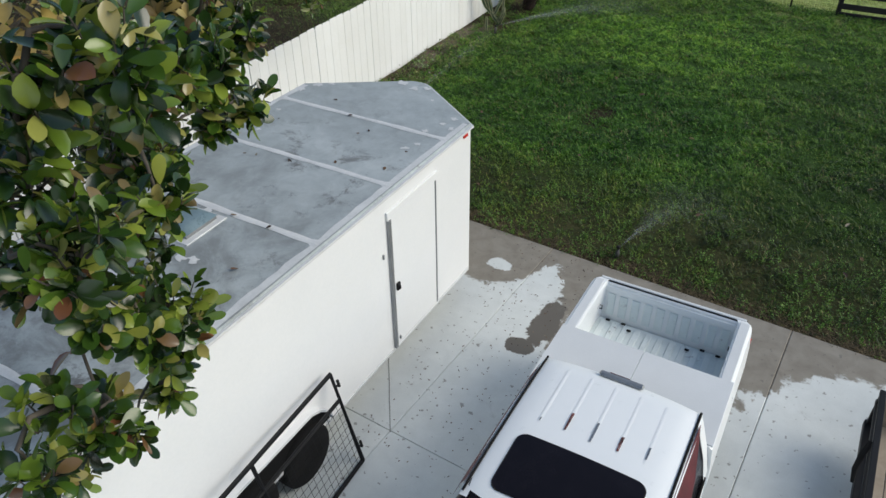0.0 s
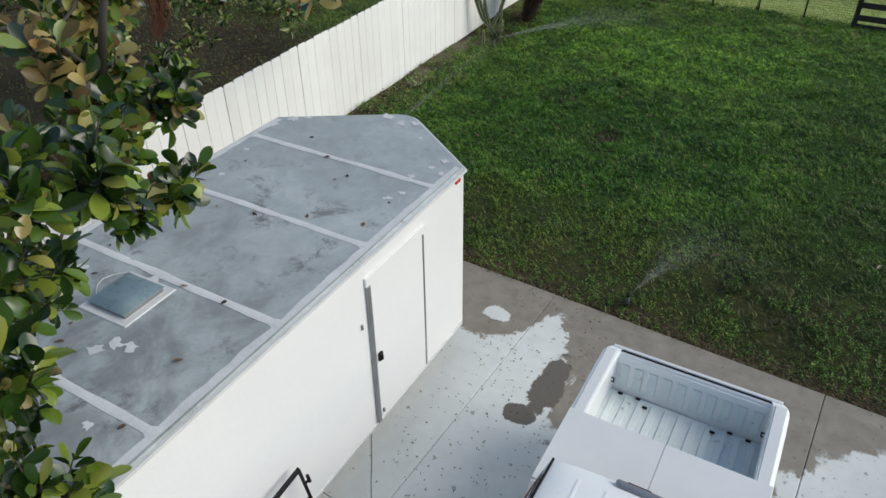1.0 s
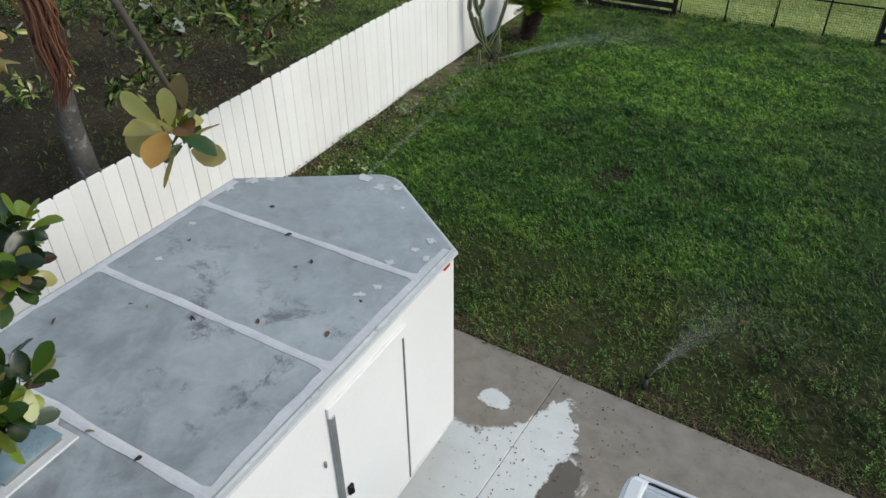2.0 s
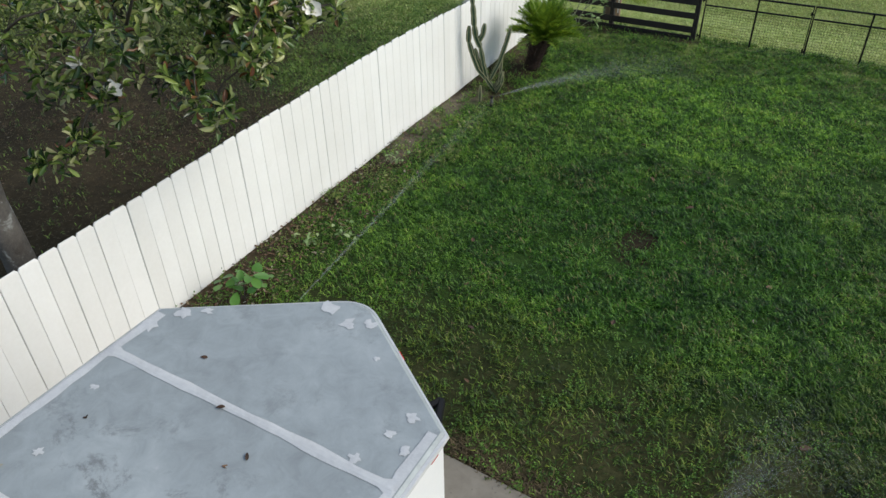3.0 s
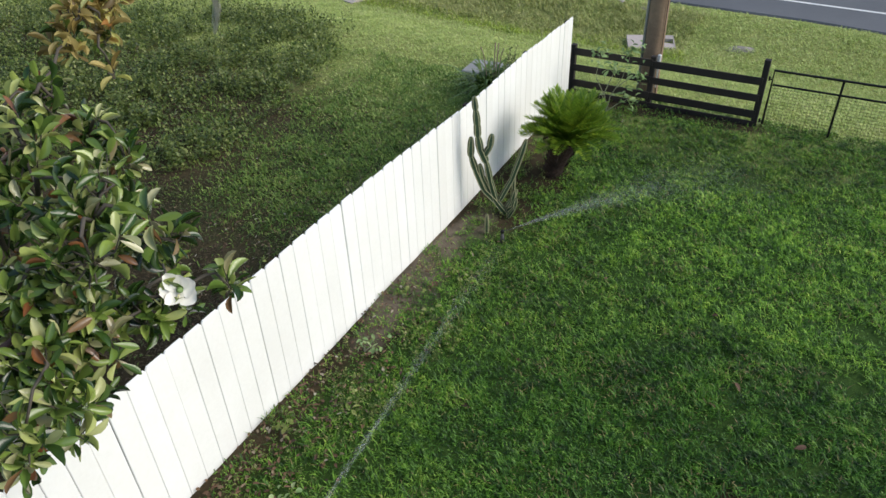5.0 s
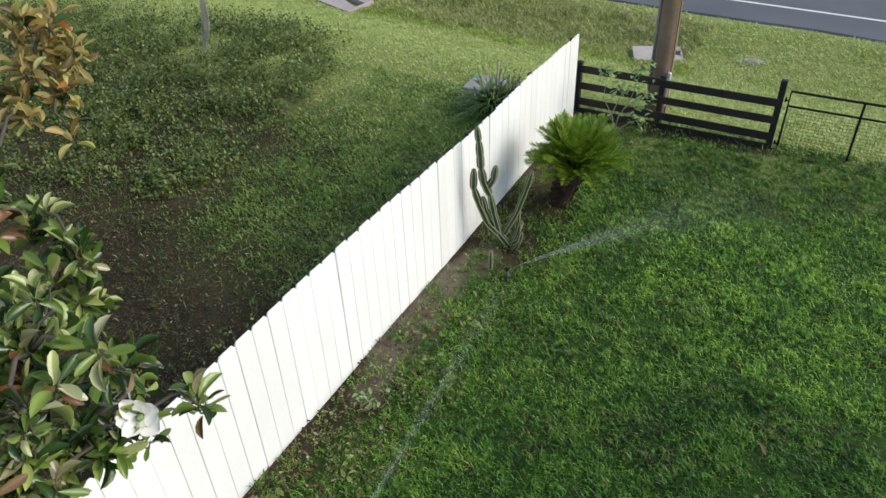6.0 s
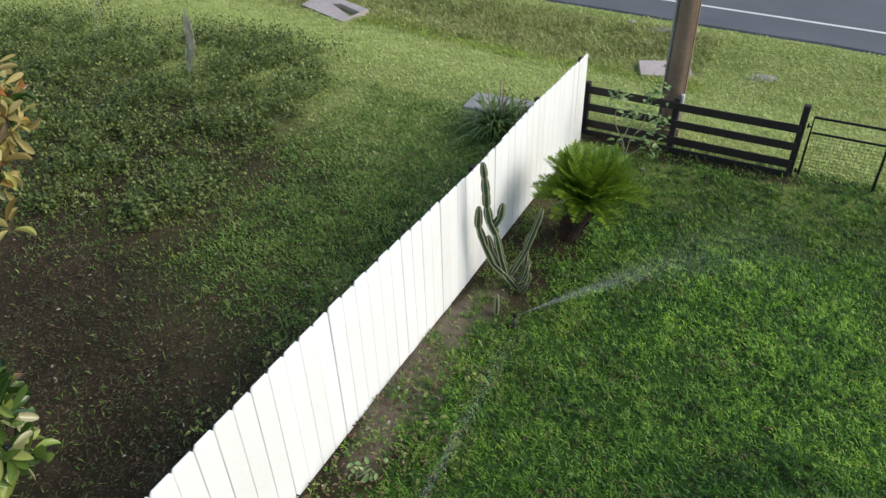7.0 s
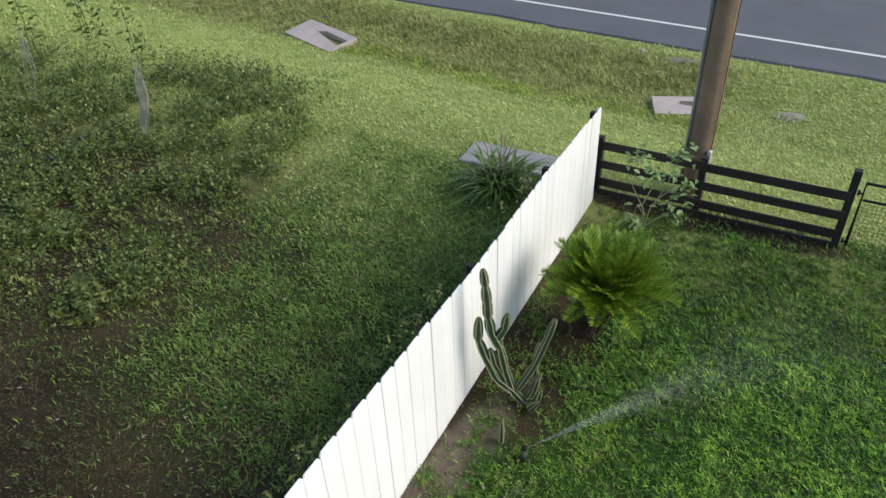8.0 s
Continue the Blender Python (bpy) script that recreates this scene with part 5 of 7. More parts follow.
def build_spray(x, y, heading, reach, rise, spread, n, seed, size):
    """Water thrown from a nozzle: a thin jet that breaks into drops."""
    rng = np.random.RandomState(seed)
    u = rng.rand(n) ** 0.65
    a = np.radians(heading) + np.radians(spread) * rng.randn(n) * (0.12 + u) * 0.5
    d = reach * u
    z = 0.19 + 4 * rise * u * (1 - u * 0.9) + rng.randn(n) * 0.09 * u
    d = d + rng.randn(n) * 0.05 * u
    c = np.column_stack((x + d * np.cos(a), y + d * np.sin(a), np.maximum(z, 0.05)))
    ln = size * (1.5 + 4 * (1 - u)) * (0.5 + rng.rand(n))
    w = size * 0.35 * (0.6 + 0.8 * rng.rand(n))
    dirv = np.column_stack((np.cos(a), np.sin(a), (rise / reach) * 4 * (1 - 1.8 * u)))
    side = np.column_stack((-np.sin(a), np.cos(a), np.zeros(n)))
    up = np.array((0, 0, 1.0))
    v = np.stack((c - dirv * ln[:, None], c + side * w[:, None], c + dirv * ln[:, None], c - side * w[:, None], c + up * w[:, None], c - up * w[:, None]), 1).reshape(-1, 3)
    o = np.arange(n)[:, None] * 6
    q = np.concatenate((o + np.array([[0, 1, 4]]), o + np.array([[1, 2, 4]]), o + np.array([[2, 3, 4]]), o + np.array([[3, 0, 4]]), o + np.array([[1, 0, 5]]), o + np.array([[2, 1, 5]]), o + np.array([[3, 2, 5]]), o + np.array([[0, 3, 5]])))
    ob = new("water_spray", big_mesh("water_spray", v, q, M_WATER))
    tagged(ob, "fine spray of water drops from a lawn sprinkler", "water spray", kind="stuff")


build_sprinkler(-8.60, 15.25, 50, "black pop-up lawn sprinkler beside the cactus, spraying")
build_sprinkler(-7.86, 7.80, 94, "black pop-up lawn sprinkler beside the white fence, spraying")
build_sprinkler(-2.50, 7.22, 60, "black pop-up lawn sprinkler beside the driveway, spraying")
build_spray(-8.57, 15.27, 50, 4.6, 0.14, 15, 9500, 5, 0.0075)
build_spray(-7.86, 7.82, 94.8, 7.0, 0.06, 0.9, 2900, 6, 0.0095)
build_spray(-2.48, 7.24, 62, 2.2, 0.3, 42, 6000, 7, 0.0062)


# ---- trees ----
def leaf_geo(length, width, fold, bend, pointed=False):
    """A magnolia leaf, folded along its midrib."""
    v, f = [(0, 0, 0)], []
    rows = ((0.1, 0.15), (0.32, 0.36), (0.58, 0.5), (0.8, 0.45), (0.94, 0.24))
    if pointed:
        rows = ((0.1, 0.14), (0.3, 0.38), (0.5, 0.5), (0.74, 0.37), (0.9, 0.16))
    for u, w in rows:
        z = -bend * u * u
        v += [(-width * w, length * u, z + fold * w * 2), (0, length * u, z), (width * w, length * u, z + fold * w * 2)]
    v.append((0, length, -bend))
    f += [(0, 2, 1), (0, 3, 2)]
    for k in range(4):
        o = 1 + 3 * k
        f += [(o, o + 1, o + 4, o + 3), (o + 1, o + 2, o + 5, o + 4)]
    f += [(13, 14, 16), (14, 15, 16)]
    return np.array(v), f


def frame_of(axis, spin):
    d = Vector(axis).normalized()
    s = d.orthogonal().normalized()
    return Matrix((s, d.cross(s), d)).transposed().to_4x4() @ Matrix.Rotation(spin, 4, "Z")


def build_tree(x, y, trunk_pts, trunk_r, clumps, flowers, near, label, seed, leaf_len, w0=0.5, whorl_leaves=9, fullness=1.5, mats=None, pointed=False, crease=1.0, tan=None, tan_share=0.5):
    """trunk, a limb to each clump, twigs, whorls of leaves, and white flowers. near: a test on the plan for leaves kept apart."""
    rnd = random.Random(seed)
    tree = thing("magnolia_tree", x, y, 0, label, "tree", "magnolia trees")
    inv = Matrix.Translation((-x, -y, 0))
    tp = [Vector(p) for p in trunk_pts]
    part("trunk", G().tube(tp, [trunk_r * (1 - 0.75 * k / (len(tp) - 1)) for k in range(len(tp))], 12, inv), M_BARK, tree, "grey bark spotted with pale lichen", True)
    many_mat, one_mat = mats or (M_MAG, M_MAGP)
    kinds = [leaf_geo(1.0, w, f * crease, b, pointed) for w, f, b in ((w0, 0.06, 0.08), (w0 * 1.1, 0.1, 0.18), (w0 * 0.92, 0.03, -0.04), (w0 * 1.15, 0.13, 0.3))]
    singles = [G().add(v.tolist(), f).mesh("leaf", one_mat, True) for v, f in kinds]
    crown, twigs, tan_leaves = G(), G(), G()
    single_count = 0
    nodes = [p for p in tp if p.z > 1.5]
    for ci, (c, r, count) in enumerate(sorted(clumps, key=lambda q: (Vector(q[0]) - tp[-2]).length)):
        c = Vector(c)
        start = min(nodes, key=lambda q: (q - c).length + 0.35 * max(0.0, q.z - c.z))
        nodes.append(c)
        mid = start.lerp(c, 0.5) + Vector((rnd.uniform(-0.12, 0.12), rnd.uniform(-0.12, 0.12), 0.10))
        pts = [start, start.lerp(mid, 0.5) + Vector((0, 0, 0.06)), mid, mid.lerp(c, 0.5) + Vector((0, 0, 0.05)), c]
        length = (c - start).length
        r0 = 0.012 + 0.007 * length
        part("limb", G().tube(pts, [r0, r0 * 0.85, r0 * 0.7, r0 * 0.55, 0.007], 7, inv), M_TWIG, tree, "", True)
        for w in range(int(count * fullness)):
            while True:
                q = Vector((rnd.uniform(-1, 1), rnd.uniform(-1, 1), rnd.uniform(-1, 1)))
                if 0.25 < q.length < 1.0:
                    break
            p = c + Vector((q.x * r[0], q.y * r[1], q.z * r[2]))
            root = c + (p - c) * 0.25 + Vector((0, 0, -0.05))
            axis = (p - root).normalized() * 0.9 + Vector((rnd.uniform(-0.35, 0.35), rnd.uniform(-0.35, 0.35), rnd.uniform(0.15, 0.95)))
            axis.normalize()
            bendp = root.lerp(p, 0.6) + Vector((0, 0, -0.05))
            twigs.tube([root, bendp, p], [0.006, 0.0045, 0.003], 4, inv, caps=False)
            base = Matrix.Translation(p) @ frame_of(axis, rnd.uniform(0, 6.28))
            nl = whorl_leaves + rnd.randint(-3, 2)
            size = leaf_len * rnd.uniform(0.8, 1.15)
            for j in range(nl):
                a = j * 2.4 + rnd.uniform(-0.3, 0.3)
                tilt = rnd.uniform(20, 60) if j < nl * 0.45 else rnd.uniform(60, 125)
                s = size * rnd.uniform(0.7, 1.15)
                lm = base @ Matrix.Rotation(a, 4, "Z") @ Matrix.Translation((0, 0.01, -0.012 * j)) @ Matrix.Rotation(radians(90 - tilt), 4, "X") @ Matrix.Rotation(rnd.uniform(-0.75, 0.75), 4, "Y") @ Matrix.Scale(s, 4)
                kd = rnd.randrange(4)
                if tan and tan(p) and rnd.random() < tan_share:
                    v, f = kinds[kd]
                    mt = inv @ lm
                    tan_leaves.add((v @ np.array(mt.to_3x3()).T + np.array(mt.translation)).tolist(), f)
                elif single_count < 290 and near(p) and rnd.random() < 0.9:
                    part("leaf", singles[kd], None, tree, m=inv @ lm)
                    single_count += 1
                else:
                    v, f = kinds[kd]
                    mt = inv @ lm
                    rot = np.array(mt.to_3x3())
                    crown.add((v @ rot.T + np.array(mt.translation)).tolist(), f)
    ob = part("crown", crown, many_mat, tree, "glossy dark green leaves with some yellow and brown", True)
    ob["kind"] = "stuff"
    # leaves given the golden colour that stands in for low sun on them
    if tan_leaves.v:
        part("sunlit_leaf", tan_leaves, M_TANLEAF, tree, "tan and golden leaves, warm sunlight put into their colour", True)["kind"] = "stuff"
    part("twig", twigs, M_TWIG, tree, "thin brown twigs")["kind"] = "stuff"
    for k, (fx, fy, fz, fs) in enumerate(flowers):
        fl = None
        fm = inv @ Matrix.Translation((fx, fy, fz)) @ frame_of((0.55 + rnd.uniform(-0.2, 0.2), -0.45 + rnd.uniform(-0.3, 0.3), 0.7), rnd.uniform(0, 6))
        fl = part("flower", G().lathe([(0.012, -0.05), (0.018, 0.0), (0.016, 0.03), (0.004, 0.05)], 8, fm @ Matrix.Scale(fs / 0.1, 4)), M_SAPL, tree, "white magnolia flower in bloom", True)
        for j in range(6):
            g = G()
            turn, wide, long = j * 1.05 + rnd.uniform(-0.35, 0.35), rnd.uniform(0.75, 1.25), rnd.uniform(0.7, 1.1)
            skew, lift, curl = rnd.uniform(-0.2, 0.2), rnd.uniform(0.05, 0.45), rnd.uniform(-0.3, 0.25)
            for a in range(5):
                for b in range(4):
                    u, v = a / 4, b / 3 * 2 - 1
                    wdt = math.sin(math.pi * (0.12 + 0.8 * u)) * 0.46 * wide
                    g.v.append(tuple(fm @ Matrix.Rotation(turn, 4, "Z") @ Vector((v * wdt * fs + skew * u * u * fs, u * fs * long, fs * (lift * u + curl * u * u * (1 if j > 3 else 0.6) + 0.14 * v * v)))))
            g.f = [(a * 4 + b, a * 4 + b + 1, (a + 1) * 4 + b + 1, (a + 1) * 4 + b) for a in range(4) for b in range(3)]
            part("petal", g, M_PETAL, fl, "", True)
    return tree


R3 = lambda a, b=None, c=None: (a, b or a, c or a)
clumps_a = [((-3.4, 1.7, 6.2), R3(0.3), 5), ((-3.0, 2.05, 5.52), R3(0.08), 1),
            ((-2.74, -0.47, 5.17), R3(0.2), 7), ((-2.75, -0.6, 4.87), R3(0.18), 6), ((-2.65, -0.75, 4.33), R3(0.13), 3), ((-2.78, -0.34, 4.91), R3(0.2), 7), ((-2.65, -0.39, 5.59), R3(0.2), 7), ((-2.65, -0.91, 4.12), R3(0.14), 4), ((-2.84, -0.36, 4.43), R3(0.2), 7), ((-2.72, -0.59, 4.0), R3(0.12), 3),
            ((-5.3, 2.33, 5.05), R3(0.25), 8), ((-5.41, 2.42, 4.75), R3(0.2), 5), ((-5.5, 2.74, 4.95), R3(0.25), 7), ((-4.93, 1.93, 4.75), R3(0.16), 4),
            ((-3.78, 1.62, 4.42), R3(0.17), 7), ((-3.86, 1.38, 4.4), R3(0.17), 7), ((-4.05, 1.88, 4.8), R3(0.2), 9), ((-3.95, 1.48, 5.0), R3(0.22), 9), ((-3.68, 1.18, 4.9), R3(0.22), 9), ((-4.0, 1.45, 4.65), R3(0.2), 7),
            ((-4.2, 1.45, 5.1), R3(0.25), 8), ((-3.6, 0.6, 4.6), R3(0.28), 12), ((-2.9, 0.42, 5.3), R3(0.15), 5), ((-3.2, 0.75, 5.1), R3(0.26), 10), ((-3.72, 0.85, 4.45), R3(0.1), 3),
            ((-2.5, -0.15, 5.6), R3(0.2), 7), ((-2.75, 0.0, 5.35), R3(0.25), 9), ((-2.4, -0.57, 5.05), R3(0.2), 7), ((-2.88, 0.13, 4.75), R3(0.12), 4),
            ((-2.95, -0.1, 4.15), R3(0.15), 5), ((-3.1, 0.15, 4.0), R3(0.22), 9), ((-3.2, 0.15, 3.65), R3(0.2), 8), ((-3.3, 0.1, 3.35), R3(0.15), 5), ((-3.4, -0.1, 3.1), R3(0.13), 4), ((-3.3, -0.55, 3.35), R3(0.17), 5), ((-2.9, -0.45, 3.9), R3(0.14), 4),
            ((-3.4, 0.25, 4.35), R3(0.25), 9), ((-3.3, 0.3, 4.9), R3(0.3), 11), ((-4.9, 0.2, 4.4), R3(0.6), 18), ((-4.3, 0.3, 5.2), R3(0.5), 14), ((-5.3, 1.0, 5.0), R3(0.5), 14), ((-4.4, 1.85, 5.25), R3(0.2), 8), ((-4.7, 2.2, 5.2), R3(0.25), 8), ((-6.8, 0.4, 5.9), R3(1.0, 1.0, 0.6), 20)]
build_tree(-7.9, 0.3, [(-7.9, 0.3, -0.1), (-7.85, 0.3, 1.2), (-7.7, 0.4, 2.4), (-7.3, 0.5, 3.6), (-6.8, 0.6, 4.8), (-6.6, 0.7, 6.0)], 0.16, clumps_a,
           [(-3.06, 0.2, 3.72, 0.06)], lambda p: p.x > -3.95 and p.y < 2.5, "magnolia tree overhanging the trailer, glossy leaves and white flowers", 11, 0.122, 0.5, 10, 2.1, tan=lambda p: (p.x < -4.5 and p.z > 4.5) or (p.x < -3.9 and p.z > 5.05) or (p.y > 1.85 and p.z > 5.3), tan_share=0.5)
clumps_b = [((-7.78, 8.9, 3.7), R3(0.12), 3), ((-7.61, 9.2, 3.75), R3(0.1), 2), ((-8.35, 9.28, 4.44), R3(0.1), 4), ((-8.34, 8.37, 3.99), R3(0.25), 7), ((-7.9, 8.69, 4.43), R3(0.22), 6), ((-7.95, 8.75, 3.72), R3(0.22), 6),
            ((-8.26, 8.1, 3.81), R3(0.25), 7), ((-8.33, 7.9, 4.16), R3(0.25), 7), ((-8.35, 7.6, 3.5), R3(0.25), 7), ((-8.1, 7.42, 3.33), R3(0.2), 5), ((-8.1, 8.03, 3.68), R3(0.22), 6), ((-8.26, 8.45, 3.24), R3(0.2), 5),
            ((-8.72, 8.18, 2.74), R3(0.22), 6), ((-9.39, 7.4, 3.05), R3(0.25), 6), ((-9.84, 7.34, 3.3), R3(0.3), 7), ((-8.9, 7.6, 3.25), R3(0.25), 6), ((-10.07, 6.8, 2.3), R3(0.25), 5), ((-9.75, 7.05, 2.57), R3(0.3), 7),
            ((-9.7, 10.3, 5.12), R3(0.2), 5), ((-9.6, 10.38, 4.98), R3(0.16), 5), ((-9.67, 10.17, 4.85), R3(0.16), 4), ((-9.58, 10.23, 4.7), R3(0.12), 3), ((-9.7, 10.0, 4.7), R3(0.14), 4), ((-9.49, 10.16, 4.45), R3(0.06), 1),
            ((-8.81, 9.15, 4.8), R3(0.2), 5), ((-8.63, 8.87, 4.62), R3(0.22), 6), ((-8.47, 8.76, 4.4), R3(0.22), 6), ((-8.03, 8.48, 4.1), R3(0.22), 6), ((-8.13, 8.3, 4.15), R3(0.22), 6), ((-7.85, 8.12, 3.98), R3(0.2), 5), ((-7.78, 8.15, 3.75), R3(0.2), 6), ((-7.66, 7.86, 3.78), R3(0.2), 5), ((-7.9, 8.46, 3.85), R3(0.2), 5), ((-7.85, 8.5, 3.72), R3(0.15), 3), ((-7.66, 8.05, 3.6), R3(0.14), 3), ((-8.68, 9.3, 4.5), R3(0.14), 4), ((-8.55, 9.3, 4.1), R3(0.16), 5), ((-7.98, 8.82, 4.5), R3(0.25), 7), ((-7.68, 8.85, 4.35), R3(0.2), 5), ((-7.7, 8.5, 4.4), R3(0.25), 7), ((-8.12, 9.15, 3.75), R3(0.14), 3),
            ((-8.8, 8.01, 3.42), R3(0.35), 8), ((-8.87, 8.64, 3.96), R3(0.35), 8), ((-9.03, 8.3, 4.3), R3(0.35), 8), ((-9.3, 9.1, 4.4), R3(0.3), 6), ((-8.3, 7.5, 4.5), R3(0.4), 9), ((-9.0, 7.5, 3.9), R3(0.4), 9), ((-9.6, 7.9, 3.8), R3(0.45), 10), ((-9.4, 7.2, 4.5), R3(0.5), 12),
            ((-10.2, 5.8, 2.9), R3(0.5), 10), ((-10.6, 5.0, 3.3), R3(0.6), 12), ((-9.9, 5.0, 3.8), R3(0.6), 12), ((-10.9, 8.3, 3.6), R3(0.6), 14), ((-10.4, 7.6, 3.1), R3(0.5), 12), ((-11.5, 7.6, 3.4), R3(0.8, 0.8, 0.6), 16), ((-10.6, 8.8, 4.8), R3(0.8, 0.8, 0.5), 20), ((-11.8, 5.6, 4.2), R3(1.1, 1.1, 0.9), 26), ((-9.8, 6.6, 4.6), R3(0.8, 0.8, 0.5), 20),
            # Clumps of 120: unseen dense canopy, added to shade the ground below.
            ((-11.32, 11.19, 4.55), R3(0.3), 7), ((-11.2, 6.6, 6.3), R3(1.6, 1.6, 0.9), 120), ((-12.8, 7.5, 5.6), R3(1.3, 1.3, 0.9), 120), ((-13.4, 10.2, 6.2), R3(1.6, 1.6, 0.8), 120), ((-11.4, 9.6, 6.0), R3(1.3, 1.3, 0.7), 120), ((-10.6, 4.4, 5.6), R3(1.3, 1.3, 0.9), 120), ((-13.2, 5.2, 6.2), R3(1.5, 1.5, 0.9), 120), ((-12.2, 12.4, 6.6), R3(1.4, 1.4, 0.7), 120), ((-15.0, 7.6, 6.4), R3(1.4, 1.4, 0.8), 120)]
build_tree(-11.0, 6.5, [(-11.0, 6.5, -0.1), (-10.95, 6.45, 0.8), (-10.9, 6.4, 1.8), (-10.95, 6.5, 2.8), (-11.1, 6.7, 4.0), (-11.2, 6.7, 5.4), (-11.2, 6.6, 6.6)], 0.22, clumps_b,
           [(-7.74, 8.96, 3.83, 0.115), (-9.39, 7.4, 3.16, 0.115), (-9.84, 7.34, 3.4, 0.08), (-8.62, 8.2, 3.62, 0.06)],
           lambda p: p.x > -8.35 and p.z > 3.2, "magnolia tree behind the white fence, glossy leaves and white flowers", 12, 0.142, 0.32, 9, 1.6, (M_MAGB, M_MAGBP), False, 2.4, lambda p: p.z > 4.2 and p.y > 9.8, 0.8)


def hanging_moss(x, y, z0, z1, r, n, mat, label, seed, lean=(0.0, 0.0), thin=1.0):
    """Strands of moss hanging in a thin tattered tail."""
    rnd = random.Random(seed)
    g = G()
    for k in range(n):
        a, q = rnd.uniform(0, 6.28), r * rnd.random()
        top, bot = z1 - rnd.uniform(0, 0.3) * (z1 - z0), z0 + rnd.random() ** 2 * (z1 - z0) * 0.6
        pts = []
        for j in range(5):
            u = j / 4
            w = q * (0.5 + math.sin(math.pi * min(1, u * 0.8 + 0.15)))
            zz = top + (bot - top) * u
            h = (zz - z0) / (z1 - z0)
            sway = 0.05 * math.sin(5.5 * zz + seed) + 0.025 * math.sin(13 * zz)
            pts.append((x + sway + lean[0] * h + w * math.cos(a) + rnd.uniform(-0.035, 0.035), y + lean[1] * h + w * math.sin(a) + rnd.uniform(-0.035, 0.035), zz))
        g.tube(pts, [q * thin for q in (0.004, 0.008, 0.009, 0.007, 0.003)], 3, caps=False)
    ob = new("hanging_moss", g.mesh("hanging_moss", mat))
    tagged(ob, label, "moss", "hanging moss", kind="stuff")


hanging_moss(-6.1, 3.6, 4.2, 5.35, 0.07, 80, M_MOSS, "reddish brown moss hanging in the magnolia", 1)


# ---- cycad, cactus and other plants ----
def frond_geo(length, arch, pairs, seed):
    """A feather frond: arching midrib with stiff leaflets on both sides. Grows along +y, up +z."""
    rnd = random.Random(seed)
    g = G()
    rib = [(0, length * u * (1 - 0.12 * u), length * (0.55 * u - arch * u * u)) for u in [k / 8 for k in range(9)]]
    g.tube(rib, [0.011 * (1 - 0.8 * k / 8) for k in range(9)], 4, caps=False)
    for k in range(pairs):
        u = 0.14 + 0.86 * k / (pairs - 1)
        c = Vector((0, length * u * (1 - 0.12 * u), length * (0.55 * u - arch * u * u)))
        ll = 0.20 * length * math.sin(math.pi * (0.14 + 0.74 * u)) * rnd.uniform(0.9, 1.1) + 0.03
        for s in (-1, 1):
            tip = c + Vector((s * ll * 0.7, ll * 0.62, ll * rnd.uniform(0.25, 0.5)))
            w = Vector((0, 0.017, 0.002))
            m = c.lerp(tip, 0.45)
            g.add([c, m - w, tip, m + w], [(0, 1, 2, 3) if s > 0 else (0, 3, 2, 1)])
    return g


def build_cycad(x, y):
    pl = thing("cycad", x - 0.09, y, 0, "sago cycad with dense yellow-green fronds on a stubby brown trunk", "plant")
    tr = G()
    rnd = random.Random(3)
    tr.lathe([(0.17, -0.08), (0.185, 0.05), (0.17, 0.2), (0.2, 0.45), (0.24, 0.7), (0.05, 0.82)], 14, pose(0, 0, 0, 0, 15, 0))
    for k in range(110):
        a, z = k * 2.4, 0.02 + 0.72 * k / 110
        r = 0.165 + 0.13 * max(0, z - 0.2)
        tr.add([(-0.03, 0, -0.03), (0.03, 0, -0.03), (0.018, 0.05 + rnd.random() * 0.02, 0.05), (-0.018, 0.05, 0.05)], [(0, 1, 2, 3)], pose(0, 0, 0, 0, 15, 0) @ pose(r * math.cos(a), r * math.sin(a), z, 0, 0, math.degrees(a) - 90))
    skirt = G()
    for k in range(20):
        a = k * 2.4
        z = rnd.uniform(0.5, 0.8)
        skirt.tube([(0.16 * math.cos(a) + 0.18, 0.16 * math.sin(a), z), (0.3 * math.cos(a) + 0.18, 0.3 * math.sin(a), z + 0.04), (rnd.uniform(0.34, 0.45) * math.cos(a) + 0.18, 0.4 * math.sin(a), z - rnd.uniform(0.0, 0.12))], [0.02, 0.014, 0.008], 5, caps=False)
    part("dead_frond_stub", skirt, M_JOINTWOOD, pl, "dead brown frond stubs under the crown")["kind"] = "stuff"
    part("trunk", tr, M_JOINTWOOD, pl, "dark brown scaly trunk")
    kinds = [frond_geo(0.98, ar, 26, k).mesh("frond", M_CYCAD) for k, ar in enumerate((0.12, 0.18, 0.26, 0.34))]
    n = 130
    for k in range(n):
        u = k / n
        lift = 50 * (1 - u) ** 0.9 - 8 * u + rnd.uniform(-7, 7)
        kd = min(3, int(u * 4 + rnd.uniform(-0.5, 0.5))) if u > 0.1 else 0
        m = pose(0.25, 0.0, 0.69, 0, 0, k * 137.5 + rnd.uniform(-8, 8)) @ pose(0, 0.05, 0, lift, rnd.uniform(-14, 14), 0) @ Matrix.Scale(rnd.uniform(0.72, 0.98), 4)
        part("frond", kinds[max(0, kd)], None, pl, m=m)


M_JOINTWOOD = surf("scaly_brown_trunk", (0.012, 0.007, 0.005), (0.05, 0.027, 0.018), 30, 6, 0.9, bump=1.0)
build_cycad(-8.66, 17.62)


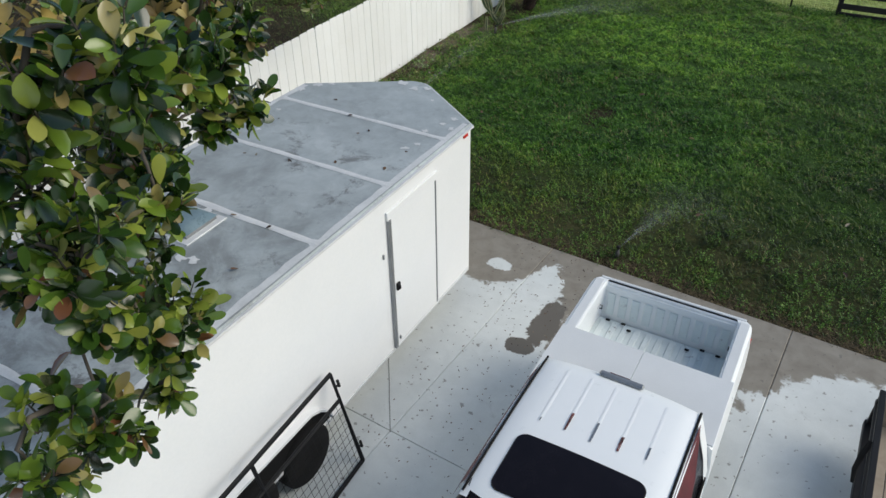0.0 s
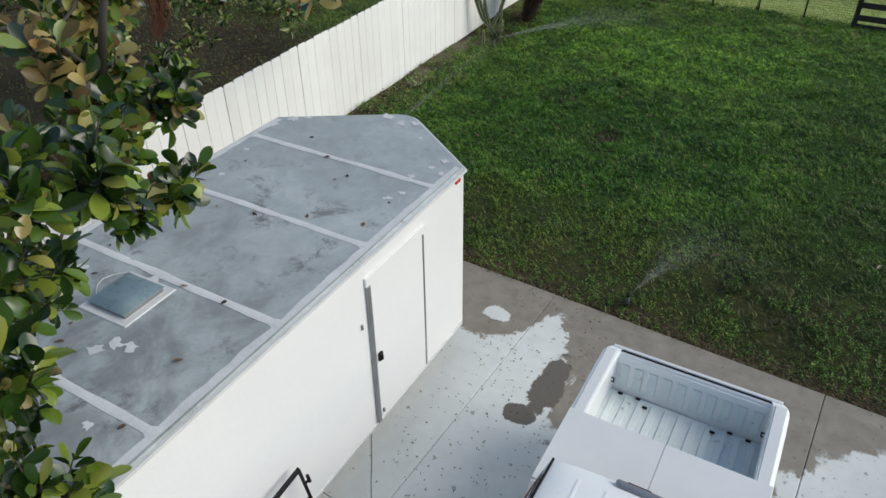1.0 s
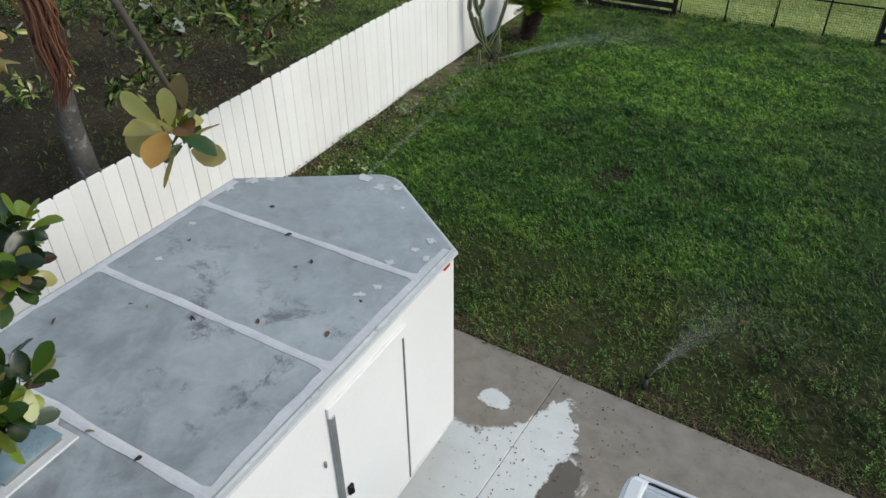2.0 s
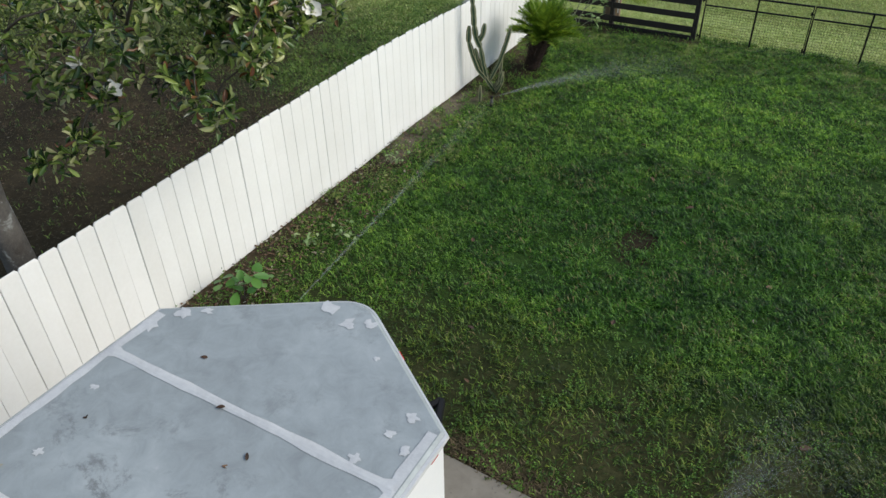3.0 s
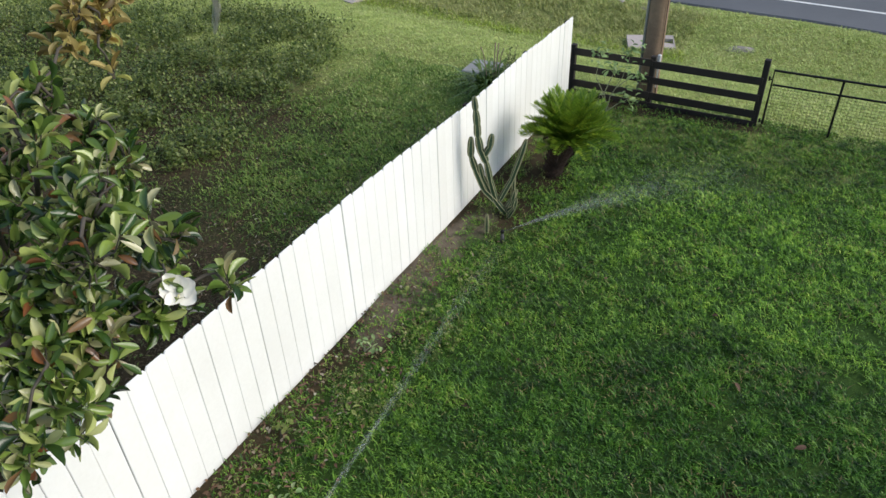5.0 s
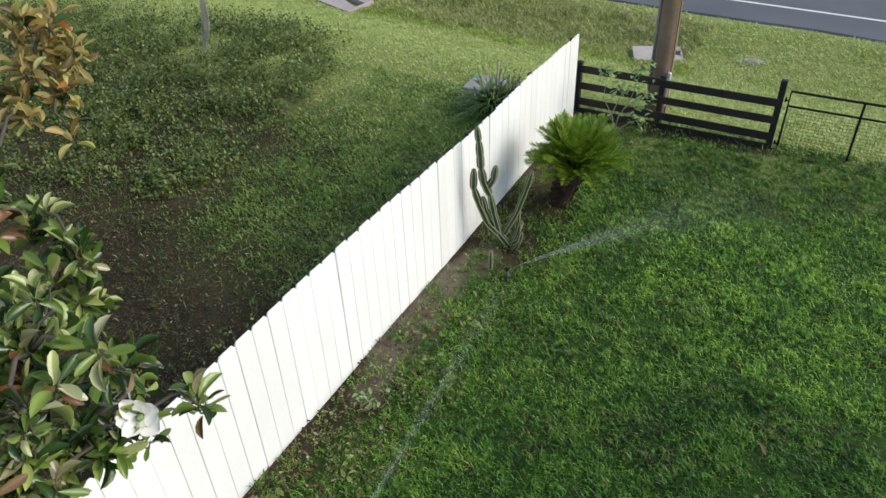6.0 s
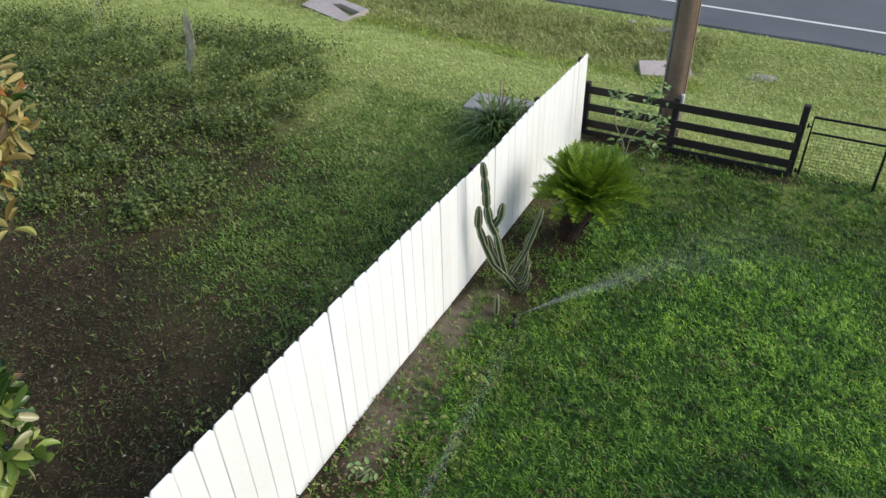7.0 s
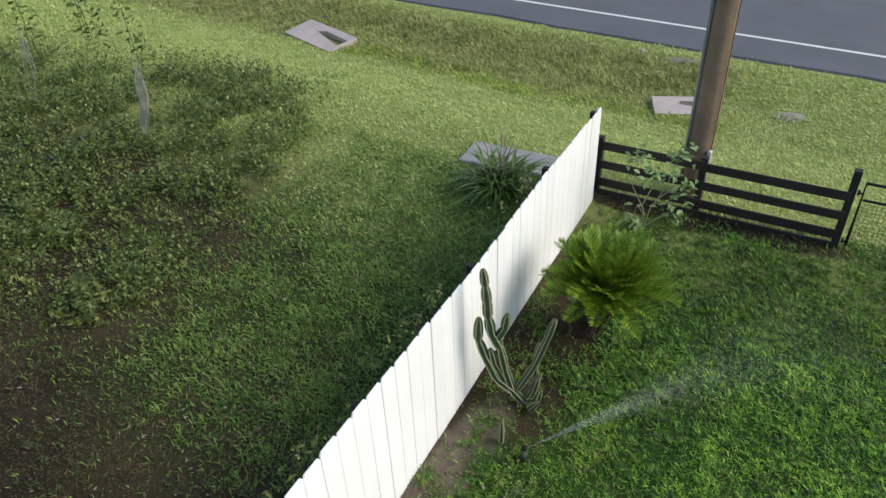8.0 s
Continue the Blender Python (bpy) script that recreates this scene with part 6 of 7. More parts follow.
def cactus_stem(g, ribs_g, pts, r):
    """A ribbed column with pale ridge lines, pinched where growth paused."""
    pts = [Vector(p) for p in pts]
    dense = []
    for a, b in zip(pts, pts[1:]):
        dense += [a.lerp(b, k / 5) for k in range(5)]
    dense.append(pts[-1])
    n, star = len(dense), 10
    up = None
    base = len(g.v)
    crest = {k: [] for k in range(0, star, 2)}
    for i, p in enumerate(dense):
        d = (dense[min(i + 1, n - 1)] - dense[max(i - 1, 0)]).normalized()
        up = d.orthogonal().normalized() if up is None else (up - d * up.dot(d)).normalized()
        side = d.cross(up)
        q = r * (1.0 if i < n - 3 else (0.92, 0.75, 0.35)[i - n + 3]) * (0.86 if i % 5 == 0 and 0 < i < n - 1 else 1.0) * (0.75 if i == 0 else 1)
        for k in range(star):
            a = 2 * math.pi * k / star
            rr = q * (1.12 if k % 2 == 0 else 0.72)
            pt = p + (up * math.cos(a) + side * math.sin(a)) * rr
            g.v.append(tuple(pt))
            if k % 2 == 0:
                crest[k].append(p + (up * math.cos(a) + side * math.sin(a)) * (rr + 0.003))
    g.f += [(base + i * star + k, base + i * star + (k + 1) % star, base + (i + 1) * star + (k + 1) % star, base + (i + 1) * star + k) for i in range(n - 1) for k in range(star)]
    g.f += [tuple(base + (n - 1) * star + k for k in range(star))]
    for k in crest:
        ribs_g.tube(crest[k], 0.007, 4, caps=False)


def build_cactus():
    bx, by = -8.98, 15.98
    pl = thing("columnar_cactus", bx, by, 0, "branching green columnar cactus with pale ribs beside the white fence", "cactus")
    inv = Matrix.Translation((-bx, -by, 0))
    stems = [([(-8.90, 16.04, -0.05), (-9.06, 15.95, 0.22), (-9.14, 15.9, 0.6), (-9.20, 15.87, 0.98)], 0.062), ([(-9.20, 15.87, 0.95), (-9.28, 15.82, 1.18), (-9.31, 15.80, 1.42)], 0.072), ([(-9.31, 15.8, 1.4), (-9.32, 15.8, 1.6), (-9.34, 15.79, 1.86)], 0.066), ([(-9.34, 15.79, 1.84), (-9.36, 15.78, 2.07)], 0.055),
             ([(-9.05, 15.95, 0.22), (-9.23, 15.85, 0.46), (-9.35, 15.79, 0.82), (-9.41, 15.75, 1.09)], 0.064), ([(-9.41, 15.75, 1.06), (-9.40, 15.75, 1.40)], 0.066), ([(-9.14, 15.92, 0.36), (-9.25, 15.84, 0.7), (-9.29, 15.82, 0.92)], 0.05),
             ([(-9.23, 15.86, 1.06), (-9.15, 15.9, 1.22), (-9.12, 15.91, 1.44)], 0.06), ([(-9.0, 15.98, 0.24), (-8.84, 16.08, 0.62), (-8.73, 16.14, 1.02), (-8.66, 16.18, 1.33)], 0.052),
             ([(-8.9, 16.02, 0.0), (-8.84, 16.1, 0.18), (-8.80, 16.12, 0.40)], 0.05), ([(-8.93, 16.06, 0.0), (-8.76, 16.0, 0.16), (-8.72, 16.0, 0.34)], 0.05), ([(-8.98, 16.1, 0.0), (-8.86, 16.2, 0.2), (-8.82, 16.24, 0.36)], 0.045), ([(-8.84, 15.95, -0.02), (-8.70, 15.92, 0.22)], 0.045),
             ([(-8.92, 16.28, -0.02), (-8.90, 16.3, 0.62), (-8.88, 16.3, 0.78)], 0.035), ([(-8.93, 15.36, -0.02), (-8.93, 15.37, 0.34)], 0.042)]
    for pts, r in stems:
        g, ribs_g = G(), G()
        cactus_stem(g, ribs_g, [inv @ Vector(p) for p in pts], r * 0.7)
        st = part("stem", g, M_CACTUS, pl)
        part("rib_line", ribs_g, M_SPINE, st, "pale spiny ridges")


build_cactus()


def leafy(name, x, y, z, stems, leaf_n, leaf_l, leaf_w, mat, label, category, seed, splay=0.12, group=""):
    """A small plant: thin stems and soft leaves round their ends."""
    rnd = random.Random(seed)
    pl = thing(name, x, y, z, label, category, group)
    inv = Matrix.Translation((-x, -y, -z))
    st, lv = G(), G()
    for pts in stems:
        st.tube(pts, [0.012 * (1 - 0.6 * k / max(1, len(pts) - 1)) for k in range(len(pts))], 5, inv, caps=False)
        end = Vector(pts[-1])
        for k in range(leaf_n):
            p = end + Vector((rnd.gauss(0, splay), rnd.gauss(0, splay), rnd.gauss(0, splay * 0.8)))
            v, f = leaf_geo(leaf_l * rnd.uniform(0.6, 1.2), leaf_w * rnd.uniform(0.7, 1.2), 0.015, 0.03)
            m = inv @ Matrix.Translation(p) @ pose(0, 0, 0, rnd.uniform(-35, 25), rnd.uniform(-25, 25), rnd.uniform(0, 360))
            lv.add([tuple(q) for q in v], f, m)
    part("stem", st, M_TWIG if mat is not M_SAPL else M_PALESTEM, pl)
    part("foliage", lv, mat, pl, "", True)


M_PALESTEM = surf("pale_green_stem", (0.18, 0.2, 0.12), (0.3, 0.31, 0.2), 30, 5, 0.7)
sb = (-8.67, 20.29, 0)
leafy("sapling", *sb, [[sb, (-8.73, 20.25, 0.42), (-8.92, 20.15, 0.84), (-8.89, 20.16, 1.30)], [(-8.68, 20.29, 0.1), (-8.64, 20.31, 0.41), (-8.46, 20.41, 0.82), (-8.35, 20.48, 1.36)], [(-8.67, 20.29, 0.1), (-8.5, 20.38, 0.25), (-8.30, 20.5, 0.36)],
                     [(-8.7, 20.27, 0.3), (-8.82, 20.2, 0.5), (-8.86, 20.18, 0.26)], [(-8.55, 20.36, 0.6), (-8.4, 20.42, 0.75), (-8.22, 20.5, 0.86)], [(-8.75, 20.25, 0.5), (-8.62, 20.3, 0.9), (-8.6, 20.3, 1.1)]],
      28, 0.15, 0.065, M_SAPL, "spindly sapling with pale green lobed leaves by the black fence", "sapling", 4, 0.11)
leafy("seedling", -8.74, 7.98, 0, [[(-8.74, 7.98, 0), (-8.7, 8.0, 0.3), (-8.68, 8.02, 0.46)], [(-8.74, 7.98, 0), (-8.6, 8.06, 0.24)], [(-8.74, 7.98, 0), (-8.82, 7.93, 0.3)]], 7, 0.21, 0.14, M_BRIGHT, "bright green broad-leaved seedling beside the white fence", "plant", 5, 0.07)
for k, (wx, wy) in enumerate(((-8.8, 9.4), (-9.15, 10.6), (-8.7, 11.3), (-9.1, 12.2), (-8.6, 13.1), (-8.75, 14.1), (-8.5, 9.9), (-9.2, 13.4))):
    leafy("weed", wx, wy, 0, [[(wx, wy, 0), (wx + 0.02, wy, 0.12)], [(wx, wy, 0), (wx + 0.1, wy + 0.05, 0.1)]], 8, 0.09, 0.05, M_SAPL if k % 3 == 0 else M_WEED, "small leafy weed in the bare strip along the fence", "weed", 20 + k, 0.08, "weeds along the fence")


def build_lily():
    rnd = random.Random(8)
    x, y = -11.28, 20.3
    pl = thing("strap_leaf_bush", x, y, 0, "clump of long arching strap leaves beside the concrete slab", "bush")
    for k in range(230):
        a, ln = rnd.uniform(0, 6.28), rnd.uniform(0.7, 1.35)
        ox, oy = rnd.gauss(0, 0.16), rnd.gauss(0, 0.13)
        r0, twist = 0.03, rnd.uniform(-0.5, 0.5)
        e, sag = rnd.uniform(0.9, 1.52), rnd.uniform(0.55, 1.0)
        g = G()
        for j in range(6):
            u = j / 5
            d = r0 + ln * u * math.cos(e) + 0.34 * u * u * ln * sag
            z = ln * (u * math.sin(e) - 0.74 * sag * u ** 2.2)
            w = 0.027 * math.sin(math.pi * (0.2 + 0.78 * u))
            c, s = math.cos(a + twist * u), math.sin(a + twist * u)
            g.v += [(ox + d * c - w * s, oy + d * s + w * c, max(z, 0.01) + 0.3 * w), (ox + d * c + w * s, oy + d * s - w * c, max(z, 0.01))]
            if j:
                o = 2 * (j - 1)
                g.f.append((o, o + 1, o + 3, o + 2))
        part("leaf", g, M_LILY, pl, "", True)
    for k in range(6):
        a = rnd.uniform(0, 6.28)
        part("stalk", G().tube([(0.1 * math.cos(a), 0.1 * math.sin(a), 0.2), (0.2 * math.cos(a), 0.2 * math.sin(a), 0.9), (0.26 * math.cos(a), 0.26 * math.sin(a), 1.05)], [0.01, 0.008, 0.012], 5), M_DRYSTEM, pl, "withered pinkish flower stalk")


M_DRYSTEM = surf("withered_stalk", (0.3, 0.2, 0.15), (0.45, 0.33, 0.26), 30, 6, 0.8)
build_lily()


# tree at the field's edge whose drooping limbs carry grey moss
def build_moss_tree():
    x, y = -21.5, 9.5
    tree = thing("mossy_oak", x, y, 0, "oak at the field's edge with drooping twigs and grey hanging moss", "tree")
    inv = Matrix.Translation((-x, -y, 0))
    part("trunk", G().tube([(x, y, -0.2), (x, y, 2), (x + 0.3, y + 0.4, 4.2), (x + 0.6, y + 0.8, 7.0)], [0.34, 0.28, 0.22, 0.12], 12, inv), M_BARK, tree, "", True)
    ends = [(-15.75, 17.19, 2.85), (-17.2, 16.6, 2.7), (-16.55, 17.1, 3.05), (-16.9, 17.3, 2.9), (-19.0, 13.5, 5.5), (-20.5, 13.0, 6.0), (-23.5, 11.0, 6.0), (-22.0, 7.0, 6.2), (-18.8, 16.2, 4.6)]
    lv = G()
    rnd = random.Random(31)
    for e in ends:
        s = Vector((x + 0.25, y + 0.3, 4.0))
        e = Vector(e)
        mid = s.lerp(e, 0.55) + Vector((0, 0, 1.6))
        if e.z < 4:
            mid = Vector((e.x - 0.3, e.y - 0.4, 6.0))
        part("limb", G().tube([s, s.lerp(mid, 0.5) + Vector((0, 0, 0.7)), mid, mid.lerp(e, 0.5) + Vector((0.1, 0.12, 0.3)), e], [0.08, 0.06, 0.03, 0.008, 0.003], 7, inv), M_TWIG, tree, "", True)
        for k in range(60 if e.z > 4 else 90):
            if e.z > 4:
                q = mid.lerp(e, rnd.uniform(0.3, 0.9)) + Vector((rnd.gauss(0, 0.5), rnd.gauss(0, 0.5), rnd.gauss(0.2, 0.35)))
            else:
                q = mid.lerp(e, rnd.uniform(0.45, 1.0)) + Vector((rnd.gauss(0.05, 0.09), rnd.gauss(0.06, 0.09), rnd.gauss(0.1, 0.1)))
            v, f = leaf_geo(rnd.uniform(0.06, 0.12), 0.04, 0.01, 0.02)
            lv.add([tuple(p) for p in v], f, inv @ Matrix.Translation(q) @ pose(0, 0, 0, rnd.uniform(0, 360), rnd.uniform(0, 360), 0))
    ob = part("crown", lv, M_WEED, tree, "sparse small oak leaves")
    ob["kind"] = "stuff"


build_moss_tree()
hanging_moss(-15.95, 17.07, 1.65, 2.85, 0.055, 44, M_GREYMOSS, "pale grey moss hanging from a drooping limb", 40, (0.2, 0.12), 0.75)


hanging_moss(-16.62, 15.95, 2.55, 3.7, 0.06, 16, M_GREYMOSS, "wisps of grey moss hanging from a drooping limb", 41, (0.1, 0.1), 0.25)


# ---- grass, weeds and litter ----
BARE = [(-4.40, 11.96, 0.26, 0.30), (-4.58, 11.2, 0.24, 0.30), (-5.14, 11.45, 0.13, 0.18), (-5.72, 11.24, 0.10, 0.13), (-5.81, 10.65, 0.22, 0.16), (-6.43, 9.95, 0.16, 0.16), (-0.95, 17.0, 0.7, 0.3), (-1.3, 15.4, 0.7, 0.3), (-3.53, 14.4, 0.22, 0.3), (-3.2, 15.36, 0.25, 0.22), (-3.6, 15.5, 0.3, 0.2)]


def lawn_keep(x, y):
    """How much grass a place carries, 0..1."""
    k = 0.6 + 0.4 * smooth_step(0.3, 0.58, 0.45 * value_noise(x, y, 0.6, 11) + 0.55 * value_noise(x, y, 0.19, 12))
    k = k * (0.3 + 0.7 * smooth_step(0.35, 0.52, 0.65 * value_noise(x, y, 0.13, 59) + 0.35 * value_noise(x, y, 0.45, 69)))
    for bx, by, rx, ry in BARE:
        d = np.hypot((x - bx) / rx, (y - by) / ry) + 0.5 * (value_noise(x, y, 0.25, 13) - 0.5)
        k = k * (0.05 + 0.95 * smooth_step(0.55, 1.45, d))
    f = x - fence_x(y) + 0.5 * (value_noise(x, y, 0.8, 14) - 0.5)
    k = k * (0.04 + 0.34 * smooth_step(0.48, 0.62, value_noise(x, y, 0.22, 58)) + 0.62 * smooth_step(0.3, 0.75, f - 0.45 * smooth_step(1.9, 1.0, np.abs(y - 16.8)) - 0.7 * smooth_step(9.0, 7.2, y)) * (0.75 + 0.25 * smooth_step(0.8, 1.7, f)))
    k = k * (0.1 + 0.9 * smooth_step(0.12, 0.5, np.abs(y - 21.0) + 0.25 * (value_noise(x, y, 0.4, 76) - 0.5) + smooth_step(-5.9, -5.2, x)))          # bare soil under the board fence
    k = k * (0.6 + 0.4 * smooth_step(9.0, 11.5, y + 0.35 * (x + 6)))
    k = k * (0.5 + 0.5 * smooth_step(8.4, 10.2, y - 0.35 * np.clip(x + 1.5, 0, 3) + 1.2 * (value_noise(x, y, 0.5, 77) - 0.5)))          # thin, dark turf beside the driveway
    k = k * (0.2 + 0.8 * smooth_step(0.05, 0.55, y - slab_edge(x) + 0.4 * (value_noise(x, y, 0.35, 64) - 0.5)))
    return np.clip(k, 0.0, 1.0)


def scatter(n, box, keep, seed):
    rng = np.random.RandomState(seed)
    x = box[0] + (box[1] - box[0]) * rng.rand(n)
    y = box[2] + (box[3] - box[2]) * rng.rand(n)
    ok = rng.rand(n) < keep(x, y)
    return np.column_stack((x[ok], y[ok])), rng


def grow(name, n, box, keep, seed, length, width, lift, mat, label, category):
    pts, rng = scatter(n, box, keep, seed)
    v, q = blades(pts, ground_z(pts[:, 0], pts[:, 1]) - 0.006, length, width, lift, rng)
    tagged(new(name, big_mesh(name, v, q, mat)), label, category, kind="stuff")


SLABS = [(-20.5, 27.25, 1.15, 0.48, -20), (-9.55, 26.7, 0.6, 0.36, 22), (-11.55, 21.45, 0.9, 0.36, 3)]


def off_slabs(x, y):
    """1 where no concrete lies in the grass, 0 on it."""
    k = np.ones_like(x)
    for cx, cy, rx, ry, turn in SLABS:
        c, s = math.cos(radians(turn)), math.sin(radians(turn))
        u, v = (x - cx) * c + (y - cy) * s, -(x - cx) * s + (y - cy) * c
        k = np.where((np.abs(u) < rx) & (np.abs(v) < ry), 0.0, k)
    return k


inside = lambda x, y: (x > fence_x(y) + 0.06) & (y > slab_edge(x) - 0.12 + 0.16 * value_noise(x, y, 0.3, 15)) & (y < 21.4)
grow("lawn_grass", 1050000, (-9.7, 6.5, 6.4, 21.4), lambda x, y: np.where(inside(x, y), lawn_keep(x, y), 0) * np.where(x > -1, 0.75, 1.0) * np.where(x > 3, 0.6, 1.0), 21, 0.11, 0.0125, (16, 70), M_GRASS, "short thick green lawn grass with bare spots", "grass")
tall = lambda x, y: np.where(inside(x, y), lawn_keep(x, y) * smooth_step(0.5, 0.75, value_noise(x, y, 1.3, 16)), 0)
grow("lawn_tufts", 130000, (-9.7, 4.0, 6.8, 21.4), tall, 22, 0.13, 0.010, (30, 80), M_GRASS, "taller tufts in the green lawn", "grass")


def field_keep(x, y):
    out = (x < fence_x(y) - 0.12) & (y < 21.3)
    litter = smooth_step(0.35, 0.6, value_noise(x, y, 1.8, 17)) * 0.75 + 0.3
    k = (litter * (0.2 + 0.6 * smooth_step(-14.5, -11.5, x)) * (0.1 + 0.9 * smooth_step(12.0, 15.5, y)) + 0.75 * smooth_step(-16.0, -12.5, x + 3.0 * (value_noise(x, y, 0.9, 62) - 0.5)) * smooth_step(13.0, 17.0, y + 3.0 * (value_noise(x, y, 0.8, 63) - 0.5))) * (0.4 + 0.6 * smooth_step(0.32, 0.55, value_noise(x, y, 0.25, 53)))
    return np.where(out, np.clip(k, 0, 1), 0)


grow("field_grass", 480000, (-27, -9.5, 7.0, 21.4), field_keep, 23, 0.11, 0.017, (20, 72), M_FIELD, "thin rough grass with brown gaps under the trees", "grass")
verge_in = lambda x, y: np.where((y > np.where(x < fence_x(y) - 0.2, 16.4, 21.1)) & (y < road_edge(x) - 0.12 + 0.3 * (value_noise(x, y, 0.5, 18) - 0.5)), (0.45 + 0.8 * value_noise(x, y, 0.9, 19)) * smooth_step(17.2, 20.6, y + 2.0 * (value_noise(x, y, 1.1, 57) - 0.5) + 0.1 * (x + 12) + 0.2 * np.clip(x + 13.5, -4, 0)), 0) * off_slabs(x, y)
grow("verge_grass", 620000, (-34, 6.0, 16.4, 32.5), verge_in, 24, 0.10, 0.019, (15, 60), M_VERGE_LIT, "yellow-green mown grass on the road verge, sunlight put into its colour", "grass")
ditch = lambda x, y: np.where((x < -8.6), smooth_step(4.2, 3.0, road_edge(x) - y) * smooth_step(0.4, 1.2, road_edge(x) - y) * (0.3 + 0.7 * value_noise(x, y, 0.7, 25)), 0) * off_slabs(x, y)
grow("ditch_grass", 160000, (-34, -8.4, 25.5, 32.5), ditch, 25, 0.2, 0.018, (35, 80), M_DITCH, "longer coarse grass in the roadside ditch", "grass")

in_zone = lambda x, y: np.where((x < -8.4) & (x > -19.5), smooth_step(0.62, 0.2, np.abs(road_edge(x) - y - 3.75 + 0.8 * (value_noise(x, y, 1.1, 71) - 0.5))) * (0.35 + 0.65 * value_noise(x, y, 0.4, 72)), 0) * off_slabs(x, y)
grow("damp_ditch_grass", 45000, (-20, -8.2, 24.0, 31.0), in_zone, 28, 0.15, 0.018, (30, 75), M_LUSH, "bright yellow-green grass along the damp ditch foot", "grass")
edge_in = lambda x, y: np.where(x > -7.0, smooth_step(0.34, 0.0, np.abs(y - slab_edge(x) - 0.1 + 0.12 * (value_noise(x, y, 0.35, 73) - 0.5))), 0)
grow("edge_thatch", 90000, (-7.2, 6.4, 6.2, 7.9), edge_in, 29, 0.08, 0.010, (4, 40), M_THATCH, "dead brown grass matted along the concrete's edge", "thatch")


thatch_in = lambda x, y: np.where((x < fence_x(y) - 0.1) & (y < 20.5), (0.5 + 0.5 * value_noise(x, y, 0.5, 56)) * smooth_step(20.5, 15.0, y) * (0.3 + 0.7 * smooth_step(8.5, 12.0, y)), 0)
grow("dry_thatch", 170000, (-24, -9.5, 6.5, 20.5), thatch_in, 26, 0.09, 0.010, (5, 35), M_THATCH, "dead brown grass and twigs under the trees", "thatch")
far_in = lambda x, y: np.where((y < road_edge(x) - 0.2), 0.9, 0)
grow("far_grass", 70000, (-62, -26, 14.0, 34.5), far_in, 27, 0.17, 0.035, (15, 60), M_VERGE_LIT, "rough grass further along the road", "grass")


def broad_weeds(name, n, box, keep, seed, size, mat, label):
    """Low leafy weeds: short stems with pairs of oval leaves."""
    pts, rng = scatter(n, box, keep, seed)
    m = len(pts)
    z = ground_z(pts[:, 0], pts[:, 1])
    vs, qs = [], []
    for layer in range(9):
        a = rng.rand(m) * 6.283
        h = size * (0.12 + 0.13 * layer) * (0.4 + 1.1 * rng.rand(m))
        off = size * 0.25 * rng.rand(m)
        p = np.column_stack((pts[:, 0] + off * np.cos(a), pts[:, 1] + off * np.sin(a), z + h))
        ln, w, e = size * (0.2 + 0.2 * rng.rand(m)), size * (0.075 + 0.075 * rng.rand(m)), (rng.rand(m) - 0.2) * 1.9
        d = np.column_stack((np.cos(a) * np.cos(e), np.sin(a) * np.cos(e), np.sin(e)))
        s = np.column_stack((-np.sin(a), np.cos(a), np.zeros(m)))
        vs.append(np.stack((p, p + d * (ln * 0.5)[:, None] - s * w[:, None], p + d * ln[:, None], p + d * (ln * 0.5)[:, None] + s * w[:, None]), 1).reshape(-1, 3))
        qs.append(np.arange(4 * m).reshape(m, 4) + 4 * m * layer)
    tagged(new(name, big_mesh(name, np.concatenate(vs), np.concatenate(qs), mat)), label, "weeds", kind="stuff")


patch_w = lambda x, y: np.where((x < -12.5) & (y < 23.5), smooth_step(0, 1.6, (y - 14.6) + 0.45 * (-14.3 - x) + 1.6 * (value_noise(x, y, 0.9, 27) - 0.5)) * smooth_step(-14.7, -16.9, x + 0.35 * (y - 19) + 1.5 * (value_noise(x, y, 0.8, 28) - 0.5)) * smooth_step(24.0, 21.5, y - 0.25 * (x + 20)), 0)
weed_clumps = lambda x, y: patch_w(x, y) * (0.16 + 0.84 * smooth_step(0.34, 0.66, 0.6 * value_noise(x, y, 0.75, 54) + 0.4 * value_noise(x, y, 0.3, 55)))
broad_weeds("weed_patch", 23000, (-30, -12.5, 12.0, 24.0), weed_clumps, 31, 0.24, M_WEED, "dense leafy green weeds growing in the rough field")
strip_w = lambda x, y: np.where((x > fence_x(y) + 0.1) & (x < fence_x(y) + 1.5), 0.75 * smooth_step(0.38, 0.6, value_noise(x, y, 0.45, 29)) * (0.25 + 0.75 * smooth_step(8.5, 12.0, y)), 0) + np.where((x < fence_x(y) - 0.15) & (x > fence_x(y) - 0.6), 0.06, 0)
broad_weeds("fence_weeds", 4600, (-10.3, -7.8, 7.0, 20.6), strip_w, 32, 0.10, M_WEED, "small leafy weeds along the foot of the white fence")
ground_w = lambda x, y: (0.35 + 0.65 * smooth_step(9.0, 12.0, y)) * np.where(x < fence_x(y) - 0.3, 0.08 + 0.7 * smooth_step(0.5, 0.72, 0.6 * value_noise(x, y, 0.6, 66) + 0.4 * value_noise(x, y, 0.2, 67)), 0)
broad_weeds("ground_weeds", 7000, (-19, -9.7, 7.5, 19.0), ground_w, 34, 0.10, M_LOWWEED, "sparse low leafy weeds among the leaf litter")
clover_w = lambda x, y: np.where(inside(x, y), 0.9 * smooth_step(0.46, 0.66, 0.5 * value_noise(x, y, 0.7, 74) + 0.5 * value_noise(x, y, 0.22, 75)) * (0.25 + 0.75 * smooth_step(13.5, 9.5, y)), 0)
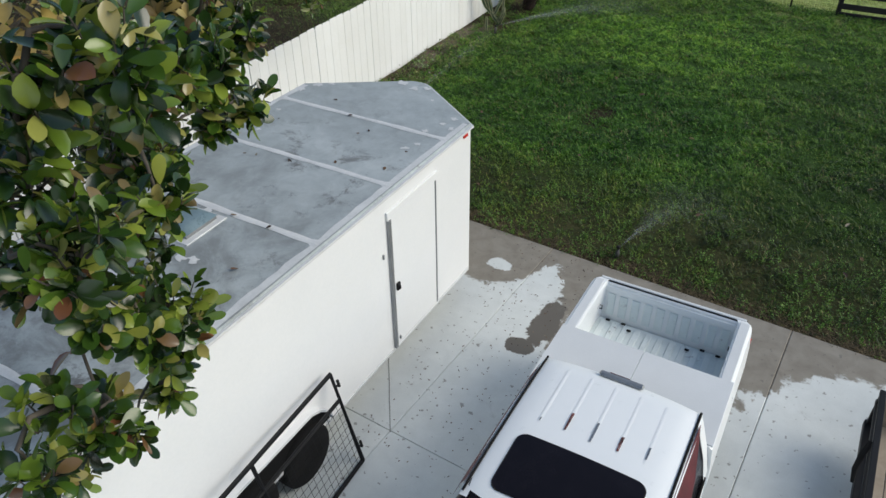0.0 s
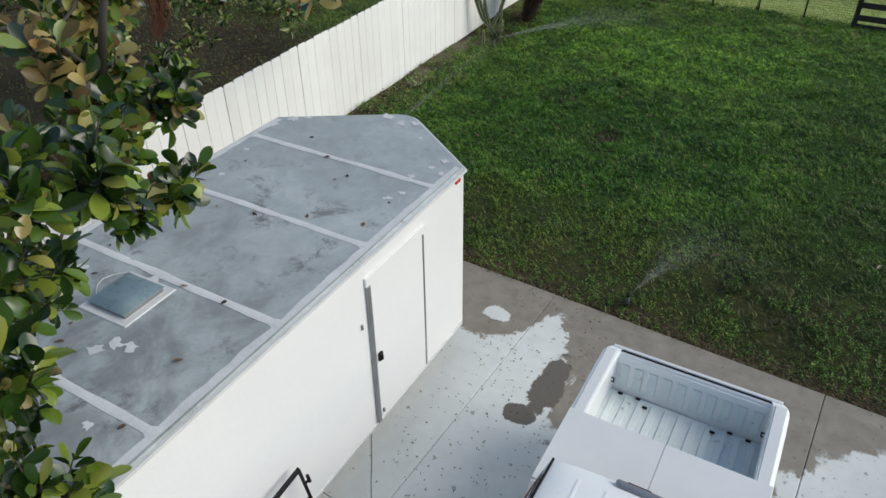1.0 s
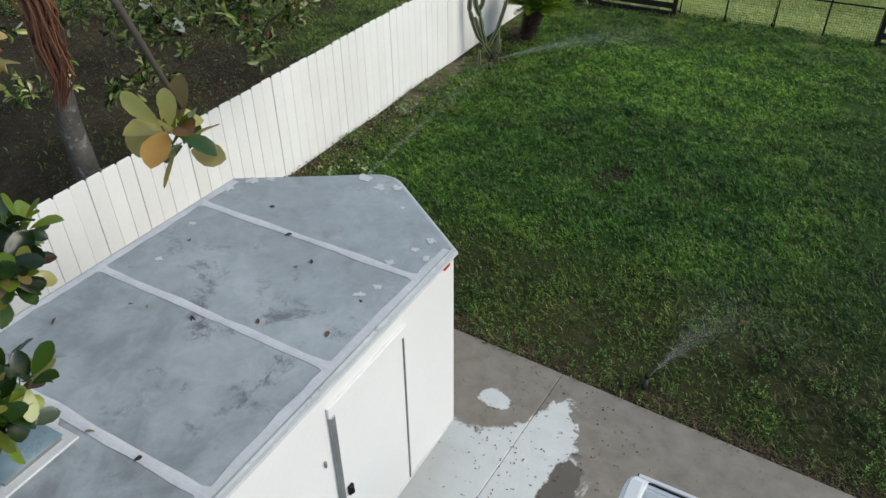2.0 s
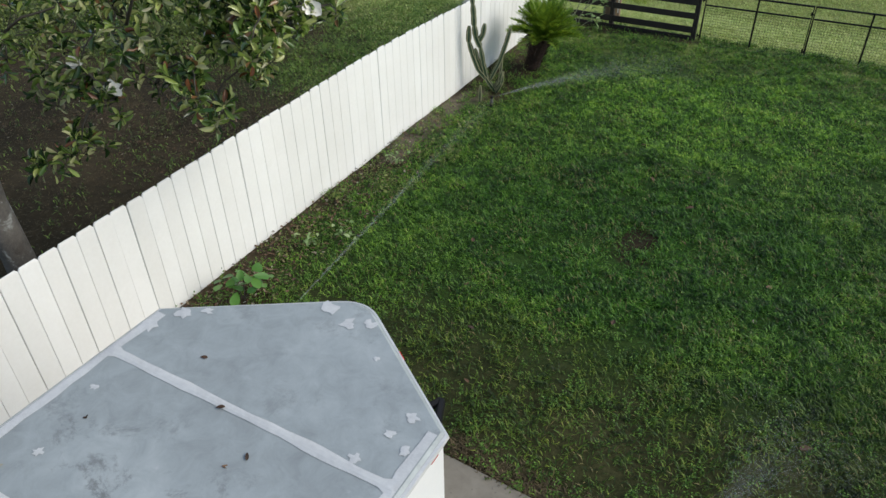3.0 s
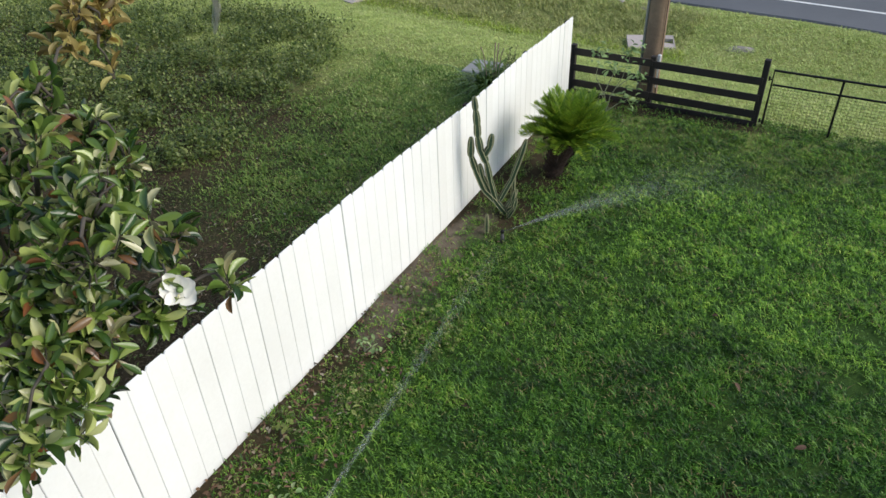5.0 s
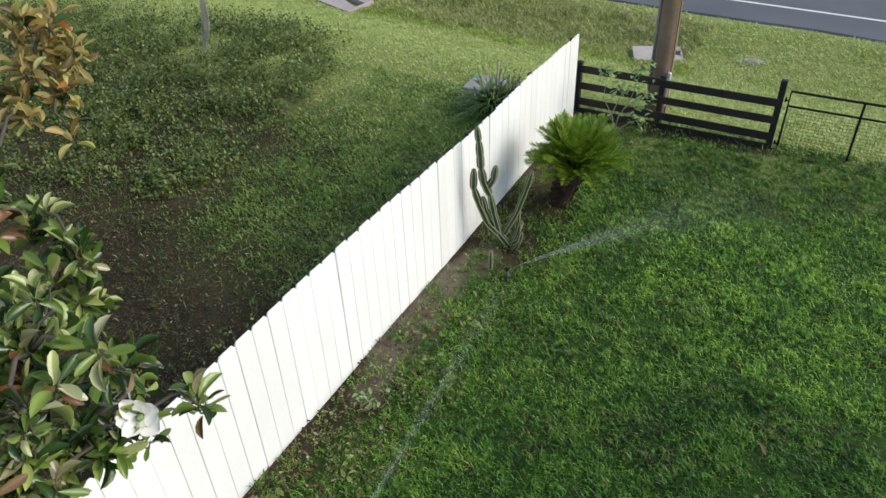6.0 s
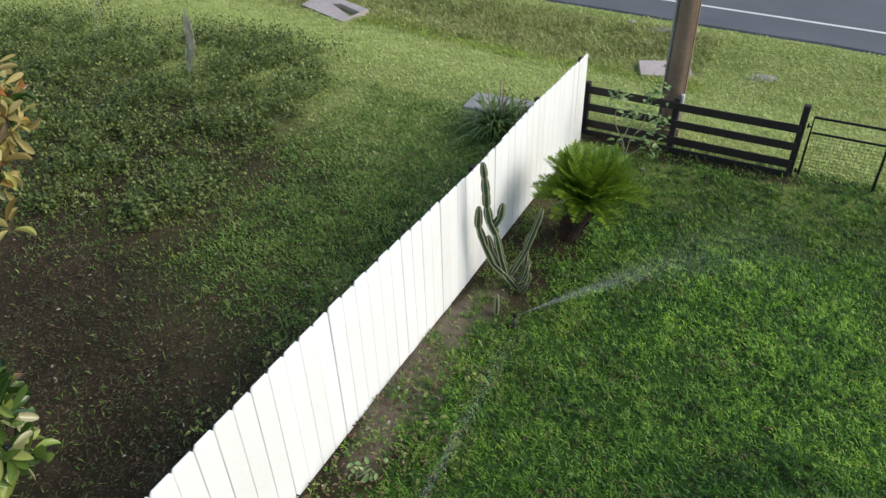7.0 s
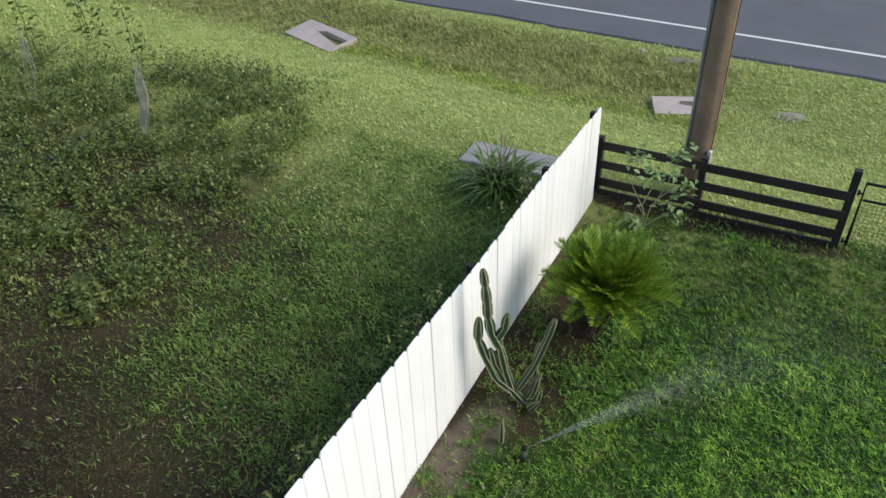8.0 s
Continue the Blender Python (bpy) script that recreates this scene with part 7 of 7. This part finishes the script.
broad_weeds("lawn_clover", 17000, (-9.4, 4.5, 6.9, 16.0), clover_w, 36, 0.085, M_CLOVER, "low clover and broad-leaved weeds among the lawn grass")


def fence_vine():
    """Thin vine and twigs showing over the fence's top from behind."""
    rng = random.Random(35)
    st, lv = G(), G()
    for yc in (11.6, 12.9, 13.2, 14.9, 15.2, 17.9, 18.3):
        for k in range(5):
            x, y = fence_x(yc) - rng.uniform(0.10, 0.2), yc + rng.uniform(-0.5, 0.5)
            pts = [(x - 0.02, y, 0.0), (x, y + rng.uniform(-0.1, 0.1), 0.9), (x + rng.uniform(-0.05, 0.02), y + rng.uniform(-0.2, 0.2), 1.6), (x + rng.uniform(-0.1, 0.02), y + rng.uniform(-0.3, 0.3), 1.80 + rng.uniform(-0.05, 0.12))]
            st.tube(pts, 0.0035, 4, caps=False)
            for j in range(7):
                p = Vector(pts[2]).lerp(Vector(pts[3]), rng.random()) + Vector((rng.gauss(-0.04, 0.03), rng.gauss(0, 0.07), rng.gauss(0, 0.04)))
                v, f = leaf_geo(rng.uniform(0.04, 0.08), 0.03, 0.006, 0.01)
                lv.add([tuple(q) for q in v], f, Matrix.Translation(p) @ pose(0, 0, 0, rng.uniform(-50, 50), rng.uniform(-50, 50), rng.uniform(0, 360)))
    vine = thing("vine", fence_x(14) - 0.15, 14, 0, "thin dry vine climbing behind the white fence", "vine")
    inv = Matrix.Translation((-(fence_x(14) - 0.15), -14, 0))
    for g in (st, lv):
        g.v = [tuple(inv @ Vector(p)) for p in g.v]
    part("stem", st, M_TWIG, vine)["kind"] = "stuff"
    part("foliage", lv, M_WEED, vine)["kind"] = "stuff"


fence_vine()


def litter(name, n, box, keep, seed, size, height, label, mat=None):
    """Fallen leaves lying about."""
    pts, rng = scatter(n, box, keep, seed)
    g = G()
    rnd = random.Random(seed)
    for x, y in pts:
        v, f = leaf_geo(size * rnd.uniform(0.5, 1.2), size * 0.45 * rnd.uniform(0.7, 1.2), size * rnd.uniform(0.02, 0.16), size * rnd.uniform(-0.1, 0.25))
        z = height if height is not None else float(ground_z(np.array(x), np.array(y))) + rnd.uniform(0.02, 0.07)
        g.add([tuple(q) for q in v], f, Matrix.Translation((x, y, z)) @ pose(0, 0, 0, rnd.uniform(-18, 18), rnd.uniform(-18, 18), rnd.uniform(0, 360)))
    tagged(new(name, g.mesh(name, mat or M_DRY)), label, "fallen leaves", kind="stuff")


litter("leaf_litter", 12000, (-22, -9.7, 8, 20), lambda x, y: np.where(x < fence_x(y) - 0.15, (0.25 + 0.75 * smooth_step(0.4, 0.65, value_noise(x, y, 1.5, 41)) * smooth_step(19, 15, y)) * (0.25 + 0.75 * smooth_step(9.0, 12.5, y)), 0), 41, 0.055, None, "dry brown and tan leaves scattered under the trees")
litter("fence_litter", 4400, (-9.6, -7.9, 6.2, 18), lambda x, y: np.where(x > fence_x(y) + 0.05, smooth_step(fence_x(y) + 1.5, fence_x(y) + 0.3, x) * smooth_step(17.0, 8.0, y), 0), 42, 0.075, None, "dead brown leaves along the white fence")
litter("lawn_leaves", 46, (-8, 2, 7.2, 16), lambda x, y: 1.0 + 0 * x, 43, 0.12, None, "a few dry leaves lying on the lawn")
litter("driveway_leaves", 420, (-4.1, -2.2, 2.2, 6.9), lambda x, y: np.where((x > -4.0), 0.8, 0), 44, 0.03, 0.006, "bits of leaf litter scattered on the concrete")
litter("roof_leaves", 34, (-6.4, -4.3, 0.2, 5.2), lambda x, y: 1.0 + 0 * x, 45, 0.07, 2.643, "a few dry leaves lying on the trailer roof")
